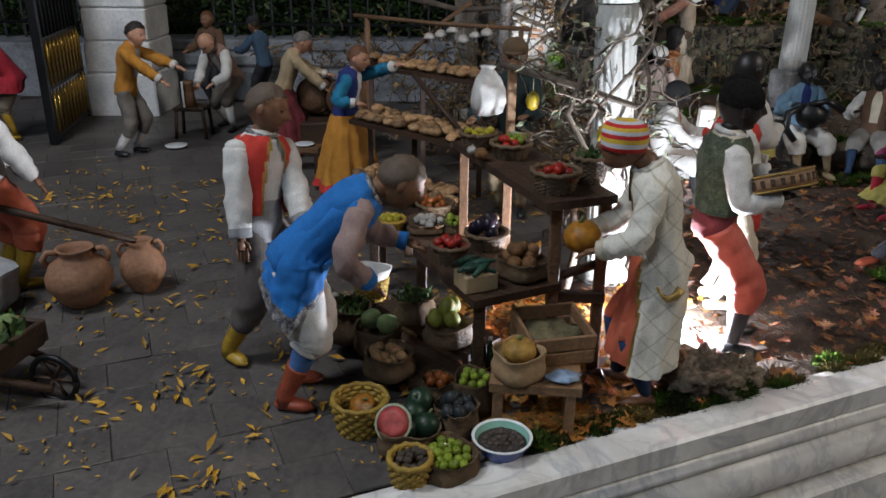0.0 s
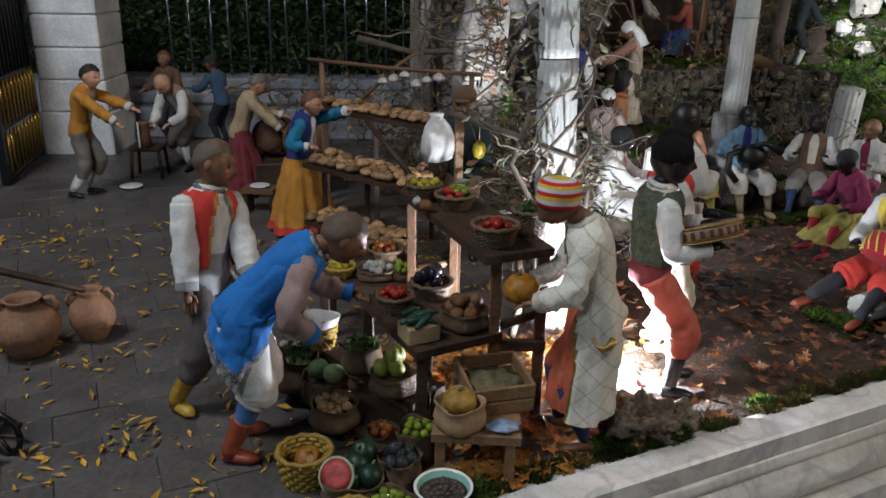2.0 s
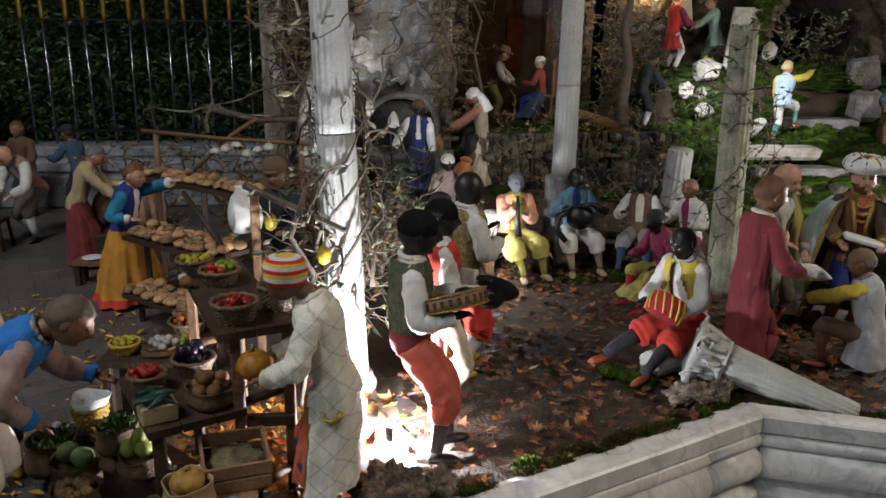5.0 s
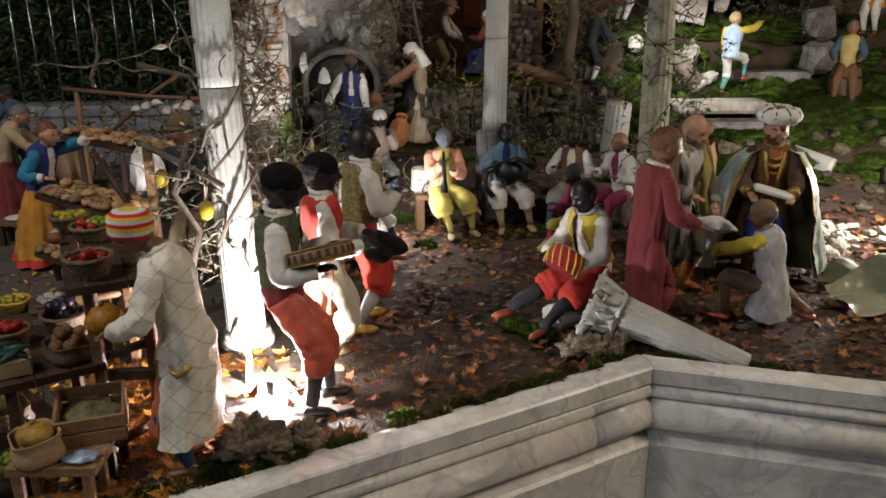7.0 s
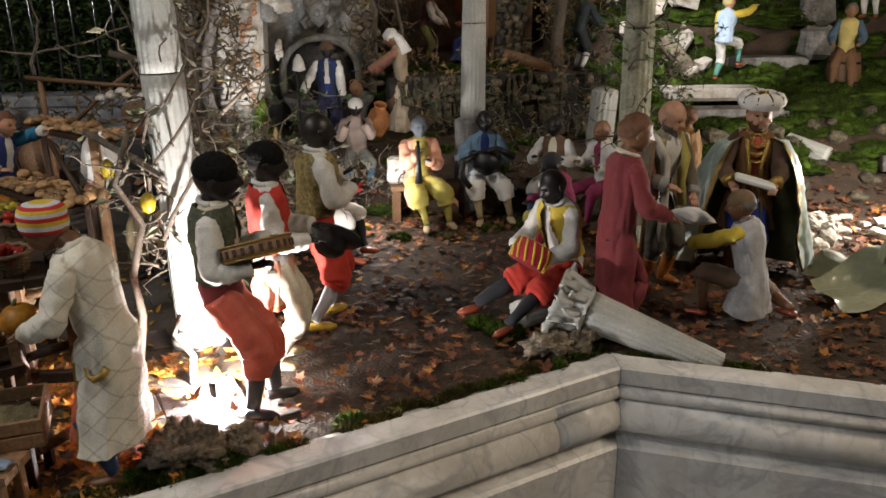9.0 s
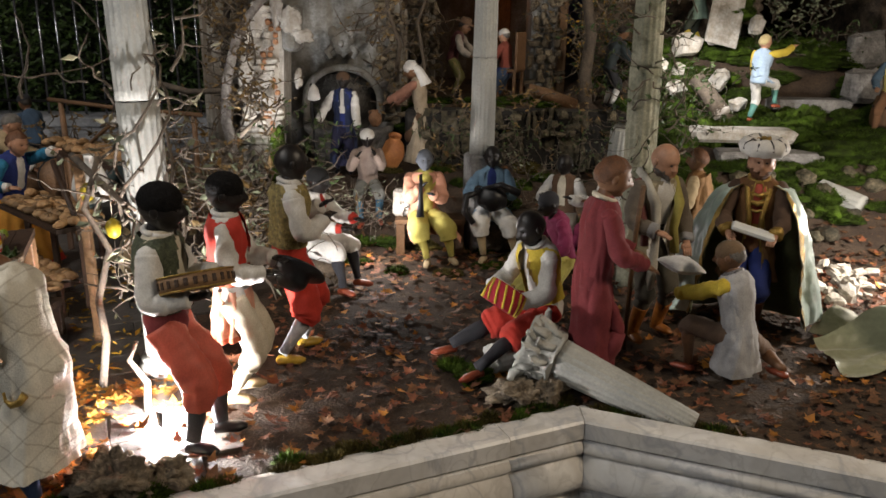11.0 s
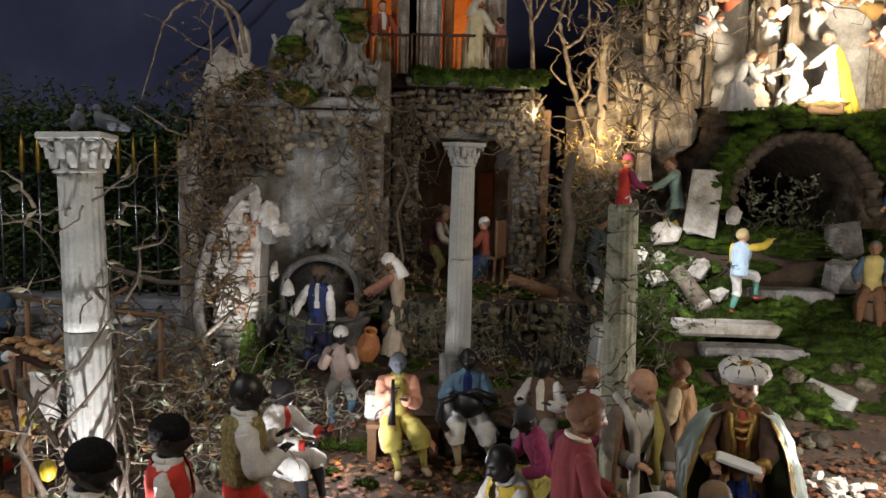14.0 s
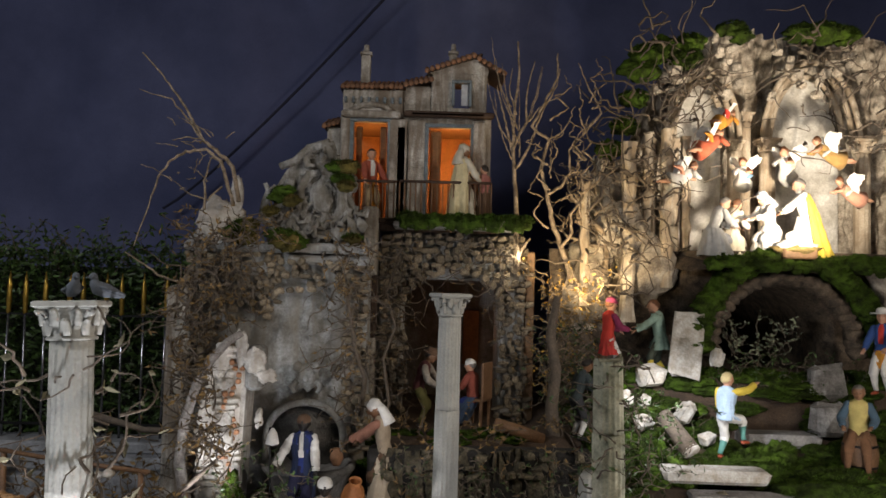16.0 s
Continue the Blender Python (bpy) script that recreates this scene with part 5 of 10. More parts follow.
            m.ball((0, 0, 0.070), (0.062, 0.062, 0.034), hcol, 14, 8, hm)
            for k in range(10):
                a = 2 * math.pi * k / 10
                c, s = math.cos(a), math.sin(a)
                m.tube([(c * 0.034, s * 0.036, 0.096), (c * 0.062, s * 0.066, 0.112), (c * 0.092, s * 0.096, 0.094), (c * 0.099, s * 0.103, 0.070)], 0.0018, 5, mi(hat[2]), mx=hm)
            m.ball((0, 0, 0.092), (0.030, 0.030, 0.018), mi(GOLD), 12, 6, hm, bump=0.5, bs=90)
        elif kind == "veil":
            m.ball((0, -0.010, 0.026), (0.058, 0.062, 0.056), hcol, 18, 12, hm, bump=0.15, bs=50)
            m.tube([(0, -0.034, 0.03), (0, -0.052, -0.03), (0, -0.054, -0.09), (0, -0.046, -0.15)], [0.044, 0.054, 0.068, 0.085], 16, hcol, mx=hm, flat=0.62)
        elif kind == "brim":
            m.lathe([(0.100, 0.040), (0.102, 0.044), (0.060, 0.052), (0.056, 0.078), (0.046, 0.096), (0.010, 0.100)], 20, hcol, hm, wave=lambda i, a: 0.05 * math.sin(3 * a) if i < 2 else 0)
        elif kind == "cap":
            m.ball((0, -0.004, 0.046), (0.060, 0.064, 0.044), hcol, 16, 8, hm)
            m.ball((0, 0.045, 0.036), (0.040, 0.034, 0.010), hcol, 10, 6, hm)
    # legs
    for s, f in ((-1, fl), (1, fr)):
        hp = hc + Vector((s * 0.046, 0.0, -0.02))
        ank = Vector((f[0], f[1], f[2] + 0.055))
        kn, ank2 = two_bone(hp, ank, 0.245, 0.225, (s * (0.25 if seated else 0.08), 1, 0.35 if seated else 0.0))
        mid = kn.lerp(ank2, knee - 0.28)
        limb(m, hp, kn, mid, (0.055 * min(baggy, 1.12), 0.050 * baggy, 0.040 * baggy), mi(legs), 18, 0.07 * baggy, seed + s)
        m.tube([kn.lerp(ank2, 0.05), kn.lerp(ank2, 0.35), kn.lerp(ank2, 0.75), ank2], [0.034, 0.036, 0.025, 0.022], 12, mi(sock or legs))
        fd = Vector((math.sin(radians(f[3] if len(f) > 3 else s * 12)), math.cos(radians(f[3] if len(f) > 3 else s * 12)), 0))
        if boot:
            up = ank2.lerp(kn, boot)
            m.tube([up, ank2.lerp(kn, boot * 0.93), ank2.lerp(kn, boot * 0.5), ank2, ank2 + Vector((0, 0, -0.03))], [0.041, 0.038, 0.034, 0.029, 0.031], 12, mi(shoe))
        heel, toe = Vector((ank2.x, ank2.y, ank2.z - 0.030)) - fd * 0.022, Vector((ank2.x, ank2.y, ank2.z - 0.036)) + fd * 0.098
        m.tube([heel - fd * 0.012, heel, heel.lerp(toe, 0.35) + Vector((0, 0, 0.003)), heel.lerp(toe, 0.75), toe], [0.012, 0.026, 0.027, 0.025, 0.009], 12, mi(shoe), flat=0.72)
    # skirt and coat: the coat follows the chest, then both hang straight down
    for kind, gm in (("skirt", skirt), ("coat", coat), ("coat", (vest[0], None, 0.1, 0.1, None, vest[1]) if vest else None)):
        if not gm:
            continue
        colour, zend, r0, r1 = gm[0], gm[1], gm[2], gm[3]
        apron = gm[4] if len(gm) > 4 else None
        rs, nn = [], 72
        st = body(0, 0, 0.02)
        fx, fy = (fl[0] + fr[0]) / 2, (fl[1] + fr[1]) / 2
        shell = 0.017 if zend is None else 0.011
        bow = lean > 30
        if kind == "coat":
            for z in (0.318, 0.300, 0.27, 0.235, 0.20, 0.16, 0.12, 0.08, 0.045):
                rx, ry = rad_at(z)
                rx, ry = max(rx, 0.090 if z < 0.25 else rx), max(ry, 0.068 if z < 0.25 else ry)
                rs.append([tuple(body((rx * wide + shell) * math.cos(2 * math.pi * j / nn), (ry * wide + shell) * math.sin(2 * math.pi * j / nn), z)) for j in range(nn)])
            r0 = max(r0, 0.098 * wide)
        nb = len(rs)
        for i in range(20 if zend is not None else 0):
            t = i / 19
            z = st.z + (zend - st.z) * t
            cx, cy = st.x + (fx - st.x) * 0.75 * t, st.y + (fy - st.y) * 0.75 * t + (0.022 if bow else 0)
            rr = r0 + (r1 - r0) * t ** 0.8
            ring = []
            for j in range(nn):
                a = 2 * math.pi * j / nn
                w = 1 + (0.4 if kind == "coat" else 1.0) * (0.015 + 0.060 * t) * math.sin(a * 9 + seed + 1.8 * noise.noise(Vector((a, t * 2, seed)))) + (0.3 if kind == "coat" else 1.0) * (0.010 + 0.025 * t) * math.sin(a * 17 + seed * 2 + 2 * t) + 0.03 * noise.noise(Vector((a * 2, t * 4, seed)))
                w = 1 + 0.25 * (w - 1) if bow else w
                drop = peak * t * max(0.0, 1 - min(a, 2 * math.pi - a) / 1.4) + peak * t * max(0.0, 1 - abs(a - math.pi) / 1.4)
                ring.append((cx + rr * (1.42 if bow else 1.0) * w * math.cos(a), cy + rr * (0.98 if bow else 0.80) * w * math.sin(a), z - drop + 0.008 * t * math.sin(a * 3 + seed)))
            rs.append(ring)
        am = mi(apron) if apron else None
        gap = gm[5] if len(gm) > 5 else (22 if kind == "coat" else 0)
        edge = mi(trim) if trim else None
        hm_ = mi(hem) if hem else None
        last = len(rs) - 2

        def pick(i, j, kind=kind, am=am, gap=gap, edge=edge, cm=mi(colour), hm_=hm_, last=last):
            a = abs(((j + 0.5) * 360 / nn - 90 + 180) % 360 - 180)
            open_ = gap * (0.35 + 0.65 * min(1.0, i / (0.7 * last)))
            if kind == "coat" and a < open_:
                return None
            if kind == "coat" and edge is not None and a < open_ + 7:
                return edge
            if hm_ is not None and i >= last - (4 if peak else 1):
                return hm_
            if am is not None and a < 62:
                return am
            return cm

        m.rings(rs, mi(colour), False, pick=pick)
    if cape:
        colour, zend, r1 = cape[:3]
        spread, edge = (cape[3], mi(cape[4])) if len(cape) > 3 else (0.0, None)
        sway = cape[5] if len(cape) > 5 else 0.0

        def cape_at(u, v):
            a = math.pi - spread + (math.pi + 2 * spread) * u
            s0 = body(0, -0.012, 0.318)
            r = 0.088 + (r1 - 0.088) * v ** (0.42 if spread else 0.75)
            fold = (0.02 + 0.11 * v) * math.sin(u * 23 + seed + 1.5 * noise.noise(Vector((u * 3, v * 2, seed)))) + 0.03 * v * math.sin(u * 47 + v * 3)
            w = 1 + fold
            dip = 0.5 + 0.5 * math.sin(a) if spread else 0.0
            return (s0.x * (1 - v) + (hc.x + sway * v) * v + r * w * 1.10 * math.cos(a), s0.y * (1 - v) + (hc.y - 0.03) * v + r * 0.85 * w * math.sin(a), s0.z - 0.03 * abs(math.cos(a)) * (1 - v) + (zend - s0.z) * v + 0.10 * v * dip * (1 if spread else 0) + 0.012 * v * abs(math.sin(u * 11)))

        if len(cape) > 6:
            def lining(u, v):
                x, y, z = cape_at(u, v)
                return (x * (0.975 - 0.02 * v), y * (0.975 - 0.02 * v), z - 0.004)

            m.sheet(72, 28, lining, mi(cape[6]))
        m.sheet(72, 28, cape_at, mi(colour), pick=(lambda i, j: edge if i < 2 or i > 69 else mi(colour)) if edge is not None else None)
    # arms and fingered palms
    for s, hd, o in ((-1, hl, out[0]), (1, hr, out[1])):
        sh = body(s * 0.100 * wide, 0, 0.268)
        el, hn = two_bone(sh, hd, 0.165, 0.155, (s * o, -0.35, elbow))
        m.ball(tuple(sh), (0.038 * arm, 0.038 * arm, 0.036 * arm), mi(sleeve), 12, 8)
        wr = el.lerp(hn, 0.86)
        limb(m, sh, el, wr, (0.039 * arm, 0.041 * arm, 0.031 * arm), mi(sleeve), 16, 0.10, seed + 3 * s, mi(cuff) if cuff else None, 0.86)
        dv = (hn - el).normalized()
        sd = dv.cross(Vector((0, 0, 1)))
        sd = sd.normalized() if sd.length > 1e-3 else Vector((1, 0, 0))
        m.tube([wr, wr + dv * 0.022, wr + dv * 0.044], [0.015, 0.020, 0.019], 10, mi(skin), flat=0.55)
        for k in range(4):
            p0 = wr + dv * 0.040 + sd * (0.0115 * (k - 1.5) / 1.0) * 0.9
            m.tube([p0, p0 + dv * 0.020 + Vector((0, 0, -0.003)), p0 + dv * 0.034 + Vector((0, 0, -0.011))], [0.0062, 0.0056, 0.0035], 6, mi(skin))
        m.tube([wr + dv * 0.015, wr + dv * 0.026 + sd * s * -0.020, wr + dv * 0.046 + sd * s * -0.026], [0.008, 0.007, 0.004], 6, mi(skin))
    for path, r, stuff in cords:
        m.tube(path, r, 7, mi(stuff))
    # creased cloth: sharp ridges with soft hollows between
    hd = hm.translation
    skin_i = {mi(skin), mi(shoe)}
    bare = [False] * len(m.v)
    nrm = [[0.0, 0.0, 0.0] for _ in m.v]
    for f, k in zip(m.f, m.m):
        a, b, c = m.v[f[0]], m.v[f[1]], m.v[f[2]]
        e0, e1, e2 = b[0] - a[0], b[1] - a[1], b[2] - a[2]
        g0, g1, g2 = c[0] - a[0], c[1] - a[1], c[2] - a[2]
        q = (e1 * g2 - e2 * g1, e2 * g0 - e0 * g2, e0 * g1 - e1 * g0)
        for p in f:
            w = nrm[p]
            w[0] += q[0]
            w[1] += q[1]
            w[2] += q[2]
            if k in skin_i:
                bare[p] = True
    done = []
    for p, w, sk in zip(m.v, nrm, bare):
        q = Vector(p)
        if not sk and (q - hd).length > 0.105 and q.z > 0.05:
            o = noise.noise_vector(q * 6 + Vector((seed, 0, 0))) * 0.5
            r1 = 0.30 - abs(noise.noise(Vector((q.x * 15 + o.x, q.y * 15 + o.y, q.z * 7 + o.z + seed))))
            r2 = 0.28 - abs(noise.noise(Vector((q.x * 34 + o.z * 2, q.y * 34 + o.x * 2, q.z * 15 + seed))))
            q = q + Vector(w).normalized() * (0.021 * r1 + 0.013 * r2)
        done.append(tuple(q * H))
    m.v = done
    return solid(name, m, mats, label, category, pose(at[0], at[1], at[2], 0, 0, yaw), group)


def posed(label, at, yaw, H, hip, neck, feet, palms, *looks, **more):
    """A clay doll whose hip, neck, feet and palms (left, right) are set by places in the room."""
    inv = pose(at[0], at[1], at[2], 0, 0, yaw).inverted()
    h, nk = (inv @ Vector(hip)) / H, (inv @ Vector(neck)) / H
    u = (nk - h).normalized()
    lf, rf = [tuple((inv @ Vector((p[0], p[1], at[2] + (p[2] if len(p) > 2 else 0)))) / H) + ((p[3],) if len(p) > 3 else ()) for p in feet]
    lh, rh = [tuple((inv @ Vector(p)) / H) for p in palms]
    return figurine("clay_doll", label, at, yaw, H, *looks, hip=h.z, hipx=h.x, hipy=h.y, lean=math.degrees(math.atan2(u.y, u.z)), tilt=math.degrees(math.asin(u.x)), fl=lf, fr=rf, hl=lh, hr=rh, **more)


EYE = mat("painted_eye", (0.03, 0.024, 0.02), 0.3, 0, 0.2, 120, 30, 0.0)
WHITE, CREAM, GREY = cloth(0.68, 0.66, 0.62), cloth(0.60, 0.54, 0.42), cloth(0.32, 0.32, 0.33)
RED, CRIMSON, RUST = cloth(0.52, 0.045, 0.03), cloth(0.36, 0.02, 0.035), cloth(0.50, 0.12, 0.06)
BLUE, NAVY, TEAL, SKY = cloth(0.025, 0.16, 0.48), cloth(0.02, 0.035, 0.16), cloth(0.03, 0.13, 0.24), cloth(0.18, 0.30, 0.42)
OCHRE, YELLOW, OLIVEC, GREENC = cloth(0.50, 0.22, 0.03), cloth(0.62, 0.46, 0.06), cloth(0.42, 0.36, 0.09), cloth(0.09, 0.12, 0.065)
BROWNC, MAROON, WINE, TAN = cloth(0.13, 0.075, 0.045), cloth(0.26, 0.055, 0.05), cloth(0.20, 0.035, 0.04), cloth(0.42, 0.32, 0.19)
DARKC, PEACH, MAGENTA, MINT, GREYG = cloth(0.03, 0.03, 0.035), cloth(0.62, 0.30, 0.20), cloth(0.24, 0.03, 0.085), cloth(0.30, 0.42, 0.34), cloth(0.30, 0.30, 0.26)
STRIPE_R, STRIPE_Y, STRIPE_W = cloth(0.55, 0.03, 0.03), cloth(0.68, 0.46, 0.05), cloth(0.62, 0.62, 0.64)
REDSHOE = mat("leather_red", (0.34, 0.075, 0.035), 0.38, 0, 0.3, 200, 40, 0.2)
YELSHOE = mat("leather_yellow", (0.48, 0.30, 0.03), 0.4, 0, 0.3, 200, 40, 0.2)
SATINRED = cloth(0.55, 0.10, 0.06, 0.5)
STUBBLE = mat("hair_stubble", (0.11, 0.075, 0.05), 0.7, 0, 0.3, 500, 60, 0.3)
Z0 = 0.006
GREENV = mat("vest_brocade", (0.105, 0.125, 0.070), 0.7, 0, 0.5, 300, 110, 0.7, tint=(0.045, 0.055, 0.035))
OCHREV = mat("vest_embroidered", (0.40, 0.31, 0.11), 0.7, 0, 0.4, 300, 120, 0.7, tint=(0.15, 0.12, 0.05))
TRIMB = mat("braid_silver", (0.42, 0.40, 0.38), 0.5, 0.1, 0.6, 500, 160, 0.25, tint=(0.03, 0.03, 0.06))
WOOLLY = mat("hair_woolly", (0.014, 0.013, 0.013), 0.9, 0, 0.5, 320, 140, 1.0, spec=0.12)


def quilted():
    """Cream brocade with crossed quilting lines."""
    m = mat("quilted_brocade", (0.74, 0.70, 0.60), 0.6, 0, 0.15, 420, 34, 0.3)
    nt = m.node_tree
    nd, ln = nt.nodes, nt.links
    b = nd["Principled BSDF"]
    src = b.inputs["Base Color"].links[0].from_socket
    tc = [n for n in nd if n.type == "TEX_COORD"][0]
    out = None
    for ang in (0.75, -0.75):
        mp, wv, rp = nd.new("ShaderNodeMapping"), nd.new("ShaderNodeTexWave"), nd.new("ShaderNodeValToRGB")
        mp.inputs["Rotation"].default_value = (ang, 0, 0)
        wv.bands_direction = "Z"
        wv.inputs["Scale"].default_value, wv.inputs["Distortion"].default_value, wv.inputs["Detail Scale"].default_value = 12.0, 0.8, 2.0
        rp.color_ramp.elements[0].position, rp.color_ramp.elements[1].position = 0.0, 0.035
        rp.color_ramp.elements[0].color = (0.36, 0.30, 0.22, 1)
        mm = nd.new("ShaderNodeMixRGB")
        mm.blend_type = "MULTIPLY"
        mm.inputs[0].default_value = 0.40
        ln.new(tc.outputs["Object"], mp.inputs["Vector"]), ln.new(mp.outputs[0], wv.inputs["Vector"]), ln.new(wv.outputs["Fac"], rp.inputs["Fac"])
        ln.new(out or src, mm.inputs[1]), ln.new(rp.outputs["Color"], mm.inputs[2])
        out = mm.outputs["Color"]
    ln.new(out, b.inputs["Base Color"])
    return m


QUILT = quilted()

# market side
posed("clay doll in quilted cream coat and striped cap", (0.316, 1.000, Z0), 84, 0.410, (0.330, 1.000, 0.214), (0.301, 1.006, 0.340), ((0.322, 0.966), (0.296, 1.034)), ((0.232, 0.972, 0.236), (0.238, 1.040, 0.240)),
      QUILT, QUILT, RUST, BROWN, SKIN_M, None, RUST, cloth(0.02, 0.04, 0.10), CREAM, crane=(0.066, 0.392), nod=-14, elbow=-1.2, coat=(QUILT, 0.155, 0.120, 0.160, None, 60), skirt=(RUST, 0.16, 0.098, 0.142),
      hat=("stripes", STRIPE_R, STRIPE_W, STRIPE_Y), trim=GOLD, wide=1.0, collar=QUILT, big=1.16, baggy=0.62, knee=0.34,
      cords=(([(-0.138, -0.005, 0.470), (-0.147, -0.018, 0.447), (-0.149, -0.040, 0.438), (-0.146, -0.062, 0.445), (-0.136, -0.080, 0.468)], 0.0085, GOLD),))
posed("clay doll bowing in blue tunic and red boots", (-0.165, 0.978, Z0), -86, 0.420, (-0.158, 0.980, 0.222), (-0.052, 0.998, 0.306), ((-0.176, 1.012, 0, -8), (-0.176, 0.945, 0, 14)), ((-0.008, 1.070, 0.205), (-0.052, 0.945, 0.196)),
      BLUE, cloth(0.30, 0.21, 0.19), WHITE, REDSHOE, SKIN_M, STUBBLE, None, cloth(0.06, 0.13, 0.30), BLUE, crane=(0.035, 0.400), nod=-14, boot=0.50, baggy=1.30, knee=0.48, coat=(BLUE, 0.45, 0.098, 0.108, None, 0), peak=0.15, hem=TRIMB, elbow=-1.5, arm=0.92, collar=TRIMB)
posed("clay doll in a white shirt, red braided vest and yellow boots", (-0.238, 1.122, Z0), -126, 0.420, (-0.240, 1.125, 0.212), (-0.229, 1.146, 0.350), ((-0.190, 1.158, 0, 20), (-0.288, 1.078, 0, 4)), ((-0.160, 1.090, 0.200), (-0.250, 1.060, 0.185)),
      WHITE, WHITE, cloth(0.10, 0.085, 0.075), YELSHOE, SKIN_M, STUBBLE, None, cloth(0.10, 0.085, 0.075), cloth(0.30, 0.30, 0.30), vest=(RED, 25), boot=0.55, baggy=1.15, knee=0.75, crane=(0.022, 0.402), nod=14, turn=30, trim=GOLD, wide=1.02, fw=40, elbow=-1.1, arm=1.08, collar=TRIMB, girdle=GREY)
figurine("clay_doll", "clay doll of a woman in ochre apron, reaching out", (-0.228, 1.992, Z0), -104, 0.370, NAVY, cloth(0.02, 0.16, 0.28), RED, BLACK, SKIN_L, HAIR_B, WHITE, None, WHITE,
         lean=15, hl=(-0.02, 0.46, 0.88), hr=(0.15, 0.16, 0.62), skirt=(OCHRE, 0.03, 0.115, 0.285), hem=RED, turn=-6, wide=1.12)
figurine("clay_doll", "clay doll of a woman in beige jacket, stooping", (-0.440, 2.330, Z0), -80, 0.372, TAN, TAN, WINE, BLACK, SKIN_L, HAIR_G, WHITE, None, WHITE,
         lean=24, hipy=-0.04, hl=(-0.10, 0.33, 0.60), hr=(0.10, 0.30, 0.52), skirt=(WINE, 0.02, 0.09, 0.20), nod=14)
figurine("clay_doll", "clay doll in ochre jacket with outstretched arms", (-0.905, 2.277, Z0), -96, 0.395, OCHRE, OCHRE, cloth(0.16, 0.14, 0.12), BLACK, SKIN_L, HAIR, GREY, WHITE, WHITE,
         lean=17, hipy=0.03, hl=(-0.08, 0.42, 0.64), hr=(0.10, 0.38, 0.56), fl=(-0.06, 0.02, 0), fr=(0.07, -0.06, 0), knee=0.7, turn=-10)
figurine("clay_doll", "clay doll of a bald craftsman bent over his work", (-0.700, 2.640, Z0), -205, 0.395, cloth(0.28, 0.17, 0.13), WHITE, cloth(0.11, 0.09, 0.075), BLACK, SKIN_L, None, WHITE, WHITE, WHITE,
         lean=42, hip=0.44, hipy=-0.05, hl=(-0.08, 0.30, 0.42), hr=(0.09, 0.28, 0.40), fl=(-0.09, 0.10, 0), fr=(0.10, -0.04, 0), nod=10, beard=HAIR_G)
figurine("clay_doll", "small clay doll in a brown coat leaning by the ledge", (-0.845, 2.985, 0.004), 160, 0.36, BROWNC, BROWNC, DARKC, BLACK, SKIN_M, HAIR_B, None, lean=8, hl=(-0.14, 0.22, 0.56), hr=(0.18, 0.20, 0.60))
figurine("clay_doll", "small clay doll in a blue coat kneeling by the ledge", (-0.660, 2.985, 0.004), 60, 0.34, cloth(0.06, 0.10, 0.16), cloth(0.06, 0.10, 0.16), DARKC, BLACK, SKIN_M, HAIR, None, lean=16, hl=(-0.10, 0.32, 0.62), hr=(0.12, 0.26, 0.56), hat=("cap", DARKC))
figurine("clay_doll", "clay doll of a stall keeper in dark green coat", (0.185, 1.790, Z0), 165, 0.405, cloth(0.02, 0.035, 0.035), cloth(0.02, 0.035, 0.035), TAN, BLACK, SKIN_M, HAIR, DARKC, TAN,
         lean=6, hl=(-0.10, 0.22, 0.62), hr=(0.18, 0.25, 0.60), hat=("cap", cloth(0.14, 0.09, 0.05)), knee=0.7)
figurine("clay_doll", "clay doll in white shirt and rust trousers with a pole", (-0.765, 1.330, Z0), -40, 0.425, WHITE, WHITE, RUST, YELSHOE, SKIN_M, HAIR, None, None, WHITE,
         hl=(-0.16, 0.20, 0.40), hr=(0.20, 0.16, 0.42), boot=0.55, baggy=1.25, knee=0.7, cape=(GREYG, 0.42, 0.16))
figurine("clay_doll", "clay doll in a red jacket stooping by the gate", (-1.330, 2.45, Z0), 120, 0.385, CRIMSON, WHITE, cloth(0.22, 0.18, 0.13), YELSHOE, SKIN_L, HAIR, None, YELSHOE, None,
         lean=36, hipy=-0.05, hl=(-0.10, 0.34, 0.46), hr=(0.14, 0.30, 0.44), coat=(CRIMSON, 0.40, 0.10, 0.14, None, 30))

# the band of musicians
posed("dark clay doll in green vest and red satin trousers", (0.470, 1.150, Z0), -90, 0.425, (0.448, 1.160, 0.218), (0.450, 1.152, 0.358), ((0.512, 1.182, 0, -14), (0.487, 1.118, 0, 10)), ((0.530, 1.162, 0.292), (0.518, 1.092, 0.276)),
      CREAM, WHITE, SATINRED, BLACK, SKIN_D, None, None, cloth(0.05, 0.05, 0.055), WHITE, vest=(GREENV, 30), elbow=-1.9, baggy=1.22, knee=0.72, crane=(0.022, 0.400), nod=8, hat=("skull", WOOLLY), girdle=WINE, collar=WHITE, big=1.26)
posed("dark clay doll in red vest holding a black hat", (0.515, 1.300, Z0), -82, 0.415, (0.512, 1.302, 0.210), (0.508, 1.300, 0.350), ((0.512, 1.335, 0, -10), (0.506, 1.280, 0, 10)), ((0.588, 1.318, 0.262), (0.582, 1.270, 0.252)),
      WHITE, WHITE, CREAM, TAN, SKIN_D, None, None, CREAM, WHITE, vest=(RED, 28), elbow=-1.6, hem=RUST, baggy=1.05, knee=0.7, nod=12, hat=("skull", WOOLLY), skirt=(PEACH, 0.30, 0.094, 0.118), collar=WHITE, big=1.22)
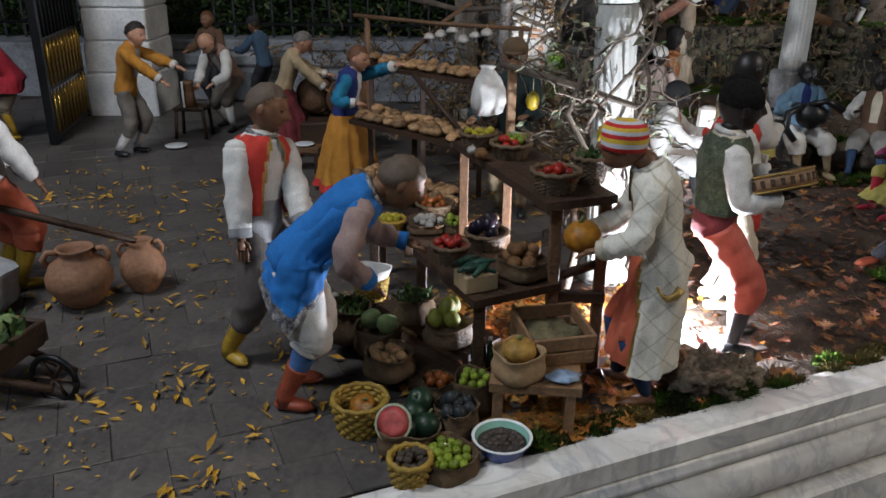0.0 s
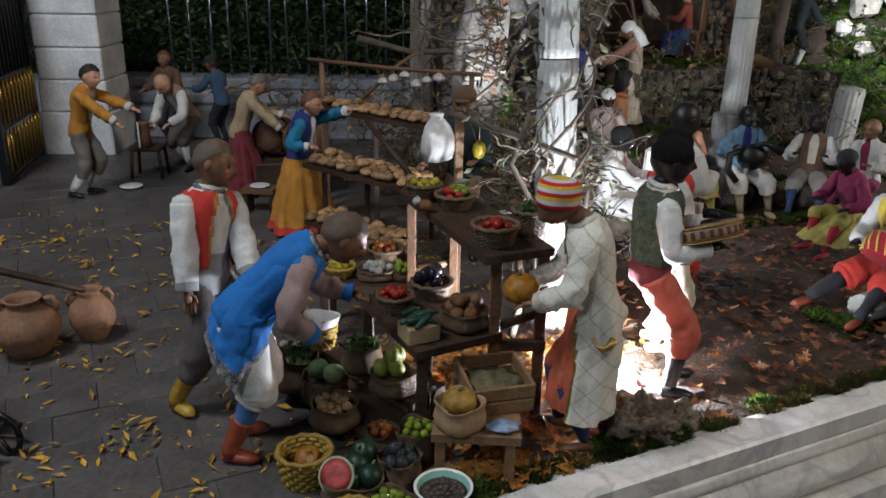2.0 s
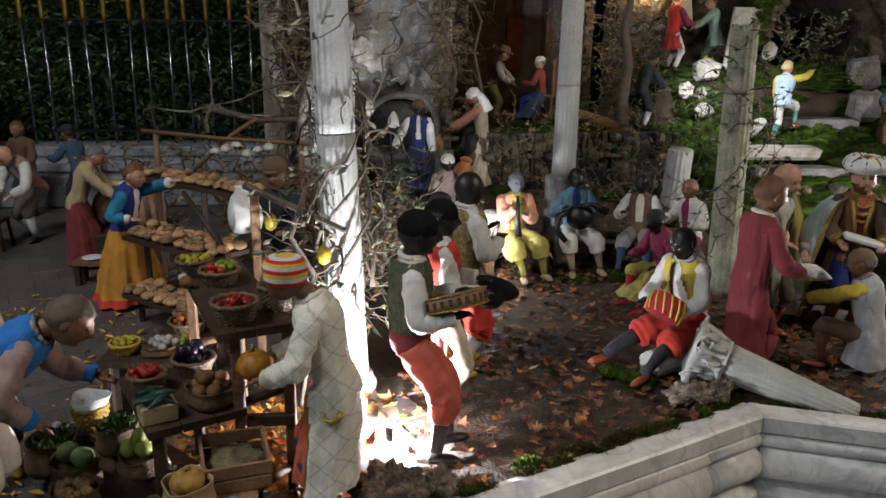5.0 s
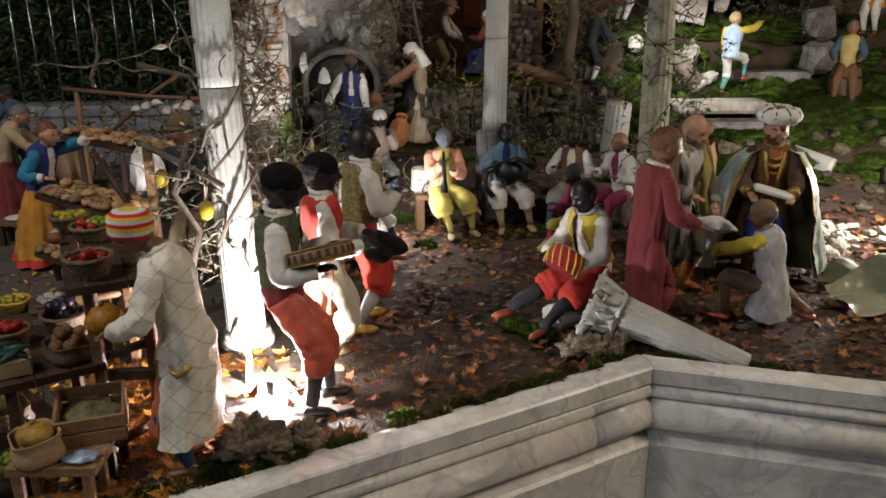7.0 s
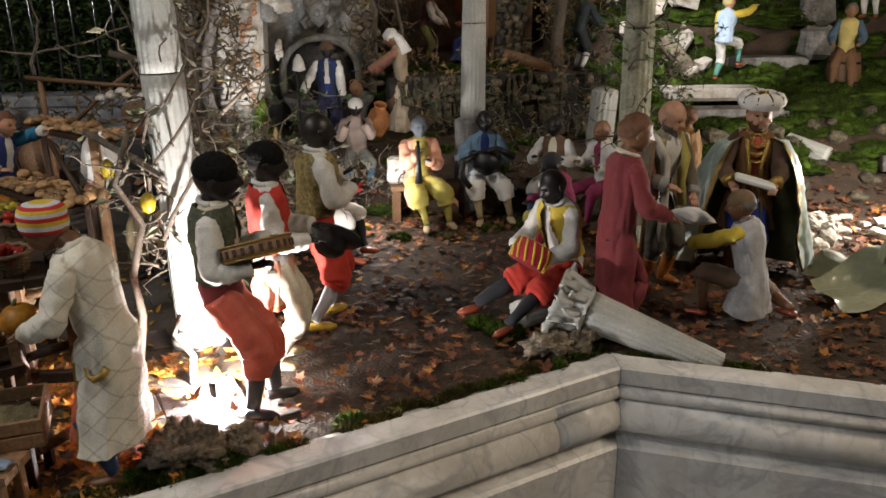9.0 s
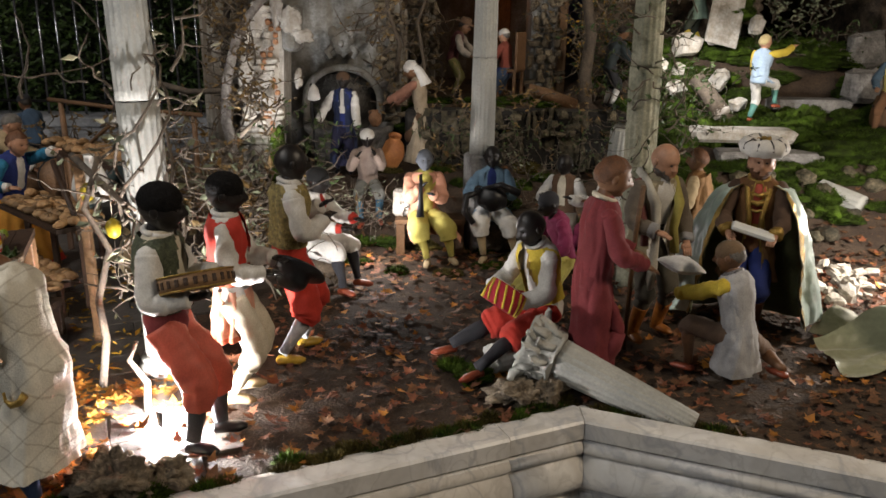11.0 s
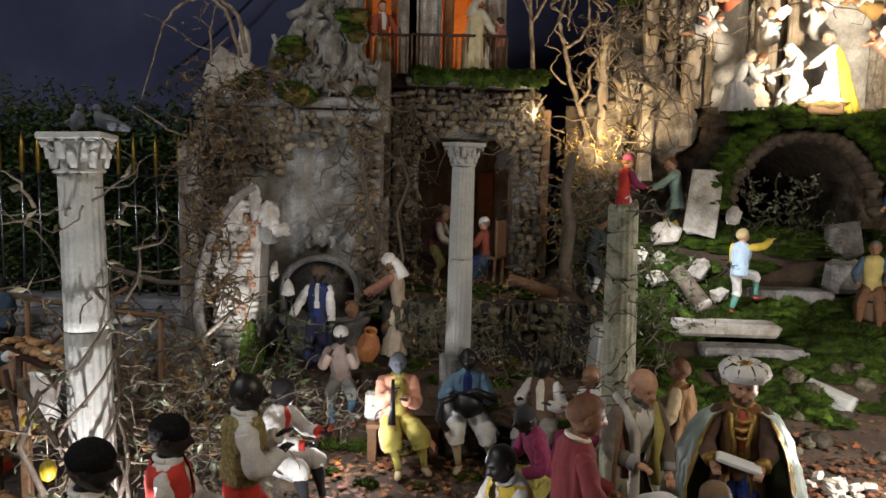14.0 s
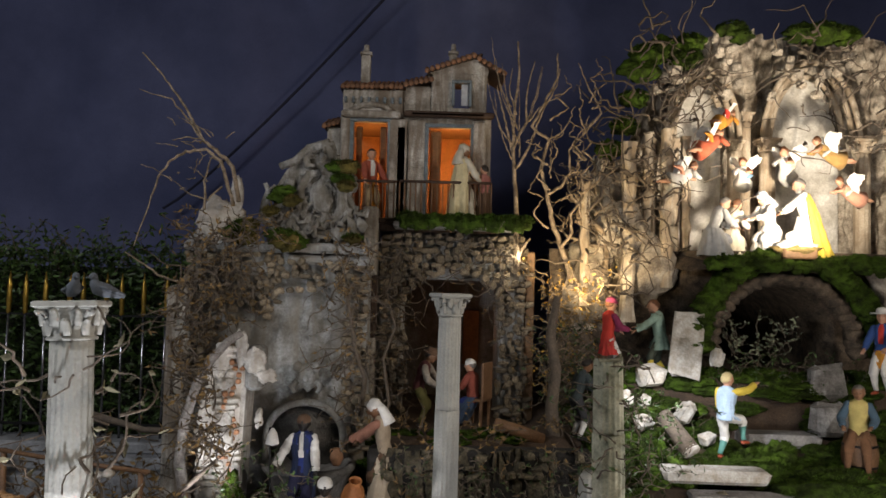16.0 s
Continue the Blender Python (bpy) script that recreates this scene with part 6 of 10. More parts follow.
figurine("clay_doll", "dark clay doll in embroidered yellow vest and red breeches", (0.576, 1.478, Z0), -70, 0.430, WHITE, WHITE, RED, YELSHOE, SKIN_D, None, None, cloth(0.42, 0.42, 0.44), WHITE,
         vest=(OCHREV, 26), collar=WHITE, girdle=RED, lean=2, elbow=-1.8, nod=8, hl=(-0.05, 0.17, 0.70), hr=(0.06, 0.16, 0.67), fl=(-0.08, 0.06, 0, -16), fr=(0.08, -0.06, 0, 10), baggy=1.3, knee=0.5, trim=GOLD)
figurine("clay_doll", "seated dark clay doll in white breeches, red sash and red slippers", (0.560, 1.880, Z0), -108, 0.385, WHITE, WHITE, WHITE, REDSHOE, SKIN_D, None, RED, DARKC, RED,
         hip=0.30, hipy=-0.05, lean=10, seated=True, fl=(-0.10, 0.24, 0), fr=(0.09, 0.22, 0), hl=(-0.06, 0.26, 0.46), hr=(0.10, 0.25, 0.44), baggy=1.3, knee=0.45, hat=("skull", cloth(0.012, 0.012, 0.012)))
figurine("clay_doll", "seated dark clay doll in peach jacket and yellow trousers", (0.815, 2.165, Z0), 190, 0.372, OLIVEC, PEACH, OLIVEC, TAN, cloth(0.10, 0.11, 0.13), None, None, OLIVEC, PEACH,
         hip=0.32, hipy=0.0, lean=3, seated=True, fl=(-0.17, 0.26, 0), fr=(0.02, 0.30, 0), hl=(-0.03, 0.18, 0.50), hr=(0.04, 0.17, 0.56), baggy=1.5, knee=0.70, coat=(PEACH, 0.17, 0.12, 0.19, None, 62), arm=1.15)
figurine("clay_doll", "seated dark clay doll in pale blue jacket with bagpipes", (1.002, 2.200, Z0), 178, 0.378, SKY, SKY, WHITE, TAN, SKIN_D, None, NAVY, TAN, SKY,
         hip=0.32, lean=2, seated=True, fl=(-0.18, 0.22, 0), fr=(0.05, 0.28, 0), hl=(-0.09, 0.16, 0.50), hr=(0.11, 0.16, 0.52), baggy=1.35, knee=0.66, coat=(SKY, 0.24, 0.12, 0.18, None, 75))
figurine("clay_doll", "seated dark clay doll in brown striped vest and white breeches", (1.210, 2.200, Z0), 150, 0.365, BROWNC, WHITE, cloth(0.30, 0.28, 0.25), BLACK, SKIN_D, None, CREAM, cloth(0.03, 0.06, 0.12), WHITE,
         hip=0.30, seated=True, lean=6, fl=(-0.13, 0.34, 0), fr=(0.09, 0.36, 0), hl=(-0.10, 0.18, 0.48), hr=(0.12, 0.18, 0.48), baggy=1.2)
figurine("clay_doll", "seated bald clay doll in pale shirt with a pink sash", (1.335, 2.120, Z0), 120, 0.365, WHITE, WHITE, MAGENTA, BROWN, SKIN_M, None, MAGENTA, None, WHITE,
         hip=0.30, seated=True, lean=8, fl=(-0.12, 0.30, 0), fr=(0.10, 0.34, 0), hl=(-0.10, 0.20, 0.46), hr=(0.12, 0.18, 0.46))
figurine("clay_doll", "seated clay doll in magenta sleeves and yellow green skirt", (1.165, 1.865, Z0), 110, 0.355, MAGENTA, MAGENTA, OLIVEC, CRIMSON, SKIN_D, None, None, CRIMSON, None,
         hip=0.26, seated=True, lean=20, fl=(-0.14, 0.36, 0), fr=(0.06, 0.30, 0), hl=(-0.14, 0.24, 0.34), hr=(0.12, 0.24, 0.36), skirt=(OLIVEC, 0.10, 0.12, 0.20), hat=("skull", DARKC))
figurine("clay_doll", "dark clay doll of a drummer on a fallen column", (1.062, 1.495, Z0), 118, 0.415, WHITE, WHITE, RED, REDSHOE, SKIN_D, None, None, DARKC, WHITE,
         vest=(YELLOW, 28), collar=WHITE,
         hip=0.265, hipy=-0.03, seated=True, lean=14, fl=(-0.10, 0.41, 0.0, -8), fr=(0.19, 0.41, 0.0, 10), hl=(-0.10, 0.22, 0.34), hr=(0.08, 0.24, 0.36), baggy=1.45, knee=0.44, nod=10, trim=GOLD)

# the eastern king and his people
MANTLE = mat("mantle_satin", (0.50, 0.62, 0.54), 0.36, 0, 0.2, 90, 16, 0.2, tint=(0.34, 0.44, 0.37), sheen=0.3, spec=0.6)
LINING = mat("mantle_lining", (0.13, 0.145, 0.065), 0.55, 0, 0.25, 120, 16, 0.2, sheen=0.2)
figurine("clay_doll", "clay doll in a long dark red buttoned robe, seen bowing slightly", (1.138, 1.388, Z0), -84, 0.430, WINE, WINE, WINE, BROWN, SKIN_M, HAIR_B, None, None, WINE,
         lean=5, elbow=-1.4, hl=(-0.06, 0.21, 0.56), hr=(0.10, 0.20, 0.55), coat=(WINE, 0.04, 0.098, 0.120, None, 2), baggy=0.55, nod=12, turn=-6, wide=0.94, trim=None, arm=0.92, crane=(0.022, 0.400), collar=CREAM)
figurine("clay_doll", "clay doll of a bald bearded man in striped shawl", (1.296, 1.628, Z0), -158, 0.425, cloth(0.36, 0.31, 0.20), cloth(0.16, 0.13, 0.10), cloth(0.10, 0.09, 0.07), mat("leather_orange", (0.42, 0.15, 0.03), 0.4, 0, 0.3, 200, 40, 0.2), SKIN_L, None, WHITE, None, GREY,
         lean=10, hl=(-0.10, 0.17, 0.50), hr=(0.08, 0.20, 0.58), elbow=-1.2, boot=0.6, nod=14, turn=10, beard=HAIR_G, coat=(cloth(0.24, 0.20, 0.13), 0.36, 0.10, 0.14, None, 30), fl=(-0.09, 0.02, 0), fr=(0.09, 0.07, 0), trim=WHITE, girdle=DARKC,
         cords=[([(0.055, -0.03, 0.83), (0.075, 0.06, 0.80), (0.070, 0.135, 0.70), (0.066, 0.150, 0.55), (0.070, 0.150, 0.40), (0.074, 0.145, 0.27)], 0.020, cloth(0.50, 0.47, 0.40)),
                ([(-0.055, -0.03, 0.83), (-0.075, 0.06, 0.80), (-0.060, 0.135, 0.70), (-0.040, 0.145, 0.58), (-0.05, 0.15, 0.46)], 0.020, cloth(0.38, 0.33, 0.09)),
                ([(0.095, 0.02, 0.80), (0.110, 0.07, 0.72), (0.105, 0.115, 0.60), (0.10, 0.12, 0.50)], 0.016, cloth(0.20, 0.07, 0.06))])
figurine("clay_doll", "clay doll in a brown shawl seen from behind", (1.500, 1.975, Z0), 60, 0.345, cloth(0.22, 0.11, 0.04), TAN, BROWNC, BROWN, SKIN_M, HAIR_B, TAN, skirt=(BROWNC, 0.02, 0.09, 0.15), nod=10, cape=(cloth(0.30, 0.17, 0.08), 0.35, 0.14))
figurine("clay_doll", "clay doll of a bearded king in turban and green mantle", (1.522, 1.655, Z0), 163, 0.415, cloth(0.20, 0.09, 0.04), cloth(0.10, 0.06, 0.04), NAVY, BROWN, SKIN_L, HAIR_B, cloth(0.50, 0.10, 0.07), None, GOLD,
         lean=7, elbow=-0.9, hl=(-0.08, 0.25, 0.57), hr=(0.12, 0.23, 0.57), hat=("turban", WHITE, BLACK), beard=HAIR_B, coat=(cloth(0.20, 0.10, 0.04), 0.30, 0.10, 0.15, None, 26), trim=GOLD, nod=-4, cape=(MANTLE, 0.01, 0.35, 0.80, GOLD, 0.0, LINING), wide=1.0, boot=0.7, collar=GOLD, big=1.16,
         cords=[([(k * 0.052, 0.050, 0.805), (k * 0.050, 0.096, 0.765), (k * 0.042, 0.112, 0.70), (k * 0.030, 0.118, 0.64), (k * 0.034, 0.116, 0.58)], 0.011, GOLD) for k in (-1, 1)]
         + [([(-0.045, 0.100, z), (0, 0.122, z - 0.012), (0.045, 0.100, z)], 0.007, GOLD) for z in (0.755, 0.715, 0.675)])
figurine("clay_doll", "clay doll of a kneeling page in grey tunic", (1.420, 1.395, Z0), 42, 0.358, cloth(0.44, 0.44, 0.45), YELLOW, cloth(0.20, 0.13, 0.09), REDSHOE, SKIN_M, HAIR_G, None, SKIN_M, YELLOW,
         hip=0.27, lean=14, seated=True, fl=(-0.09, 0.22, 0.0), fr=(0.11, -0.20, 0.05), hl=(-0.06, 0.36, 0.40), hr=(0.14, 0.33, 0.38), coat=(cloth(0.44, 0.44, 0.45), 0.07, 0.105, 0.150, None, 0), nod=4, turn=16, collar=TRIMB, hat=("skull", cloth(0.20, 0.13, 0.075)))
figurine("clay_doll", "clay doll in a heavy sage satin mantle", (1.860, 1.480, Z0), 150, 0.42, SATIN, SATIN, TAN, BROWN, SKIN_L, HAIR, TAN, hl=(-0.16, 0.20, 0.46), hr=(0.16, 0.20, 0.48), coat=(SATIN, 0.02, 0.11, 0.18, None, 14), cape=(SATIN, 0.02, 0.22))

# at the fountain, the vault and on the hill
hz = height
figurine("clay_doll", "clay doll in blue sleeveless coat leaning on a staff", (0.560, 2.475, hz(0.56, 2.475)), 175, 0.315, NAVY, WHITE, cloth(0.02, 0.02, 0.05), BLACK, SKIN_D, None, WHITE, None, WHITE,
         hl=(-0.15, 0.09, 0.42), hr=(0.27, 0.08, 0.46), coat=(cloth(0.02, 0.03, 0.075), 0.10, 0.105, 0.15, None, 24), hat=("skull", BROWNC), skirt=(cloth(0.02, 0.02, 0.05), 0.10, 0.09, 0.12))
figurine("clay_doll", "clay doll of a woman in white headcloth drawing water", (0.785, 2.640, hz(0.785, 2.64)), 82, 0.335, cloth(0.40, 0.32, 0.23), cloth(0.34, 0.16, 0.11), BROWNC, BROWN, SKIN_M, None, None, lean=14, hipy=-0.03,
         hl=(-0.06, 0.34, 0.56), hr=(0.12, 0.32, 0.50), skirt=(cloth(0.46, 0.38, 0.28), 0.01, 0.09, 0.175), hat=("veil", WHITE), nod=16)
figurine("clay_doll", "seated clay doll in white cap and blue stockings, eating", (0.640, 2.375, 0.055), 185, 0.33, cloth(0.34, 0.26, 0.22), cloth(0.34, 0.26, 0.22), cloth(0.20, 0.20, 0.18), REDSHOE, SKIN_D, None, None, cloth(0.06, 0.14, 0.20),
         hip=0.34, seated=True, lean=8, fl=(-0.10, 0.26, 0.0), fr=(0.06, 0.30, -0.02), hl=(-0.06, 0.14, 0.62), hr=(0.08, 0.14, 0.60), hat=("skull", WHITE))
figurine("clay_doll", "clay doll of a seated woman in red under the vault", (1.100, 3.090, hz(1.10, 3.09)), 60, 0.30, cloth(0.24, 0.06, 0.04), cloth(0.24, 0.06, 0.04), NAVY, BROWN, SKIN_L, HAIR_G, WHITE, hip=0.36, seated=True, lean=6, fl=(-0.10, 0.28, 0), fr=(0.08, 0.30, 0), hl=(-0.06, 0.24, 0.50), hr=(0.10, 0.22, 0.50), skirt=(cloth(0.05, 0.08, 0.14), 0.05, 0.11, 0.18), hat=("skull", WHITE))
figurine("clay_doll", "clay doll in red waistcoat and yellow breeches under the vault", (0.895, 3.10, hz(0.895, 3.10)), -100, 0.30, cloth(0.10, 0.03, 0.03), cloth(0.30, 0.26, 0.22), cloth(0.13, 0.12, 0.04), BLACK, SKIN_M, HAIR, None, lean=20, hl=(-0.08, 0.30, 0.50), hr=(0.12, 0.26, 0.52), hat=("brim", BROWNC))
figurine("clay_doll", "clay doll of a woman in red bodice and skirt", (1.590, 3.030, 0.545), -70, 0.295, RED, MAGENTA, WHITE, BLACK, SKIN_L, HAIR_B, CREAM, WHITE, None, lean=6, hl=(-0.10, 0.26, 0.56), hr=(0.12, 0.24, 0.60), skirt=(cloth(0.50, 0.05, 0.04), 0.28, 0.09, 0.14), hat=("cap", MAGENTA))
figurine("clay_doll", "clay doll in mint green coat, dark breeches and yellow stockings", (1.840, 3.200, 0.525), 80, 0.315, MINT, MINT, cloth(0.06, 0.07, 0.05), BLACK, SKIN_L, HAIR_B, WHITE, YELLOW, None, lean=12, hl=(-0.10, 0.32, 0.58), hr=(0.12, 0.30, 0.62), coat=(MINT, 0.36, 0.10, 0.16, None, 20), fl=(-0.08, 0.10, 0), fr=(0.08, -0.08, 0), knee=0.5)
figurine("clay_doll", "clay doll in a dark grey coat stooping under the trees", (1.465, 2.985, 0.32), -70, 0.31, cloth(0.05, 0.065, 0.07), cloth(0.05, 0.065, 0.07), cloth(0.05, 0.05, 0.05), BLACK, SKIN_M, HAIR, None, WHITE, None, lean=22, hl=(-0.10, 0.34, 0.56), hr=(0.12, 0.30, 0.54))
figurine("clay_doll", "brightly lit clay doll of a boy in pale blue vest", (1.945, 2.800, 0.300), -52, 0.300, cloth(0.34, 0.44, 0.55), YELLOW, WHITE, REDSHOE, SKIN_L, cloth(0.5, 0.4, 0.2), WHITE, cloth(0.10, 0.26, 0.22), None,
         lean=4, fl=(-0.06, 0.0, 0), fr=(0.10, 0.22, 0.16), hl=(-0.14, 0.14, 0.44), hr=(0.20, 0.30, 0.86), coat=(cloth(0.34, 0.44, 0.55), 0.46, 0.10, 0.12, None, 14), knee=0.6, turn=-20)
figurine("clay_doll", "clay doll in yellow vest seated on a wine barrel", (2.400, 2.790, 0.265), 150, 0.32, cloth(0.50, 0.40, 0.14), cloth(0.06, 0.10, 0.14), cloth(0.16, 0.08, 0.04), BROWN, SKIN_M, HAIR_G, None, None, None, hip=0.46, seated=True, lean=8, fl=(-0.10, 0.26, 0), fr=(0.10, 0.22, 0), hl=(-0.12, 0.20, 0.52), hr=(0.14, 0.18, 0.50))
figurine("clay_doll", "clay doll in blue coat, red waistcoat and white hat", (2.620, 3.020, 0.50), 130, 0.32, cloth(0.03, 0.07, 0.22), cloth(0.03, 0.07, 0.22), WHITE, REDSHOE, SKIN_L, HAIR, RED, WHITE, None, hl=(-0.10, 0.24, 0.54), hr=(0.14, 0.22, 0.50), hat=("brim", WHITE), skirt=(OCHRE, 0.32, 0.09, 0.13))
figurine("clay_doll", "clay doll of a woman in red at the window", (0.680, 3.285, 1.130), 205, 0.285, cloth(0.34, 0.085, 0.05), cloth(0.34, 0.085, 0.05), TAN, BLACK, SKIN_L, HAIR, WHITE, hl=(-0.16, 0.18, 0.52), hr=(0.16, 0.20, 0.50), skirt=(cloth(0.26, 0.15, 0.08), 0.02, 0.09, 0.14, OCHRE), collar=WHITE, nod=8)
figurine("clay_doll", "clay doll in long cream dress at the balcony door", (1.050, 3.230, 1.114), -60, 0.320, CREAM, CREAM, CREAM, BROWN, SKIN_M, None, None, hl=(-0.10, 0.20, 0.50), hr=(0.12, 0.20, 0.48), skirt=(CREAM, 0.01, 0.10, 0.20), hat=("veil", CREAM), cape=(cloth(0.62, 0.52, 0.30), 0.03, 0.20), nod=12)
figurine("clay_doll", "clay doll in pink and brown at the balcony rail", (1.135, 3.235, 1.114), 40, 0.24, cloth(0.40, 0.16, 0.13), cloth(0.20, 0.09, 0.05), BROWNC, BROWN, SKIN_L, HAIR, None, hl=(-0.14, 0.18, 0.5), hr=(0.14, 0.2, 0.5), skirt=(BROWNC, 0.01, 0.1, 0.16))

# the holy scene on its ledge
figurine("clay_doll", "brightly lit clay doll of a kneeling woman in white", (2.240, 3.150, 1.000), 110, 0.30, WHITE, WHITE, WHITE, TAN, SKIN_L, None, None, hip=0.42, lean=20, hipy=-0.05, hl=(-0.06, 0.28, 0.52), hr=(0.08, 0.28, 0.52), skirt=(WHITE, 0.01, 0.12, 0.26), hat=("veil", cloth(0.5, 0.55, 0.62)), nod=20)
figurine("clay_doll", "brightly lit clay doll in white robe and yellow mantle", (2.400, 3.170, 1.000), 80, 0.33, WHITE, WHITE, WHITE, TAN, SKIN_L, HAIR_G, None, lean=10, hl=(-0.08, 0.30, 0.56), hr=(0.10, 0.28, 0.56), skirt=(WHITE, 0.01, 0.11, 0.22), cape=(YELLOW, 0.01, 0.30), beard=HAIR_G, nod=16)
figurine("clay_doll", "clay doll of a shepherd kneeling in a pale grey cloak", (2.025, 3.130, 1.005), -80, 0.29, cloth(0.45, 0.44, 0.42), cloth(0.45, 0.44, 0.42), GREY, TAN, SKIN_L, HAIR_G, None, hip=0.36, lean=26, hipy=-0.04, hl=(-0.06, 0.28, 0.40), hr=(0.08, 0.28, 0.40), skirt=(cloth(0.45, 0.44, 0.42), 0.01, 0.13, 0.27))
figurine("clay_doll", "clay doll kneeling in cream beside the manger", (2.115, 3.210, 1.005), -60, 0.29, CREAM, WHITE, CREAM, TAN, SKIN_L, HAIR_B, None, hip=0.36, lean=20, hl=(-0.06, 0.28, 0.42), hr=(0.08, 0.28, 0.42), skirt=(CREAM, 0.01, 0.12, 0.22))
crib = thing("manger", "straw-filled manger spread with white linen, brightly lit", "manger", pose(2.310, 3.06, 1.0))
part("trough", Mesh().box((0, 0, 0.02), (0.13, 0.08, 0.04), 0, 0.006), WOOD_L, crib)
part("linen", Mesh().ball((0, 0, 0.048), (0.075, 0.048, 0.026), 0, 18, 10, bump=0.5, bs=40), WHITE, crib, "rumpled white linen")
part("straw", Mesh().ball((0, 0, 0.035), (0.085, 0.055, 0.02), 0, 18, 8, bump=0.6, bs=80), mat("straw", (0.42, 0.30, 0.10), 0.8, 0, 0.4, 500, 60, 0.8), crib)
solid("bundle", Mesh().ball((0, 0, 0), (0.045, 0.024, 0.022), 0, 14, 8, bump=0.3), WHITE, "white swaddled bundle lying in the manger", "bundle", pose(2.310, 3.055, 1.085))


def angel(at, yaw, H, robe, sash, pitch):
    """A hanging clay angel with curved wings and a blown robe, one mesh."""
    m = Mesh()
    m.ball((0, 0.02, 0.27), (0.055, 0.06, 0.066), 2, 12, 8)
    m.ball((0, 0.005, 0.29), (0.060, 0.060, 0.058), 3, 12, 8, bump=0.2)
    m.tube([(0, 0.01, 0.22), (0, -0.01, 0.14), (0.01, -0.05, 0.05), (0.03, -0.13, -0.04), (0.05, -0.24, -0.12)], [0.04, 0.085, 0.075, 0.105, 0.14], 18, 0)
    m.tube([(-0.10, 0.02, 0.05), (0.02, -0.10, 0.07), (0.12, -0.20, 0.12), (0.20, -0.34, 0.06)], [0.045, 0.065, 0.06, 0.02], 10, 1, flat=0.5)
    for s in (-1, 1):
        m.tube([(s * 0.07, 0.01, 0.18), (s * 0.12, 0.09, 0.13), (s * 0.07, 0.17, 0.15)], [0.034, 0.03, 0.018], 8, 2 if s < 0 else 0)
        m.sheet(8, 6, lambda u, v: (s * (0.03 + 0.20 * u), -0.06 - 0.10 * u - 0.10 * v, 0.20 + 0.14 * math.sin(u * 2.4) - (0.05 + 0.20 * (1 - u) ** 0.5) * v + 0.01 * math.sin(u * 20)), 4)
        m.tube([(s * 0.04 + 0.03, -0.22, -0.10), (s * 0.05 + 0.06, -0.34, -0.16), (s * 0.05 + 0.07, -0.40, -0.20)], [0.035, 0.026, 0.014], 8, 2)
    m.v = [tuple((Vector(p) + noise.noise_vector(Vector(p) * 14) * 0.016) * H) for p in m.v]
    return solid("angel_doll", m, [robe, sash, SKIN_L, HAIR_B, WHITE], "hanging clay angel doll with a blown robe and white wings", "doll", pose(*at, pitch, 0, yaw), "hanging angels")


angel((2.060, 3.26, 1.44), -70, 0.30, RUST, OCHRE, -20)
angel((1.935, 3.22, 1.30), -80, 0.28, WHITE, PEACH, -25)
angel((2.180, 3.24, 1.32), 150, 0.27, WHITE, SKY, -20)
angel((2.360, 3.26, 1.36), 140, 0.30, WHITE, CREAM, -15)
angel((2.520, 3.26, 1.42), 80, 0.28, cloth(0.40, 0.24, 0.08), WHITE, -20)
angel((2.600, 3.24, 1.26), 90, 0.26, PEACH, WHITE, -20)
angel((2.130, 3.30, 1.55), -60, 0.24, OCHRE, RED, -30)

# ---- market stalls ----
def plank_table(name, label, corners, z, n, leg_at, mat_top=WOOD, mat_leg=WOOD_M, th=0.012, rail=True, legw=0.016):
    """A table of planks between four corners (two long sides), on posts."""
    e = thing(name, label, "table")
    a, b, c, d = [Vector((*p, z)) for p in corners]
    for i in range(n):
        p0, p1 = a.lerp(d, i / n), b.lerp(c, i / n)
        q0, q1 = a.lerp(d, (i + 0.96) / n), b.lerp(c, (i + 0.96) / n)
        m = Mesh()
        up = Vector((0, 0, th))
        m.rings([[p0 - up, q0 - up, q0, p0], [p1 - up, q1 - up, q1, p1]], 0, True, smooth=False)
        part("plank", m, mat_top, e)
    for x, y, z0, z1 in leg_at:
        part("leg", Mesh().box((x, y, (z0 + z1) / 2), (legw, legw, z1 - z0), 0, 0.0015), mat_leg, e)
    return e


def beam(name, m0, m1, w, material, label, cat="beam", group="stall beams"):
    return solid(name, Mesh().tube([m0, Vector(m0).lerp(Vector(m1), 0.5) + Vector((0.002, 0.001, 0.003)), m1], [w, w * 1.06, w * 0.92], 7), material, label, cat, None, group)


up = plank_table("stall_table", "high dark plank shelf of the fruit stall on thin posts", ((0.173, 1.003), (0.050, 1.333), (0.147, 1.385), (0.275, 1.043)), 0.290, 4,
                 ((0.192, 1.038, 0.0, 0.278), (0.262, 1.062, 0.0, 0.278), (0.068, 1.340, 0.0, 0.278), (0.145, 1.362, 0.0, 0.278)), WOOD, WOOD_M)
part("crossbar", Mesh().box((0.227, 1.05, 0.135), (0.085, 0.012, 0.018), 0, 0.002, None), WOOD, up)
part("crossbar", Mesh().tube([(0.192, 1.045, 0.165), (0.262, 1.068, 0.180)], 0.007, 6), WOOD, up)
part("crossbar", Mesh().tube([(0.068, 1.345, 0.14), (0.145, 1.367, 0.145)], 0.007, 6), WOOD_L, up)
part("crossbar", Mesh().tube([(0.262, 1.066, 0.05), (0.21, 1.005, 0.045)], 0.008, 6), WOOD_L, up)
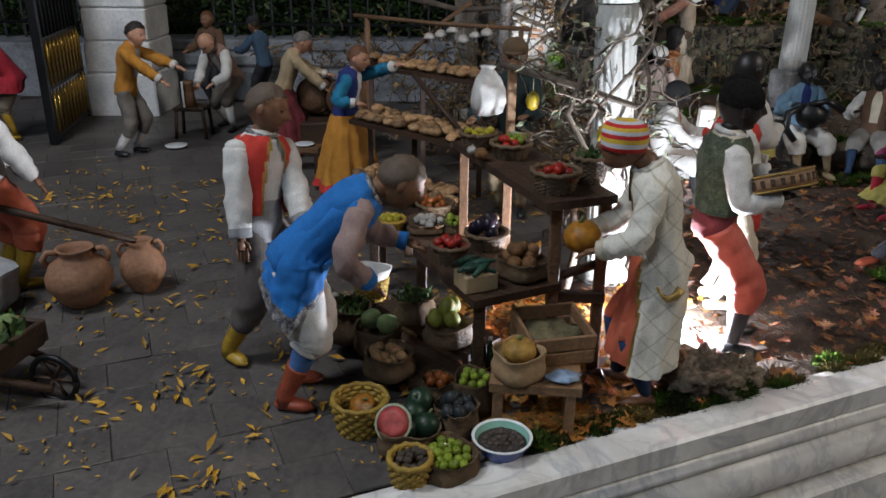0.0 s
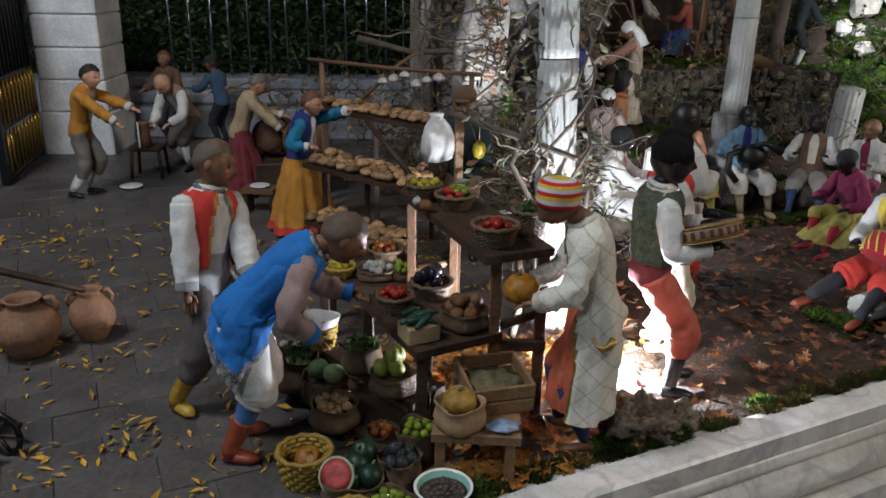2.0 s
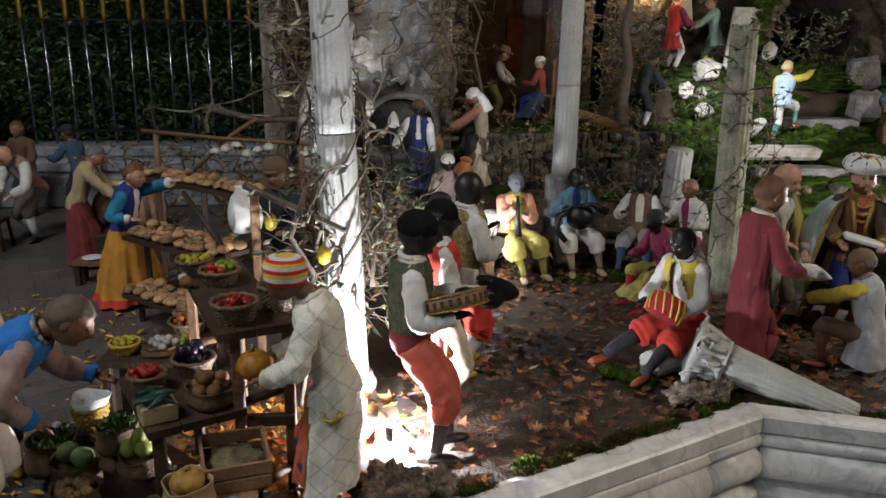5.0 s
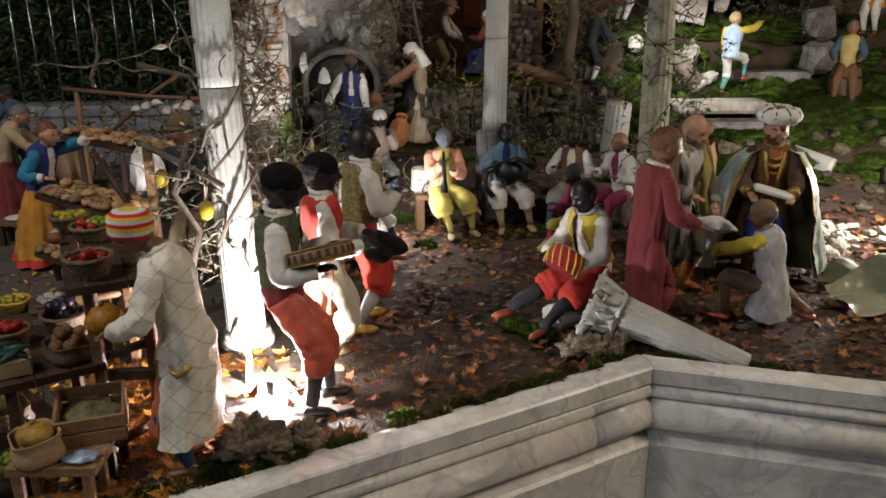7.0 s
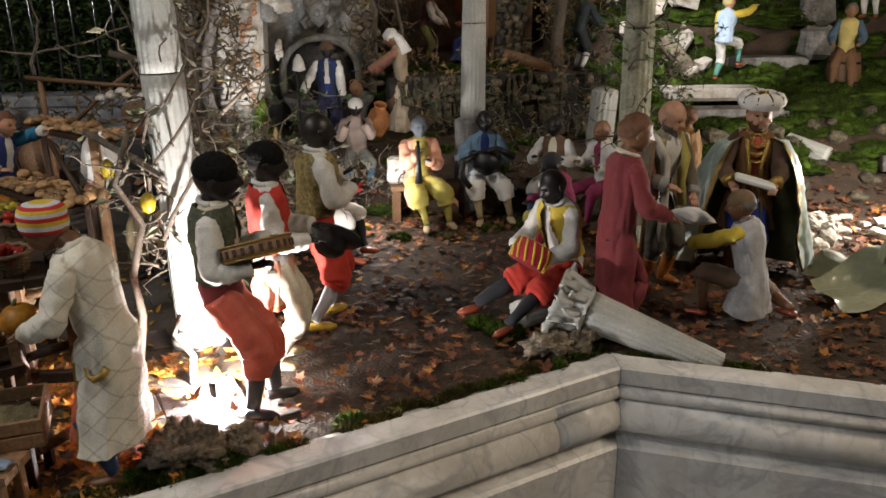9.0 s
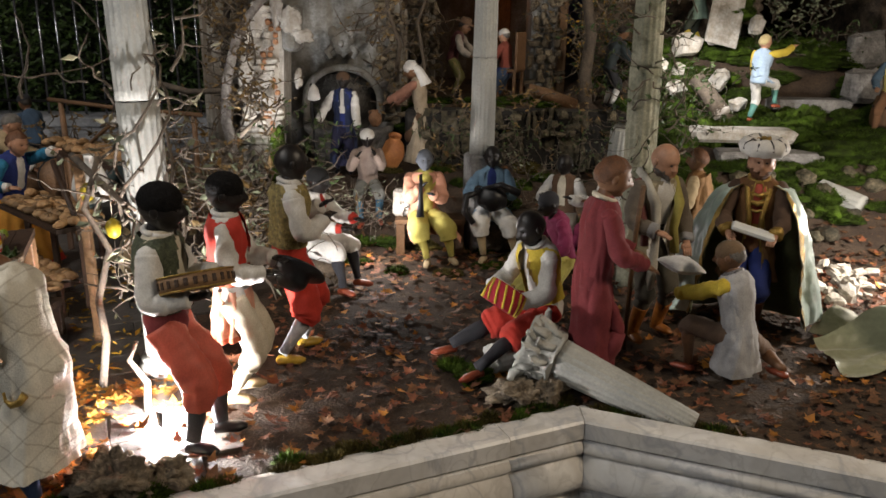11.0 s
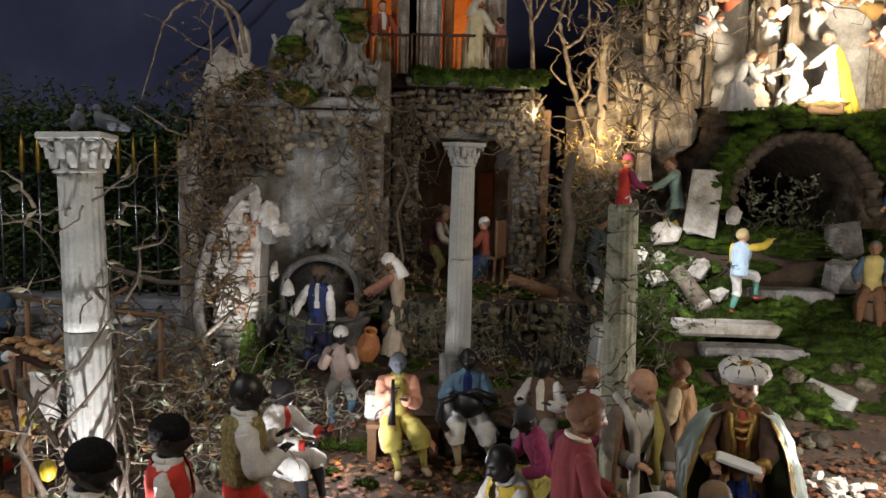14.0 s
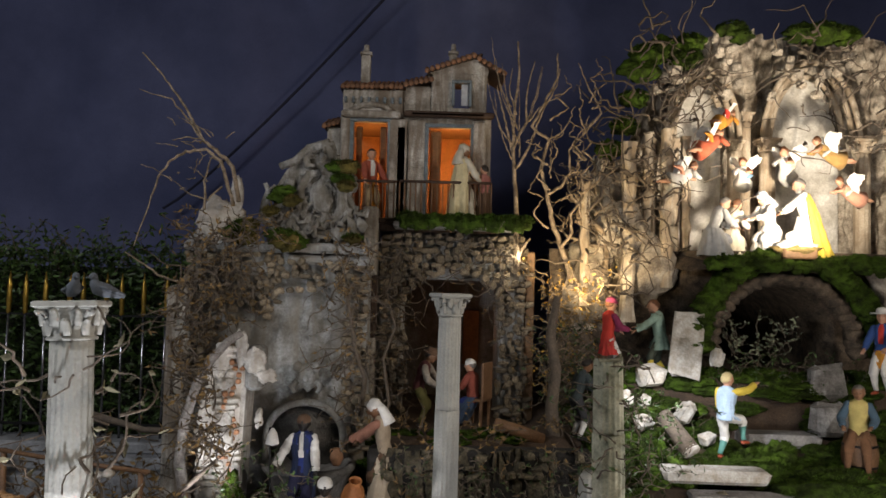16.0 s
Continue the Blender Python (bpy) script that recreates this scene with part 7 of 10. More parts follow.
low = plank_table("stall_table", "lower dark plank table of the fruit stall", ((0.080, 0.965), (-0.010, 1.150), (0.104, 1.205), (0.205, 1.030)), 0.165, 3,
                  ((0.088, 0.985, 0.0, 0.153), (0.003, 1.145, 0.0, 0.153), (0.098, 1.190, 0.0, 0.153)), WOOD, WOOD)
mid = plank_table("stall_table", "small rough plank table behind the fruit stall", ((0.085, 1.31), (-0.105, 1.33), (-0.095, 1.43), (0.095, 1.42)), 0.115, 2, ((-0.09, 1.34, 0, 0.103), (0.075, 1.32, 0, 0.103), (-0.085, 1.42, 0, 0.103), (0.08, 1.41, 0, 0.103)), WOOD, WOOD)
mid2 = plank_table("stall_table", "small rough plank table before the bread stall", ((0.075, 1.50), (-0.05, 1.51), (-0.045, 1.585), (0.08, 1.58)), 0.085, 2, ((-0.04, 1.515, 0, 0.073), (0.065, 1.51, 0, 0.073), (-0.04, 1.575, 0, 0.073), (0.07, 1.57, 0, 0.073)), WOOD, WOOD)
stage = plank_table("low_stand", "low plank stand under the sacks of fruit", ((0.045, 0.925), (-0.130, 1.135), (-0.065, 1.185), (0.110, 0.985)), 0.030, 3, ((0.045, 0.945, 0, 0.018), (-0.11, 1.13, 0, 0.018), (0.09, 0.985, 0, 0.018), (-0.07, 1.165, 0, 0.018)), WOOD, WOOD)
step2 = plank_table("low_stand", "raised plank stand under the rear sacks of fruit", ((0.075, 1.005), (-0.070, 1.165), (-0.020, 1.215), (0.125, 1.06)), 0.062, 2, ((0.075, 1.025, 0, 0.05), (-0.05, 1.165, 0, 0.05), (0.11, 1.06, 0, 0.05)), WOOD, WOOD)
bench = plank_table("stool", "small pale wooden bench beside the fruit sacks", ((0.218, 0.888), (0.100, 0.898), (0.106, 0.955), (0.224, 0.952)), 0.080, 2, ((0.205, 0.897, 0, 0.068), (0.112, 0.905, 0, 0.068), (0.207, 0.945, 0, 0.068), (0.116, 0.948, 0, 0.068)), WOOD_L, WOOD_L, legw=0.013)
post = thing("stall_post", "pale upright post of the stall with a long dark pole", "post", pose(0.160, 1.550, 0))
part("upright", Mesh().box((0, 0, 0.195), (0.017, 0.017, 0.39), 0, 0.002), WOOD_L, post)
part("pole", Mesh().tube([(-0.02, 0.02, 0.385), (0.08, -0.12, 0.376), (0.185, -0.255, 0.360)], [0.007, 0.0065, 0.005], 7), VINE, post)
lem = fruit("lemon", 0.62, 0.45, 0.03)
for x, y, z in ((0.196, 1.495, 0.330), (0.305, 1.34, 0.305)):
    solid("lemon", Mesh().lathe([(0.002, -0.019), (0.010, -0.014), (0.0135, 0.0), (0.011, 0.010), (0.003, 0.017)], 12), lem, "yellow lemon hung on a thread from the pole", "lemon", pose(x, y, z), "hanging lemons")
    solid("string", Mesh().tube([(x, y, z + 0.015), (x, y, 0.372)], 0.0008, 4), CREAM, "thin pale thread tied to the pole", "string", None, "hanging strings")

# bread stall in three steps
bs = thing("bread_stall", "stepped bread stall of dark planks with a pole frame", "stall")
TOPS = (((-0.19, 2.175), (0.125, 1.90), 0.300, 0.085), ((-0.165, 1.925), (0.080, 1.705), 0.205, 0.115), ((-0.165, 1.835), (0.040, 1.655), 0.085, 0.085))
for (a, b, z, w) in TOPS:
    d = (Vector(b) - Vector(a)).normalized()
    o = Vector((-d.y, d.x))
    for i in range(2):
        p0, p1 = Vector(a) + o * w * (i - 1) * 0.5, Vector(b) + o * w * (i - 1) * 0.5
        q0, q1 = p0 + o * w * 0.48, p1 + o * w * 0.48
        m = Mesh().rings([[(*p0, z - 0.01), (*q0, z - 0.01), (*q0, z), (*p0, z)], [(*p1, z - 0.01), (*q1, z - 0.01), (*q1, z), (*p1, z)]], 0, True, smooth=False)
        part("plank", m, WOOD, bs)
    for t in (0.04, 0.5, 0.96):
        p = Vector(a).lerp(Vector(b), t)
        part("leg", Mesh().box((p.x, p.y, (z - 0.01) / 2), (0.013, 0.013, z - 0.01), 0, 0.0015), WOOD, bs)
part("pole", Mesh().tube([(-0.19, 2.24, 0), (-0.192, 2.24, 0.415)], 0.008, 7), WOOD_M, bs)
part("pole", Mesh().tube([(0.215, 2.10, 0), (0.217, 2.10, 0.40)], 0.007, 7), WOOD_M, bs)
part("pole", Mesh().tube([(-0.23, 2.25, 0.412), (0.0, 2.17, 0.400), (0.24, 2.09, 0.396)], 0.006, 7), WOOD_M, bs)
part("pole", Mesh().tube([(-0.09, 2.16, 0.305), (0.02, 2.20, 0.405), (0.09, 2.22, 0.45)], 0.0055, 7), WOOD_M, bs)
part("pole", Mesh().tube([(-0.045, 1.86, 0.315), (0.07, 1.70, 0.215)], 0.006, 7), WOOD, bs)
LOAVES = []
for k in range(5):
    rg = random.Random(300 + k)
    rx, ry, rz = (0.021, 0.016, 0.010) if k < 2 else ((0.017, 0.016, 0.0105) if k < 4 else (0.024, 0.011, 0.009))
    m = Mesh().ball((0, 0, rz), (rx, ry, rz), 0, 12, 7, bump=0.25, bs=22 + k)
    for q in range(3):
        m.tube([(-0.006 + q * 0.006, -ry * 0.5, rz * 1.80), (-0.004 + q * 0.006, 0, rz * 2.0), (-0.002 + q * 0.006, ry * 0.5, rz * 1.80)], 0.0012, 5)
    LOAVES.append(m.data("loaf", [BREAD]))
rg = random.Random(31)
for (a, b, z, w), rows, n in zip(TOPS, (2, 4, 3), (12, 9, 7)):
    d = (Vector(b) - Vector(a)).normalized()
    o = Vector((-d.y, d.x))
    for r in range(rows):
        for i in range(n):
            p = Vector(a).lerp(Vector(b), (i + 0.5 + rg.uniform(-0.25, 0.25)) / n) + o * w * ((r + 0.5) / rows - 0.5) * 0.9
            k = rg.randrange(5)
            solid("loaf", LOAVES[k], None, "golden brown crusty loaf on the bread stall", "bread", pose(p.x, p.y, z + (0.010 if rg.random() < 0.15 else 0), rg.uniform(-6, 6), rg.uniform(-6, 6), rg.uniform(0, 360)), "loaves of bread")
ring = Mesh()
ring.tube([(0.016 * math.cos(2 * math.pi * k / 16), 0.016 * math.sin(2 * math.pi * k / 16), 0.006) for k in range(17)], 0.006, 7)
ring = ring.data("bread_ring", [BREAD])
for x, y in ((0.015, 1.645), (-0.02, 1.640), (0.04, 1.62)):
    solid("bread_ring", ring, None, "golden ring loaf with a hole", "bread", pose(x, y, 0.086), "ring loaves")
msh = Mesh().lathe([(0.001, 0.012), (0.006, 0.0125), (0.015, 0.005), (0.017, -0.001), (0.006, -0.003), (0.005, -0.014), (0.001, -0.015)], 12).data("cheese", [PLASTER_W])
for i in range(6):
    x, y = -0.02 + 0.030 * i, 2.18 - 0.012 * i
    z = 0.362 + 0.010 * (i % 3)
    solid("hanging_cheese", msh, None, "pale round cheese hung under the pole", "cheese", pose(x, y, z, 20 * (i % 2), 0, 0), "hanging cheeses")
    solid("string", Mesh().tube([(x, y, z + 0.01), (x, y, 0.402)], 0.0008, 4), CREAM, "thin pale thread under the pole", "string", None, "hanging strings")
bag = Mesh().lathe([(0.004, -0.055), (0.030, -0.050), (0.038, -0.025), (0.034, 0.0), (0.024, 0.025), (0.012, 0.042), (0.016, 0.050)], 20, wave=lambda i, a: 0.16 * math.sin(a * 3 + i * 0.6) + 0.08 * math.sin(a * 7 - i))
solid("cloth_bag", bag, WHITE, "white cloth bag held up over the bread", "bag", pose(0.118, 1.685, 0.315))
brl = thing("barrel", "old brown wooden barrel lying behind the bread stall", "barrel", pose(-0.265, 2.33, 0.17, 70, 0, 30))
part("body", Mesh().lathe([(0.045, -0.07), (0.058, -0.03), (0.062, 0), (0.058, 0.03), (0.045, 0.07)], 20), WOOD_M, brl)
part("hoop", Mesh().lathe([(0.060, -0.032), (0.062, -0.024)], 20), IRON, brl)
part("hoop", Mesh().lathe([(0.062, 0.024), (0.060, 0.032)], 20), IRON, brl)
copy_thing(brl, pose(-0.36, 2.42, 0.16, 75, 0, -20))
solid("crate", Mesh().box((0, 0, 0.05), (0.22, 0.16, 0.10), 0, 0.004), WOOD, "dark wooden crate under the barrels", "crate", pose(-0.31, 2.38, 0.004, 0, 0, 12))


# ---- sacks, baskets and what is in them ----
def sack(x, y, z, r, h, label, square=False, material=BURLAP):
    """A slumped cloth sack with a rolled, uneven mouth."""
    m = Mesh()
    sd = x * 31 + y * 17
    prof = [(r * 0.70, 0), (r * 0.92, h * 0.03), (r * 1.05, h * 0.16), (r * 1.09, h * 0.36), (r * 1.02, h * 0.60), (r * 0.96, h * 0.78), (r * 1.00, h * 0.90), (r * 1.03, h * 1.02), (r * 1.04, h * 1.06), (r * 1.01, h * 1.07),
            (r * 0.97, h * 1.02), (r * 0.92, h * 0.92), (r * 0.86, h * 0.72), (r * 0.4, h * 0.66), (0.001, h * 0.66)]

    def slump(i, a):
        k = 0.09 * nz(math.cos(a) * 1.3, math.sin(a) * 1.3, sd + i * 0.16) + 0.05 * nz(math.cos(a) * 3.6, math.sin(a) * 3.6, sd + i * 0.3)
        return k + (0.17 if square else 0.12) * abs(math.sin(2 * a)) ** 1.5 + (0.020 * math.sin(11 * a + i * 0.6) if 2 < i < 10 else 0)

    m.lathe(prof, 32, wave=slump)
    m.v = [(px, py, pz * (1 + 0.16 * nz(px / r * 0.9, py / r * 0.9, sd + 5)) if pz > h * 0.5 else pz) for px, py, pz in m.v]
    return solid("sack", m, material, label, "sack", pose(x, y, z, 0, 0, (x * 900) % 90), "open sacks of the market")


def wicker(x, y, z, r, h, material, label, handle=False):
    e = thing("basket", label, "basket", pose(x, y, z), "wicker baskets")
    n = 14
    rows, amp = (7, 0.0022) if material is WICKER else (11, 0.0010)
    for k in range(rows):
        zz = h * (k + 0.5) / rows
        rr = r * (0.80 + 0.22 * k / (rows - 1))
        pts = [((rr + (amp if (j + k) % 2 else -amp)) * math.cos(2 * math.pi * j / (2 * n)), (rr + (amp if (j + k) % 2 else -amp)) * math.sin(2 * math.pi * j / (2 * n)), zz) for j in range(2 * n + 1)]
        part("weave", Mesh().tube(pts, h * 0.6 / rows, 5), material, e)
    st = Mesh()
    for j in range(n):
        a = 2 * math.pi * j / n
        st.tube([(r * 0.80 * math.cos(a), r * 0.80 * math.sin(a), 0), (r * 1.04 * math.cos(a), r * 1.04 * math.sin(a), h * 1.05)], 0.0016, 5)
    part("basket_frame", st, material, e)
    pts = [(r * 1.05 * math.cos(2 * math.pi * j / 24), r * 1.05 * math.sin(2 * math.pi * j / 24), h * 1.02 + 0.0015 * math.sin(j * 3)) for j in range(25)]
    part("rim", Mesh().tube(pts, 0.0038, 6), material, e)
    part("bottom", Mesh().lathe([(0.001, 0.001), (r * 0.82, 0.001), (r * 0.82, 0.004), (0.001, 0.004)], 18), material, e)
    return e


def pile(name, me, label, cat, x, y, z, r, n, size, seed, up=0.5, flat=False):
    rg = random.Random(seed)
    placed = []
    for i in range(n):
        for _ in range(60):
            a, q = rg.uniform(0, 6.283), r * math.sqrt(rg.random()) * 0.92
            px, py = x + q * math.cos(a), y + q * math.sin(a)
            lift = sum(1 for c in placed if (c[0] - px) ** 2 + (c[1] - py) ** 2 < (size * 1.25) ** 2)
            near = min([9] + [math.hypot(c[0] - px, c[1] - py) for c in placed])
            if near > size * 1.55 or _ > 45:
                break
        pz = z + (0 if near > size * 1.55 else size * 0.9) + size * up * (1 - (q / r) ** 2)
        placed.append((px, py, pz))
        solid(name, me, None, label, cat, pose(px, py, pz, rg.uniform(-30, 30) if not flat else 0, rg.uniform(-30, 30) if not flat else 0, rg.uniform(0, 360)), name + " pile")


def ball_fruit(name, r, material, squash=1.0, stem=None, ribs=0, long=1.0):
    m = Mesh()
    m.lathe([(0.001, -r * 0.98 * squash), (r * 0.5, -r * 0.86 * squash), (r * 0.92, -r * 0.4 * squash), (r, 0), (r * 0.92, r * 0.42 * squash * long), (r * 0.55, r * 0.84 * squash * long), (r * 0.12, r * 0.93 * squash * long), (0.001, r * 0.86 * squash * long)], 20 if ribs else 12, wave=(lambda i, a: -0.07 * (1 - abs(math.sin(a * ribs / 2)))) if ribs else None)
    mats = [material]
    if stem:
        m.tube([(0, 0, r * 0.85 * squash), (r * 0.06, 0, r * 1.10 * squash), (r * 0.18, 0, r * 1.25 * squash)], [r * 0.16, r * 0.10, r * 0.09], 6, 1)
        mats.append(stem)
    return m.data(name, mats)


STEM = mat("stem_green", (0.14, 0.17, 0.06), 0.7, 0, 0.3)
potato = ball_fruit("potato", 0.0075, fruit("potato", 0.46, 0.27, 0.12, 0.6), 0.8)
lime = ball_fruit("lime", 0.0060, fruit("lime", 0.30, 0.40, 0.03), 1.05)
tomato = ball_fruit("tomato", 0.0075, fruit("tomato", 0.50, 0.035, 0.02, 0.25), 0.9)
plum = ball_fruit("aubergine", 0.0105, fruit("aubergine", 0.016, 0.010, 0.028, 0.2), 1.0, STEM, 0, 1.3)
kiwi = ball_fruit("quince", 0.011, fruit("quince", 0.25, 0.12, 0.04, 0.6), 0.95)
pear = ball_fruit("pear", 0.0120, fruit("pear", 0.36, 0.38, 0.05, 0.4), 1.0, STEM, 0, 1.45)
avoc = ball_fruit("fig", 0.0095, fruit("fig", 0.03, 0.035, 0.04, 0.4), 1.0, STEM, 0, 1.3)
melon = ball_fruit("watermelon", 0.0175, fruit("watermelon", 0.016, 0.045, 0.022, 0.3), 0.95, STEM)
cabb = ball_fruit("cabbage", 0.0175, fruit("cabbage", 0.22, 0.30, 0.11, 0.6), 0.9, None, 6)
olive = ball_fruit("walnut", 0.0055, fruit("walnut", 0.10, 0.075, 0.055, 0.6), 0.95)
snailm = ball_fruit("snail", 0.0042, fruit("snail", 0.12, 0.09, 0.075, 0.5), 0.8)
pepper = ball_fruit("pepper", 0.0072, fruit("pepper", 0.44, 0.12, 0.02, 0.3), 1.1, STEM, 4)
lemonm = ball_fruit("citron", 0.0062, fruit("citron", 0.60, 0.50, 0.03, 0.35), 1.1)
garlicm = ball_fruit("garlic", 0.0085, fruit("garlic", 0.62, 0.58, 0.54, 0.6), 0.85, CREAM, 5)
pump = ball_fruit("pumpkin", 0.019, fruit("pumpkin", 0.56, 0.22, 0.02, 0.4), 0.82, STEM, 10)
bigp = ball_fruit("pumpkin", 0.026, fruit("pumpkin_bright", 0.60, 0.25, 0.02, 0.4), 0.86, STEM, 10)
pumpy = ball_fruit("pumpkin", 0.0235, fruit("pumpkin_pale", 0.52, 0.30, 0.06, 0.5), 0.72, STEM, 12)

sack(-0.037, 1.003, 0.030, 0.031, 0.036, "burlap sack filled with small potatoes")
pile("potato", potato, "small tan potato in a burlap sack", "potato", -0.037, 1.003, 0.060, 0.025, 18, 0.0075, 1)
sack(-0.058, 1.062, 0.030, 0.031, 0.044, "burlap sack holding two green cabbages")
pile("cabbage", cabb, "round pale green cabbage in a sack", "cabbage", -0.058, 1.062, 0.080, 0.017, 2, 0.0175, 2)
sack(-0.108, 1.112, 0.030, 0.033, 0.052, "burlap sack of dark green herbs")
sack(0.046, 1.045, 0.062, 0.031, 0.030, "dark sack filled with large green pears", material=WICKER_B)
pile("pear", pear, "large yellow green pear in a sack", "pear", 0.046, 1.045, 0.096, 0.023, 6, 0.014, 3)
sack(-0.006, 1.108, 0.062, 0.028, 0.042, "brown sack of leafy herbs and radishes")
sack(0.034, 0.950, 0.030, 0.021, 0.024, "small sack of red and orange peppers")
pile("pepper", pepper, "small orange red pepper in a sack", "pepper", 0.034, 0.950, 0.054, 0.016, 6, 0.008, 4)
sack(0.080, 0.950, 0.004, 0.025, 0.052, "burlap sack of bright green limes", True)
pile("lime", lime, "bright green lime in a sack", "lime", 0.080, 0.950, 0.057, 0.022, 9, 0.0068, 5)
sack(0.058, 0.893, 0.004, 0.026, 0.046, "burlap sack of dark figs")
pile("fig", avoc, "dark green fig in a sack", "fig", 0.058, 0.893, 0.048, 0.021, 8, 0.0095, 6)
sack(0.000, 0.868, 0.004, 0.037, 0.036, "wide burlap sack of dark watermelons", True)
pile("watermelon", melon, "small dark green watermelon in a sack", "watermelon", 0.008, 0.878, 0.036, 0.024, 4, 0.017, 7)
ml = thing("watermelon_half", "cut watermelon half with red flesh and pale rind", "watermelon", pose(-0.020, 0.848, 0.052, 55, 0, -20))
part("rind", Mesh().lathe([(0.001, -0.020), (0.014, -0.016), (0.022, -0.006), (0.0245, 0.0), (0.0215, 0.0006)], 24), MATS["skin_watermelon"], ml)
part("white_rim", Mesh().lathe([(0.0245, 0.0), (0.0225, 0.0012), (0.019, 0.001)], 24, cap=False), fruit("melon_rind", 0.55, 0.58, 0.40, 0.5), ml)
part("flesh", Mesh().lathe([(0.0215, 0.0012), (0.012, 0.0022), (0.001, 0.0024)], 24), fruit("melon_flesh", 0.52, 0.09, 0.08, 0.4), ml, "wet red flesh")
sack(0.048, 0.816, 0.004, 0.033, 0.030, "wide burlap sack full of limes")
pile("lime", lime, "bright green lime in a sack", "lime", 0.048, 0.816, 0.029, 0.029, 26, 0.0060, 8)
yb = wicker(-0.068, 0.905, 0.004, 0.034, 0.046, WICKER, "bright yellow woven basket with a pumpkin")
solid("pumpkin", pump, None, "small orange pumpkin in the yellow basket", "pumpkin", pose(-0.064, 0.908, 0.036, 20, 10, 0), "pumpkins")
pile("potato", potato, "small tan potato in the basket", "potato", -0.052, 0.888, 0.040, 0.016, 3, 0.0085, 41)
fb = wicker(0.004, 0.795, 0.004, 0.024, 0.036, WICKER, "small yellow wicker basket tied round with cord")
pile("walnut", olive, "small brown walnut in a basket", "walnut", 0.004, 0.795, 0.034, 0.022, 16, 0.0055, 9)
bowl = thing("enamel_bowl", "white enamel bowl with blue rim and green inside", "bowl", pose(0.116, 0.852, 0.004) @ Matrix.Scale(0.78, 4))
part("outside", Mesh().lathe([(0.026, 0), (0.028, 0.002), (0.040, 0.020), (0.047, 0.034), (0.0485, 0.036)], 32, cap="low"), ENAMEL_B, bowl)
part("rim", Mesh().lathe([(0.0485, 0.036), (0.0495, 0.038), (0.047, 0.0395), (0.044, 0.037)], 32, cap=False), ENAMEL, bowl)
part("inside", Mesh().lathe([(0.044, 0.037), (0.040, 0.026), (0.034, 0.016), (0.001, 0.014)], 32, cap=False), ENAMEL_G, bowl, "pale green enamel inside")
part("contents", Mesh().lathe([(0.041, 0.026), (0.028, 0.030), (0.012, 0.028), (0.001, 0.030)], 32, cap=False, wave=lambda i, a: 0.03 * math.sin(5 * a + i)), mat("snail_mix", (0.11, 0.085, 0.075), 0.6, 0, 0.7, 420, 170, 1.0), bowl, "dark heap of snails")
pile("snail", snailm, "small dark snail in the bowl", "snail", 0.116, 0.852, 0.026, 0.027, 26, 0.0042, 10, 0.3)
# on the tables
wicker(0.047, 1.103, 0.165, 0.026, 0.026, WICKER_B, "small woven basket of red tomatoes")
pile("tomato", tomato, "shiny red tomato in a basket", "tomato", 0.047, 1.103, 0.188, 0.021, 13, 0.0088, 11)
wicker(0.103, 1.163, 0.165, 0.031, 0.024, WICKER_B, "woven basket of dark aubergines")
pile("aubergine", plum, "shiny black aubergine in a basket", "aubergine", 0.103, 1.163, 0.190, 0.024, 8, 0.0125, 12)
gb2 = thing("paper_box", "folded cardboard box of dark green vegetables", "box", pose(0.083, 1.010, 0.165, 0, 0, 25))
part("body", Mesh().box((0, 0, 0.013), (0.050, 0.040, 0.026), 0, 0.002), mat("cardboard", (0.42, 0.31, 0.17), 0.85, 0, 0.2, 200, 30, 0.15), gb2)
rg = random.Random(77)
for i in range(9):
    m = Mesh().tube([(-0.020, 0, 0.003), (0, 0.001, 0.0045), (0.020, 0, 0.003)], [0.003, 0.0055, 0.002], 7)
    solid("courgette", m, fruit("courgette", 0.025, 0.09, 0.06, 0.35), "dark green courgette in a box", "courgette", pose(0.083 + rg.uniform(-0.012, 0.012), 1.010 + rg.uniform(-0.014, 0.014), 0.190 + rg.uniform(0, 0.010), 0, rg.uniform(-14, 14), 25 + rg.uniform(-50, 50)), "courgettes")
sack(0.150, 1.052, 0.165, 0.031, 0.026, "wide burlap sack of brown quinces", True)
pile("quince", kiwi, "round brown quince in a sack", "quince", 0.150, 1.052, 0.190, 0.024, 9, 0.011, 13)
wicker(0.090, 1.285, 0.290, 0.028, 0.026, WICKER_B, "small basket of yellow citrons")
pile("citron", lemonm, "small yellow citron in a basket", "citron", 0.090, 1.285, 0.314, 0.022, 12, 0.0062, 14)
wicker(0.140, 1.235, 0.290, 0.030, 0.022, WICKER_B, "flat basket of mixed red and green fruit")
pile("lime", lime, "bright green lime in a sack", "lime", 0.146, 1.262, 0.312, 0.018, 8, 0.0068, 15)
pile("tomato", tomato, "shiny red tomato in a basket", "tomato", 0.138, 1.222, 0.312, 0.014, 5, 0.0088, 16)
wicker(0.190, 1.060, 0.290, 0.031, 0.028, WICKER_B, "round brown basket of red apples on the shelf")
pile("tomato", tomato, "small red apple in a basket", "apple", 0.190, 1.060, 0.312, 0.028, 11, 0.0088, 17)
wicker(0.244, 1.105, 0.290, 0.024, 0.036, WICKER_B, "tall brown basket with green sprigs")
solid("garlic", garlicm, None, "white garlic bulb on the shelf edge", "garlic", pose(0.079, 1.245, 0.2975), "garlic bulbs")
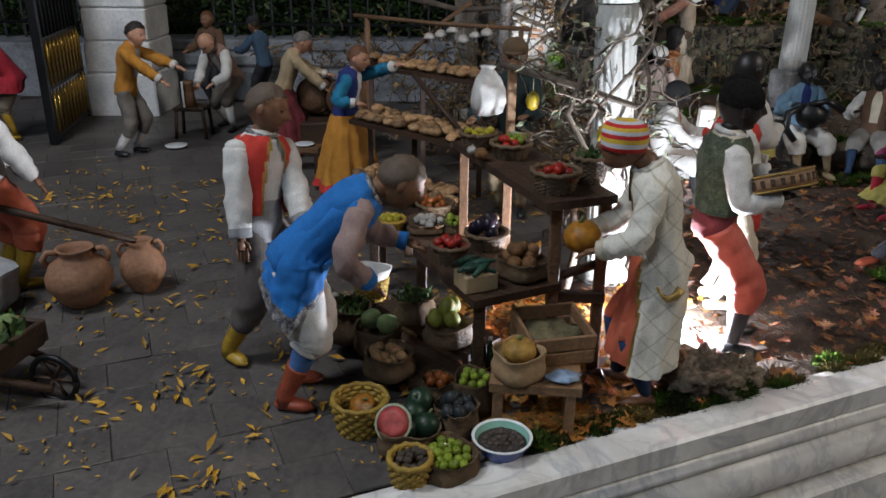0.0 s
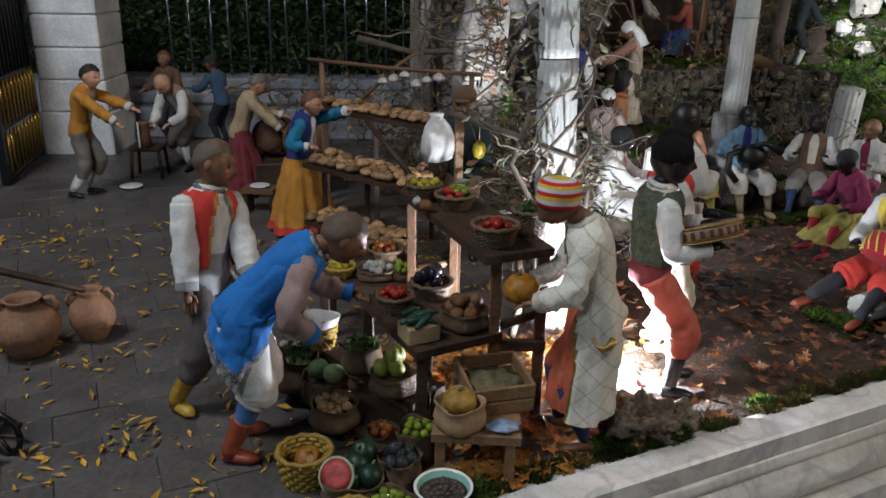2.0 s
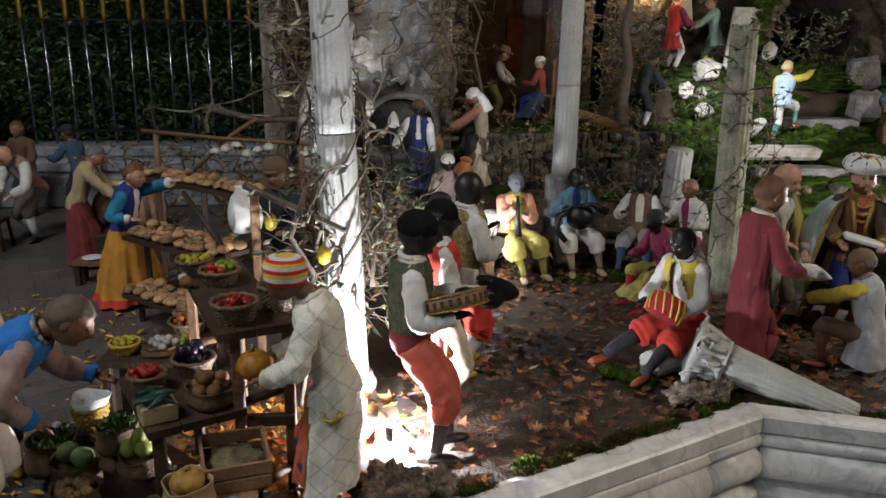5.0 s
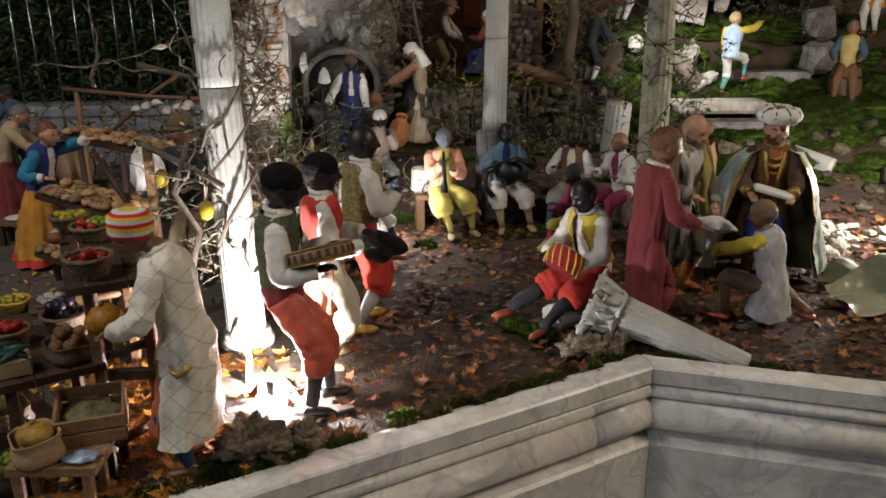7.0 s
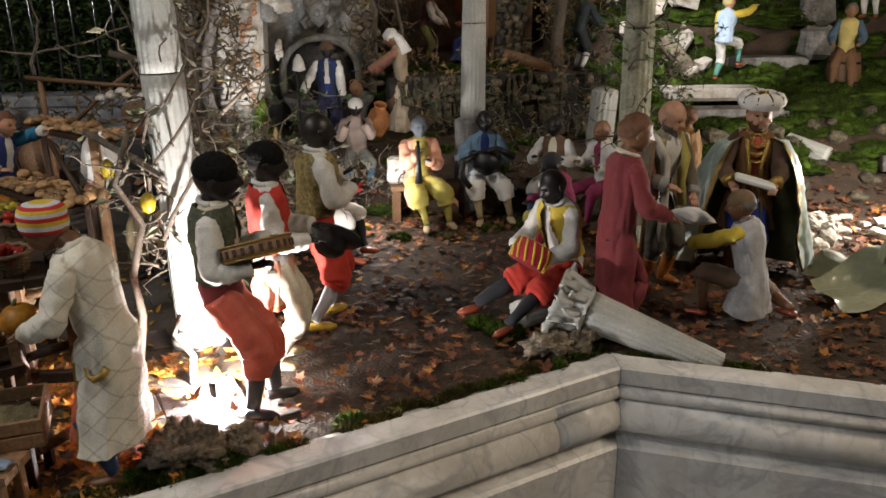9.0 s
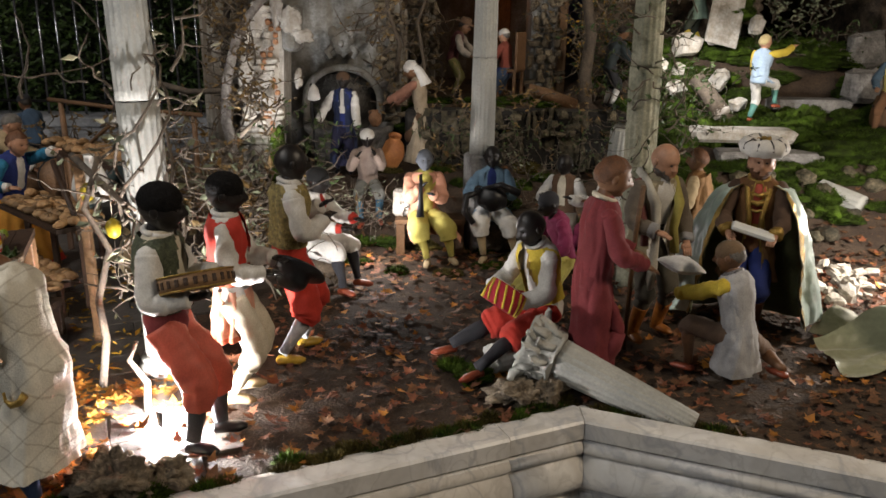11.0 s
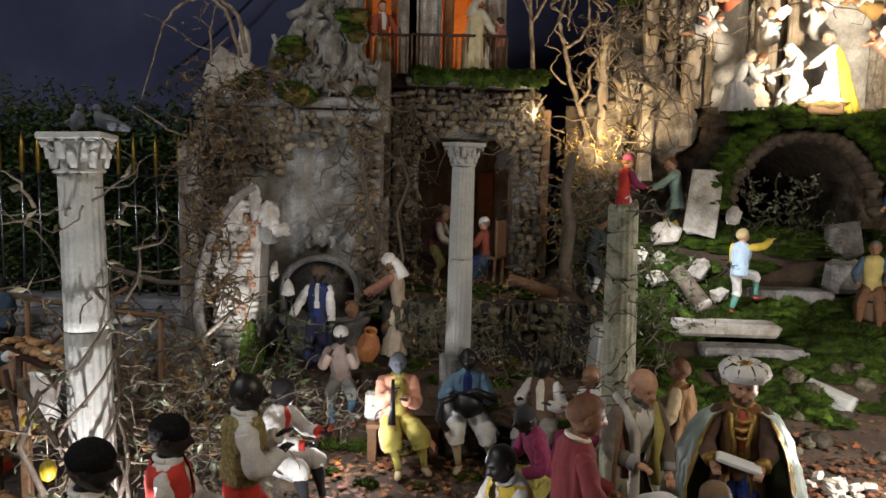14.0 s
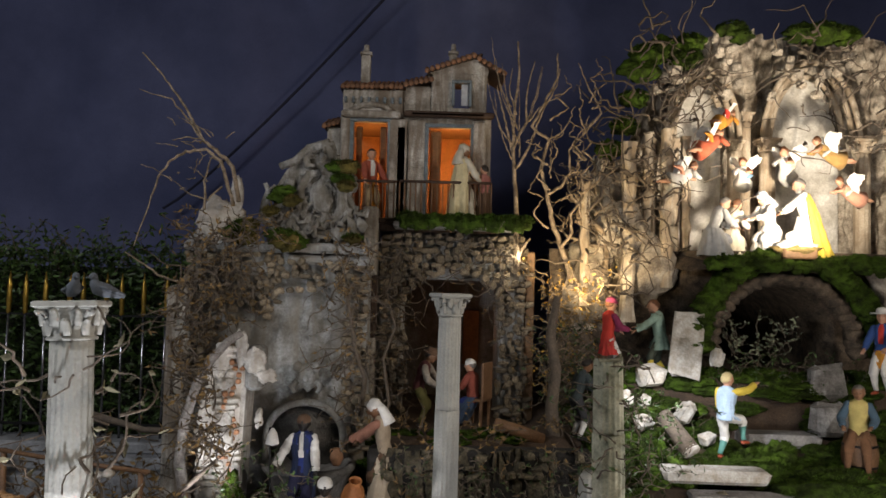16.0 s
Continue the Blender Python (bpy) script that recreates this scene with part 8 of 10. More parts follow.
solid("onion", kiwi, None, "orange onion on the shelf edge", "onion", pose(0.092, 1.205, 0.302), "onions")
sack(0.003, 1.37, 0.115, 0.034, 0.018, "low sack of white garlic")
pile("garlic", garlicm, "white garlic bulb in a sack", "garlic", 0.003, 1.37, 0.132, 0.026, 8, 0.0085, 18)
sack(0.052, 1.365, 0.115, 0.024, 0.020, "small sack of green beans")
pile("lime", lime, "bright green lime in a sack", "lime", 0.052, 1.365, 0.134, 0.018, 9, 0.0068, 19)
wicker(-0.064, 1.375, 0.115, 0.026, 0.018, WICKER, "flat yellow basket of pale squash")
pile("quince", lemonm, "small pale squash in a basket", "squash", -0.064, 1.375, 0.134, 0.018, 8, 0.0062, 20)
wicker(0.013, 1.545, 0.085, 0.036, 0.024, WICKER_B, "brown basket of red and orange peppers")
pile("pepper", pepper, "small orange red pepper in a basket", "pepper", 0.013, 1.545, 0.108, 0.028, 13, 0.008, 21)
cone = wicker(-0.085, 1.225, 0.045, 0.026, 0.036, WICKER, "ochre wicker basket lined with white paper")
lin = Mesh().lathe([(0.022, 0.010), (0.026, 0.032), (0.031, 0.052), (0.027, 0.050), (0.020, 0.026), (0.001, 0.020)], 22, wave=lambda i, a: 0.16 * math.sin(3 * a + 1) if i in (2, 3) else 0)
solid("paper_lining", lin, WHITE, "crumpled white paper lining a basket", "paper", pose(-0.085, 1.225, 0.048))
pile("pepper", tomato, "shiny red pepper in white paper", "pepper", -0.085, 1.225, 0.072, 0.014, 4, 0.0088, 22)
wicker(-0.135, 1.245, 0.004, 0.034, 0.022, WICKER_B, "flat basket of white mushrooms and greens")
pile("mushroom", garlicm, "white mushroom in a flat basket", "mushroom", -0.135, 1.245, 0.024, 0.024, 8, 0.0085, 23)
solid("trestle", Mesh().box((0, 0, 0.022), (0.06, 0.05, 0.044), 0, 0.003), WOOD, "small dark block under a basket", "block", pose(-0.085, 1.225, 0.0))
# bench: paper sack with a pumpkin, a slatted crate, a blue sheet
sack(0.138, 0.918, 0.080, 0.029, 0.038, "brown paper sack with a pale pumpkin", True, mat("kraft_paper", (0.36, 0.235, 0.12), 0.8, 0, 0.2, 140, 30, 0.2))
solid("pumpkin", pumpy, None, "pale ribbed pumpkin in a paper sack", "pumpkin", pose(0.138, 0.918, 0.119), "pumpkins")
solid("pumpkin", bigp, None, "bright orange pumpkin held by a doll", "pumpkin", pose(0.222, 0.998, 0.246, 0, -10, 0), "pumpkins")
cr = thing("crate", "shallow pale wooden crate with straw, set on the bench", "crate", pose(0.188, 0.990, 0.082, 6, 0, 14))
for x, y, sx, sy in ((0, -0.042, 0.092, 0.005), (0, 0.042, 0.092, 0.005), (-0.044, 0, 0.005, 0.08), (0.044, 0, 0.005, 0.08)):
    for z in (0.013, 0.036):
        part("slat", Mesh().box((x, y, z), (sx, sy, 0.020), 0, 0.001), WOOD_L, cr)
part("bottom", Mesh().box((0, 0, 0.002), (0.090, 0.084, 0.004), 0, 0.001), WOOD_L, cr)
part("straw", Mesh().ball((0, 0, 0.022), (0.042, 0.038, 0.012), 0, 16, 8, bump=0.6, bs=60), mat("straw_dull", (0.24, 0.20, 0.10), 0.9, 0, 0.5, 500, 60, 0.8), cr)
for x, y in ((0.165, 0.965), (0.21, 0.975), (0.165, 1.02), (0.215, 1.02)):
    solid("wooden_prop", Mesh().box((0, 0, 0.04), (0.012, 0.012, 0.08), 0, 0.001), WOOD, "short dark wooden prop under the crate", "prop", pose(x, y, 0.0), "crate props")
solid("cellophane", Mesh().ball((0, 0, 0), (0.020, 0.014, 0.005), 0, 14, 8, bump=0.8, bs=50), mat("blue_film", (0.30, 0.40, 0.55), 0.2, 0, 0.3, 60, 40, 0.3, spec=0.6), "crumpled pale blue film on the bench", "film", pose(0.196, 0.908, 0.086))
for i in range(5):
    x, y = 0.083 + 0.011 * (i % 3), 0.990 + 0.012 * (i // 3)
    b = thing("bottle", "small dark green glass bottle with a white cap", "bottle", pose(x, y, 0.062), "little bottles")
    part("glass", Mesh().lathe([(0.0045, 0), (0.005, 0.002), (0.005, 0.020), (0.0022, 0.028), (0.0022, 0.034)], 10), mat("bottle_glass", (0.012, 0.03, 0.018), 0.12, 0, 0.2, 60, 20, 0.02, spec=0.6), b)
    part("cap", Mesh().lathe([(0.003, 0.033), (0.003, 0.037), (0.001, 0.0375)], 8), WHITE, b)


def sprigs(m, x, y, z, r, n, seed, ln=0.016, mi=0):
    rg = random.Random(seed)
    for _ in range(n):
        a, q = rg.uniform(0, 6.283), r * math.sqrt(rg.random())
        s = ln * rg.uniform(0.6, 1.3)
        mx = Matrix.Translation((x + q * math.cos(a), y + q * math.sin(a), z)) @ Euler((rg.uniform(-0.9, 0.9), rg.uniform(-0.9, 0.9), rg.uniform(0, 6.28))).to_matrix().to_4x4()
        m.add([(0, 0, 0), (s * 0.25, 0, s * 0.5), (0, 0.1 * s, s), (-s * 0.25, 0, s * 0.5)], [(0, 1, 2), (0, 2, 3)], mi, False, mx)
    return m


for x, y, z, r, n, sd in ((-0.108, 1.112, 0.078, 0.028, 70, 1), (-0.006, 1.108, 0.100, 0.026, 80, 2), (0.244, 1.105, 0.322, 0.020, 60, 3), (-0.135, 1.245, 0.024, 0.028, 40, 4)):
    solid("herb_bunch", sprigs(Mesh(), x, y, z, r, n, sd), HEDGE, "bunch of dark green leafy herbs", "herbs", None, "bunches of herbs")

# ---- left side ----
def jar(x, y, z, r, h, label, tilt=0, handles=2, name="clay_jar", clay=TERRA):
    e = thing(name, label, "jar", pose(x, y, z, tilt, 0, 20), "clay jars")
    part("body", Mesh().lathe([(r * 0.45, 0), (r * 0.62, h * 0.08), (r * 0.98, h * 0.38), (r, h * 0.52), (r * 0.82, h * 0.74), (r * 0.50, h * 0.86), (r * 0.46, h * 0.93), (r * 0.58, h), (r * 0.50, h), (r * 0.40, h * 0.92), (r * 0.3, h * 0.7), (0.001, h * 0.6)], 28, wave=lambda i, a: 0.012 * nz(a, i, x * 9)), clay, e)
    for s in range(handles):
        c = 1 if s else -1
        part("handle", Mesh().tube([(c * r * 0.48, 0, h * 0.92), (c * r * 0.80, 0, h * 0.95), (c * r * 0.95, 0, h * 0.84), (c * r * 0.86, 0, h * 0.72)], r * 0.10, 7), clay, e)
    return e


jar(-0.600, 1.270, 0.004, 0.056, 0.108, "wide terracotta jar with small handles on the paving")
jar(-0.512, 1.330, 0.004, 0.040, 0.100, "narrow terracotta jar standing on the paving")
jar(0.700, 2.530, height(0.70, 2.53) + 0.004, 0.036, 0.118, "orange terracotta jar leaning by the fountain", 24, 0, clay=mat("terracotta_orange", (0.56, 0.22, 0.06), 0.7, 0, 0.3, 140, 14, 0.3, tint=(0.36, 0.13, 0.04)))
jar(0.640, 2.66, 0.288, 0.022, 0.055, "small round clay jug on the basin edge", 0, 1)
solid("carrying_pole", Mesh().tube([(-0.86, 1.29, 0.215), (-0.733, 1.30, 0.170), (-0.515, 1.322, 0.104)], [0.007, 0.0075, 0.006], 8), WOOD, "long dark carrying pole resting on a jar", "pole")
wb = thing("wheelbarrow", "dark wooden wheelbarrow heaped with green vegetables", "wheelbarrow", pose(-0.615, 0.985, 0.0, 0, 0, -10))
part("tray", Mesh().box((0, 0, 0.065), (0.14, 0.10, 0.012), 0, 0.002), WOOD, wb)
for y in (-0.05, 0.05):
    part("side", Mesh().box((0, y, 0.082), (0.15, 0.008, 0.034), 0, 0.002), WOOD, wb)
    part("shaft", Mesh().tube([(-0.16, y * 0.9, 0.085), (0.0, y, 0.06), (0.13, y * 0.5, 0.036)], 0.006, 7), WOOD, wb)
part("front", Mesh().box((0.07, 0, 0.082), (0.008, 0.10, 0.034), 0, 0.002), WOOD, wb)
whl = part("wheel", Mesh().tube([(0.115 + 0.034 * math.cos(2 * math.pi * k / 20), 0, 0.036 + 0.034 * math.sin(2 * math.pi * k / 20)) for k in range(21)], 0.0045, 7), IRON, wb)
for k in range(6):
    part("spoke", Mesh().tube([(0.115, 0, 0.036), (0.115 + 0.033 * math.cos(k * 1.047), 0, 0.036 + 0.033 * math.sin(k * 1.047))], 0.003, 5), WOOD, whl)
for y in (-0.04, 0.04):
    part("leg", Mesh().tube([(-0.04, y, 0.06), (-0.045, y, 0.004)], 0.006, 6), WOOD, wb)
pile("cabbage", cabb, "round pale green cabbage in a barrow", "cabbage", -0.615, 0.985, 0.092, 0.05, 7, 0.0175, 51)
solid("herb_bunch", sprigs(Mesh(), -0.60, 0.985, 0.09, 0.055, 120, 9, 0.022), HEDGE, "bunch of dark green leafy herbs in a barrow", "herbs", None, "bunches of herbs")
wl = stone_mesh(7, 0.16, 0.34, 0.11, 0.06)
solid("stone_block", wl, MARBLE_G, "grey weathered stone block at the paving's edge", "stone", pose(-0.80, 1.12, 0.055, 0, 0, -12))
stl = thing("stool", "small dark stool with a block and tools before a craftsman", "stool", pose(-0.79, 2.515, 0.004))
part("seat", Mesh().box((0, 0, 0.095), (0.10, 0.08, 0.012), 0, 0.003), WOOD, stl)
for x in (-0.042, 0.042):
    for y in (-0.032, 0.032):
        part("leg", Mesh().tube([(x, y, 0.09), (x * 1.15, y * 1.15, 0)], 0.006, 6), WOOD, stl)
solid("anvil_block", Mesh().lathe([(0.022, 0), (0.018, 0.03), (0.016, 0.07), (0.020, 0.078), (0.001, 0.079)], 14), WOOD_M, "turned wooden work block on a stool", "block", pose(-0.795, 2.51, 0.105))
solid("blade", Mesh().box((0, 0, 0.04), (0.006, 0.003, 0.09), 0, 0.001), ENAMEL, "pale upright blade on the work block", "blade", pose(-0.805, 2.485, 0.10))
solid("dish", Mesh().lathe([(0.001, 0.0), (0.022, 0.002), (0.034, 0.009), (0.032, 0.010), (0.001, 0.004)], 20), ENAMEL, "flat pale dish lying on the paving", "dish", pose(-0.80, 2.36, 0.006))
tb = plank_table("small_table", "tiny low table with a white plate", ((-0.32, 2.10), (-0.41, 2.11), (-0.405, 2.17), (-0.315, 2.16)), 0.075, 2, ((-0.40, 2.12, 0, 0.063), (-0.325, 2.11, 0, 0.063), (-0.395, 2.16, 0, 0.063), (-0.325, 2.155, 0, 0.063)), WOOD_M, WOOD)
solid("plate", Mesh().lathe([(0.001, 0.0), (0.018, 0.001), (0.028, 0.006), (0.026, 0.007), (0.001, 0.003)], 20), ENAMEL, "white plate on a tiny table", "plate", pose(-0.362, 2.135, 0.075))

# ---- things of the band ----
tam = thing("tambourine", "wooden tambourine with carved rim and pale skin", "tambourine", pose(0.512, 1.118, 0.290, -18, -12, 0))
part("hoop", Mesh().lathe([(0.052, -0.012), (0.054, -0.012), (0.055, 0.0), (0.054, 0.012), (0.050, 0.012), (0.050, -0.012), (0.052, -0.012)], 36, cap=False), WOOD_L, tam)
part("skin", Mesh().lathe([(0.001, 0.010), (0.051, 0.010), (0.051, 0.011), (0.001, 0.011)], 36), mat("drum_skin", (0.20, 0.13, 0.08), 0.5, 0, 0.3, 90, 20, 0.1), tam)
pip = Mesh().box((0, 0, 0), (0.006, 0.0025, 0.011), 0, 0.0008).data("inlay", [WOOD])
for k in range(26):
    a = 2 * math.pi * k / 26
    q = part("inlay", pip, None, tam)
    q.location, q.rotation_euler = (0.0548 * math.cos(a), 0.0548 * math.sin(a), 0), (0, 0, a + math.pi / 2)
for zz in (-0.011, 0.011):
    part("cord", Mesh().tube([(0.0548 * math.cos(2 * math.pi * k / 36), 0.0548 * math.sin(2 * math.pi * k / 36), zz) for k in range(37)], 0.0016, 5), GOLD, tam)
drm = thing("drum", "small drum with red and yellow cords and fringe", "drum", pose(0.984, 1.420, 0.158, 38, 0, 118))
part("shell", Mesh().lathe([(0.034, -0.022), (0.036, -0.02), (0.038, 0.0), (0.036, 0.02), (0.034, 0.022)], 28), CRIMSON, drm)
part("head", Mesh().lathe([(0.001, 0.021), (0.034, 0.0215), (0.035, 0.0225), (0.001, 0.024)], 28), CREAM, drm)
for k in range(14):
    a, b = 2 * math.pi * k / 14, 2 * math.pi * (k + 0.5) / 14
    part("cord", Mesh().tube([(0.037 * math.cos(a), 0.037 * math.sin(a), 0.020), (0.0395 * math.cos(b), 0.0395 * math.sin(b), 0.0), (0.037 * math.cos(a + 0.45), 0.037 * math.sin(a + 0.45), -0.021)], 0.0022, 5), YELLOW, drm)
solid("black_hat", Mesh().lathe([(0.052, 0.0), (0.054, 0.003), (0.030, 0.008), (0.027, 0.028), (0.020, 0.036), (0.001, 0.038)], 24), BLACK, "round black felt hat held out upside down", "hat", pose(0.612, 1.352, 0.232, 140, 20, 0))
bp = Mesh().ball((0, 0, 0), (0.040, 0.030, 0.034), 0, 16, 10, bump=0.3)
bp.tube([(-0.03, 0, 0.02), (-0.07, -0.02, 0.01), (-0.075, -0.03, -0.03), (-0.05, -0.04, -0.06)], [0.009, 0.010, 0.010, 0.008], 8)
bp.tube([(-0.02, -0.01, 0.03), (0.02, -0.03, 0.045), (0.07, -0.02, 0.02)], [0.006, 0.008, 0.012], 8)
solid("bagpipe", bp, BLACK, "black leather bagpipes on a seated doll's lap", "bagpipe", pose(1.000, 2.120, 0.178))
solid("pipe", Mesh().tube([(0, 0, 0.05), (0, -0.012, 0.0), (0.0, -0.03, -0.06)], [0.004, 0.006, 0.011], 9), BLACK, "slim black wooden pipe", "pipe", pose(0.808, 2.085, 0.200))
bn = plank_table("wooden_bench", "low rough wooden bench of the musicians", ((0.93, 2.165), (0.735, 2.155), (0.735, 2.235), (0.93, 2.245)), 0.105, 2, ((0.75, 2.175, 0, 0.093), (0.915, 2.18, 0, 0.093), (0.75, 2.22, 0, 0.093), (0.915, 2.225, 0, 0.093)), WOOD_M, WOOD_M, legw=0.024)
for x, y, r, lb in ((1.005, 2.225, 0.055, "rough grey boulder under a seated doll"), (0.565, 1.905, 0.055, "dark boulder under a seated doll"), (1.215, 2.215, 0.055, "dark boulder in the grass"), (1.335, 2.135, 0.055, "dark boulder in the grass"), (0.642, 2.395, 0.06, "mossy boulder by the fountain")):
    solid("boulder", rock(int(x * 100), r, r * 0.9, r * 0.9, 0.25), CORK, lb, "rock", pose(x, y, 0.045), "boulders")
solid("white_block", stone_mesh(55, 0.050, 0.036, 0.078, 0.03), PLASTER_W, "white plaster block standing on the bench end", "block", pose(0.752, 2.205, 0.144, 0, 2, 8))
csh = Mesh().sheet(24, 24, lambda u, v: ((u - 0.5) * 0.080 * (1 - 0.06 * math.sin(math.pi * v)), (v - 0.5) * 0.062 * (1 - 0.06 * math.sin(math.pi * u)), 0.020 * (math.sin(math.pi * u) * math.sin(math.pi * v)) ** 0.45 + 0.002 * nz(u * 5, v * 5)))
csh.sheet(24, 24, lambda u, v: ((0.5 - u) * 0.080 * (1 - 0.06 * math.sin(math.pi * v)), (v - 0.5) * 0.062 * (1 - 0.06 * math.sin(math.pi * u)), -0.014 * (math.sin(math.pi * u) * math.sin(math.pi * v)) ** 0.45))
solid("cushion", csh, mat("white_velvet", (0.66, 0.66, 0.66), 0.8, 0, 0.15, 420, 40, 0.3, sheen=0.4), "white cushion offered on raised arms", "cushion", pose(1.330, 1.492, 0.200, 6, 12, 30))
solid("charter", Mesh().box((0, 0, 0), (0.085, 0.030, 0.012), 0, 0.004), ENAMEL, "white rolled charter held by the king", "scroll", pose(1.487, 1.560, 0.252, 8, 14, -18))
solid("staff", Mesh().tube([(1.245, 1.545, 0.0), (1.25, 1.548, 0.25), (1.258, 1.55, 0.345)], 0.005, 7), WOOD_M, "plain wooden staff held by an old man", "staff")
hal = thing("halberd", "tall iron halberd with a pale tassel", "halberd", pose(0.478, 2.425, height(0.478, 2.425)))
part("shaft", Mesh().tube([(0, 0, 0), (-0.01, 0.01, 0.30)], 0.003, 6), IRON, hal)
part("tassel", Mesh().lathe([(0.004, 0.30), (0.014, 0.285), (0.020, 0.255), (0.006, 0.25)], 12), WHITE, hal, "pale tassel")
# satin train on the leaves
def train(u, v):
    x, y = 1.634 + 0.26 * u, 1.385 + 0.16 * v * (1 - 0.2 * u) + 0.09 * u
    return (x + 0.01 * nz(u * 3, v * 3), y, 0.012 + 0.09 * smooth01(0.1, 1.0, u * 0.7 + v * 0.35) * (0.6 + 0.4 * math.sin(v * 6 + u * 4)) + 0.016 * (0.5 - abs(nz(u * 2.2 + v, v * 3, 2))) + 0.003 * (0.5 - abs(nz(u * 7, v * 7, 5))))


solid("satin_train", Mesh().sheet(70, 54, train), SATIN, "sage green satin train spread over the leaves", "mantle")
gd = Mesh().sheet(20, 30, lambda u, v: (1.66 + 0.12 * u + 0.10 * v, 1.62 - 0.10 * v + 0.05 * u, 0.012 + 0.05 * (1 - v) * math.sin(u * 3.1) + 0.010 * abs(nz(u * 8, v * 4))))
solid("mantle_train", gd, cloth(0.30, 0.28, 0.16, 0.5), "olive silk train trailing on the leaves", "mantle")
mt = thing("chair", "brown carved chair under the vault", "chair", pose(1.115, 3.10, height(1.115, 3.10), 0, 0, 60))
part("seat", Mesh().box((0, 0, 0.10), (0.08, 0.08, 0.012), 0, 0.003), WOOD_M, mt)
part("backrest", Mesh().box((0, -0.04, 0.17), (0.08, 0.010, 0.14), 0, 0.003), WOOD_M, mt)
for x in (-0.034, 0.034):
    for y in (-0.034, 0.034):
        part("leg", Mesh().box((x, y, 0.05), (0.010, 0.010, 0.10), 0, 0.001), WOOD_M, mt)
bb = thing("barrel", "small brown wine barrel as a seat", "barrel", pose(2.41, 2.80, 0.255))
part("body", Mesh().lathe([(0.048, 0), (0.058, 0.05), (0.060, 0.07), (0.058, 0.09), (0.048, 0.14), (0.001, 0.14)], 20), WOOD_M, bb)
for z in (0.035, 0.105):
    part("hoop", Mesh().lathe([(0.056, z - 0.004), (0.0585, z), (0.056, z + 0.004)], 20), IRON, bb)
for k, (x, r) in enumerate(((0.318, 215), (0.366, 125))):
    pg = Mesh().tube([(0, -0.036, 0.008), (0, -0.022, 0.012), (0, -0.006, 0.017), (0, 0.008, 0.022), (0, 0.013, 0.030), (0, 0.014, 0.037)], [0.004, 0.008, 0.0125, 0.0125, 0.008, 0.0055], 12)
    pg.ball((0, 0.015, 0.040), (0.0065, 0.0075, 0.0068), 0, 10, 7)
    pg.tube([(0, 0.021, 0.040), (0, 0.028, 0.038)], [0.0024, 0.0008], 6)
    for w in (-1, 1):
        pg.tube([(w * 0.009, 0.006, 0.022), (w * 0.011, -0.010, 0.018), (w * 0.006, -0.032, 0.011)], [0.006, 0.0075, 0.002], 8, flat=0.5)
    solid("clay_dove", pg, cloth(0.12, 0.135, 0.16), "grey clay dove perched on the column", "doll", pose(x, 1.450, 0.836, 0, 0, r), "clay doves")

# added holder for the white ground lamp; its curved shades block stray light
lh = thing("ground_lamp_fixture", "added small black lamp holder with curved light-blocking shades", "lamp", pose(0.420, 1.192, 0.004))
part("foot", Mesh().lathe([(0.010, 0), (0.010, 0.002), (0.004, 0.003), (0.003, 0.005), (0.001, 0.005)], 14), IRON, lh)
# the two added shades keep light off the coat doll and the drummer
for a0, a1 in ((-2.60, -1.55), (0.10, 0.62)):
    part("shade", Mesh().sheet(12, 5, lambda u, v: (0.015 * math.cos(a0 + (a1 - a0) * u), 0.015 * math.sin(a0 + (a1 - a0) * u), 0.013 + 0.026 * v)), IRON, lh, "added curved black shade that blocks stray light")
part("bracket", Mesh().tube([(0.0, 0.0, 0.002), (0.009, -0.001, 0.004), (0.0145, -0.001, 0.016)], 0.0015, 5), IRON, lh)
part("stem", Mesh().tube([(0.0, 0.0, 0.002), (-0.005, -0.010, 0.004), (-0.0065, -0.0135, 0.016)], 0.0015, 5), IRON, lh)

# ---- vines, trees, moss, leaves ----
def twig(m, p, d, ln, r, rg, curl=0.5, n=9, sides=5, mi=0, sag=0.0):
    pts, p, d = [], Vector(p), Vector(d).normalized()
    ax = Vector((rg.uniform(-1, 1), rg.uniform(-1, 1), rg.uniform(-1, 1))).normalized()
    for i in range(n):
        pts.append(p.copy())
        p = p + d * (ln / n)
        d = (Matrix.Rotation(rg.gauss(0, curl), 3, ax) @ d + Vector((rg.gauss(0, 0.22), rg.gauss(0, 0.22), rg.gauss(0, 0.22) - sag))).normalized()
        ax = (ax + Vector((rg.gauss(0, 0.5), rg.gauss(0, 0.5), rg.gauss(0, 0.5)))).normalized()
    m.tube(pts, [r * (1 - 0.75 * i / (n - 1)) for i in range(n)], sides, mi)
    return pts


def dry_leaf(m, p, rg, s=0.012, mi=0):
    mx = Matrix.Translation(p) @ Euler((rg.uniform(-1.5, 1.5), rg.uniform(-1.5, 1.5), rg.uniform(0, 6.28))).to_matrix().to_4x4()
    s *= rg.uniform(0.6, 1.4)
    m.add([(0, 0, 0), (s * 0.28, s * 0.5, s * 0.12), (0, s * 0.55, -s * 0.05), (-s * 0.28, s * 0.5, s * 0.12), (0, s * 1.3, s * 0.2)], [(0, 1, 2), (0, 2, 3), (1, 4, 2), (2, 4, 3)], mi, False, mx)


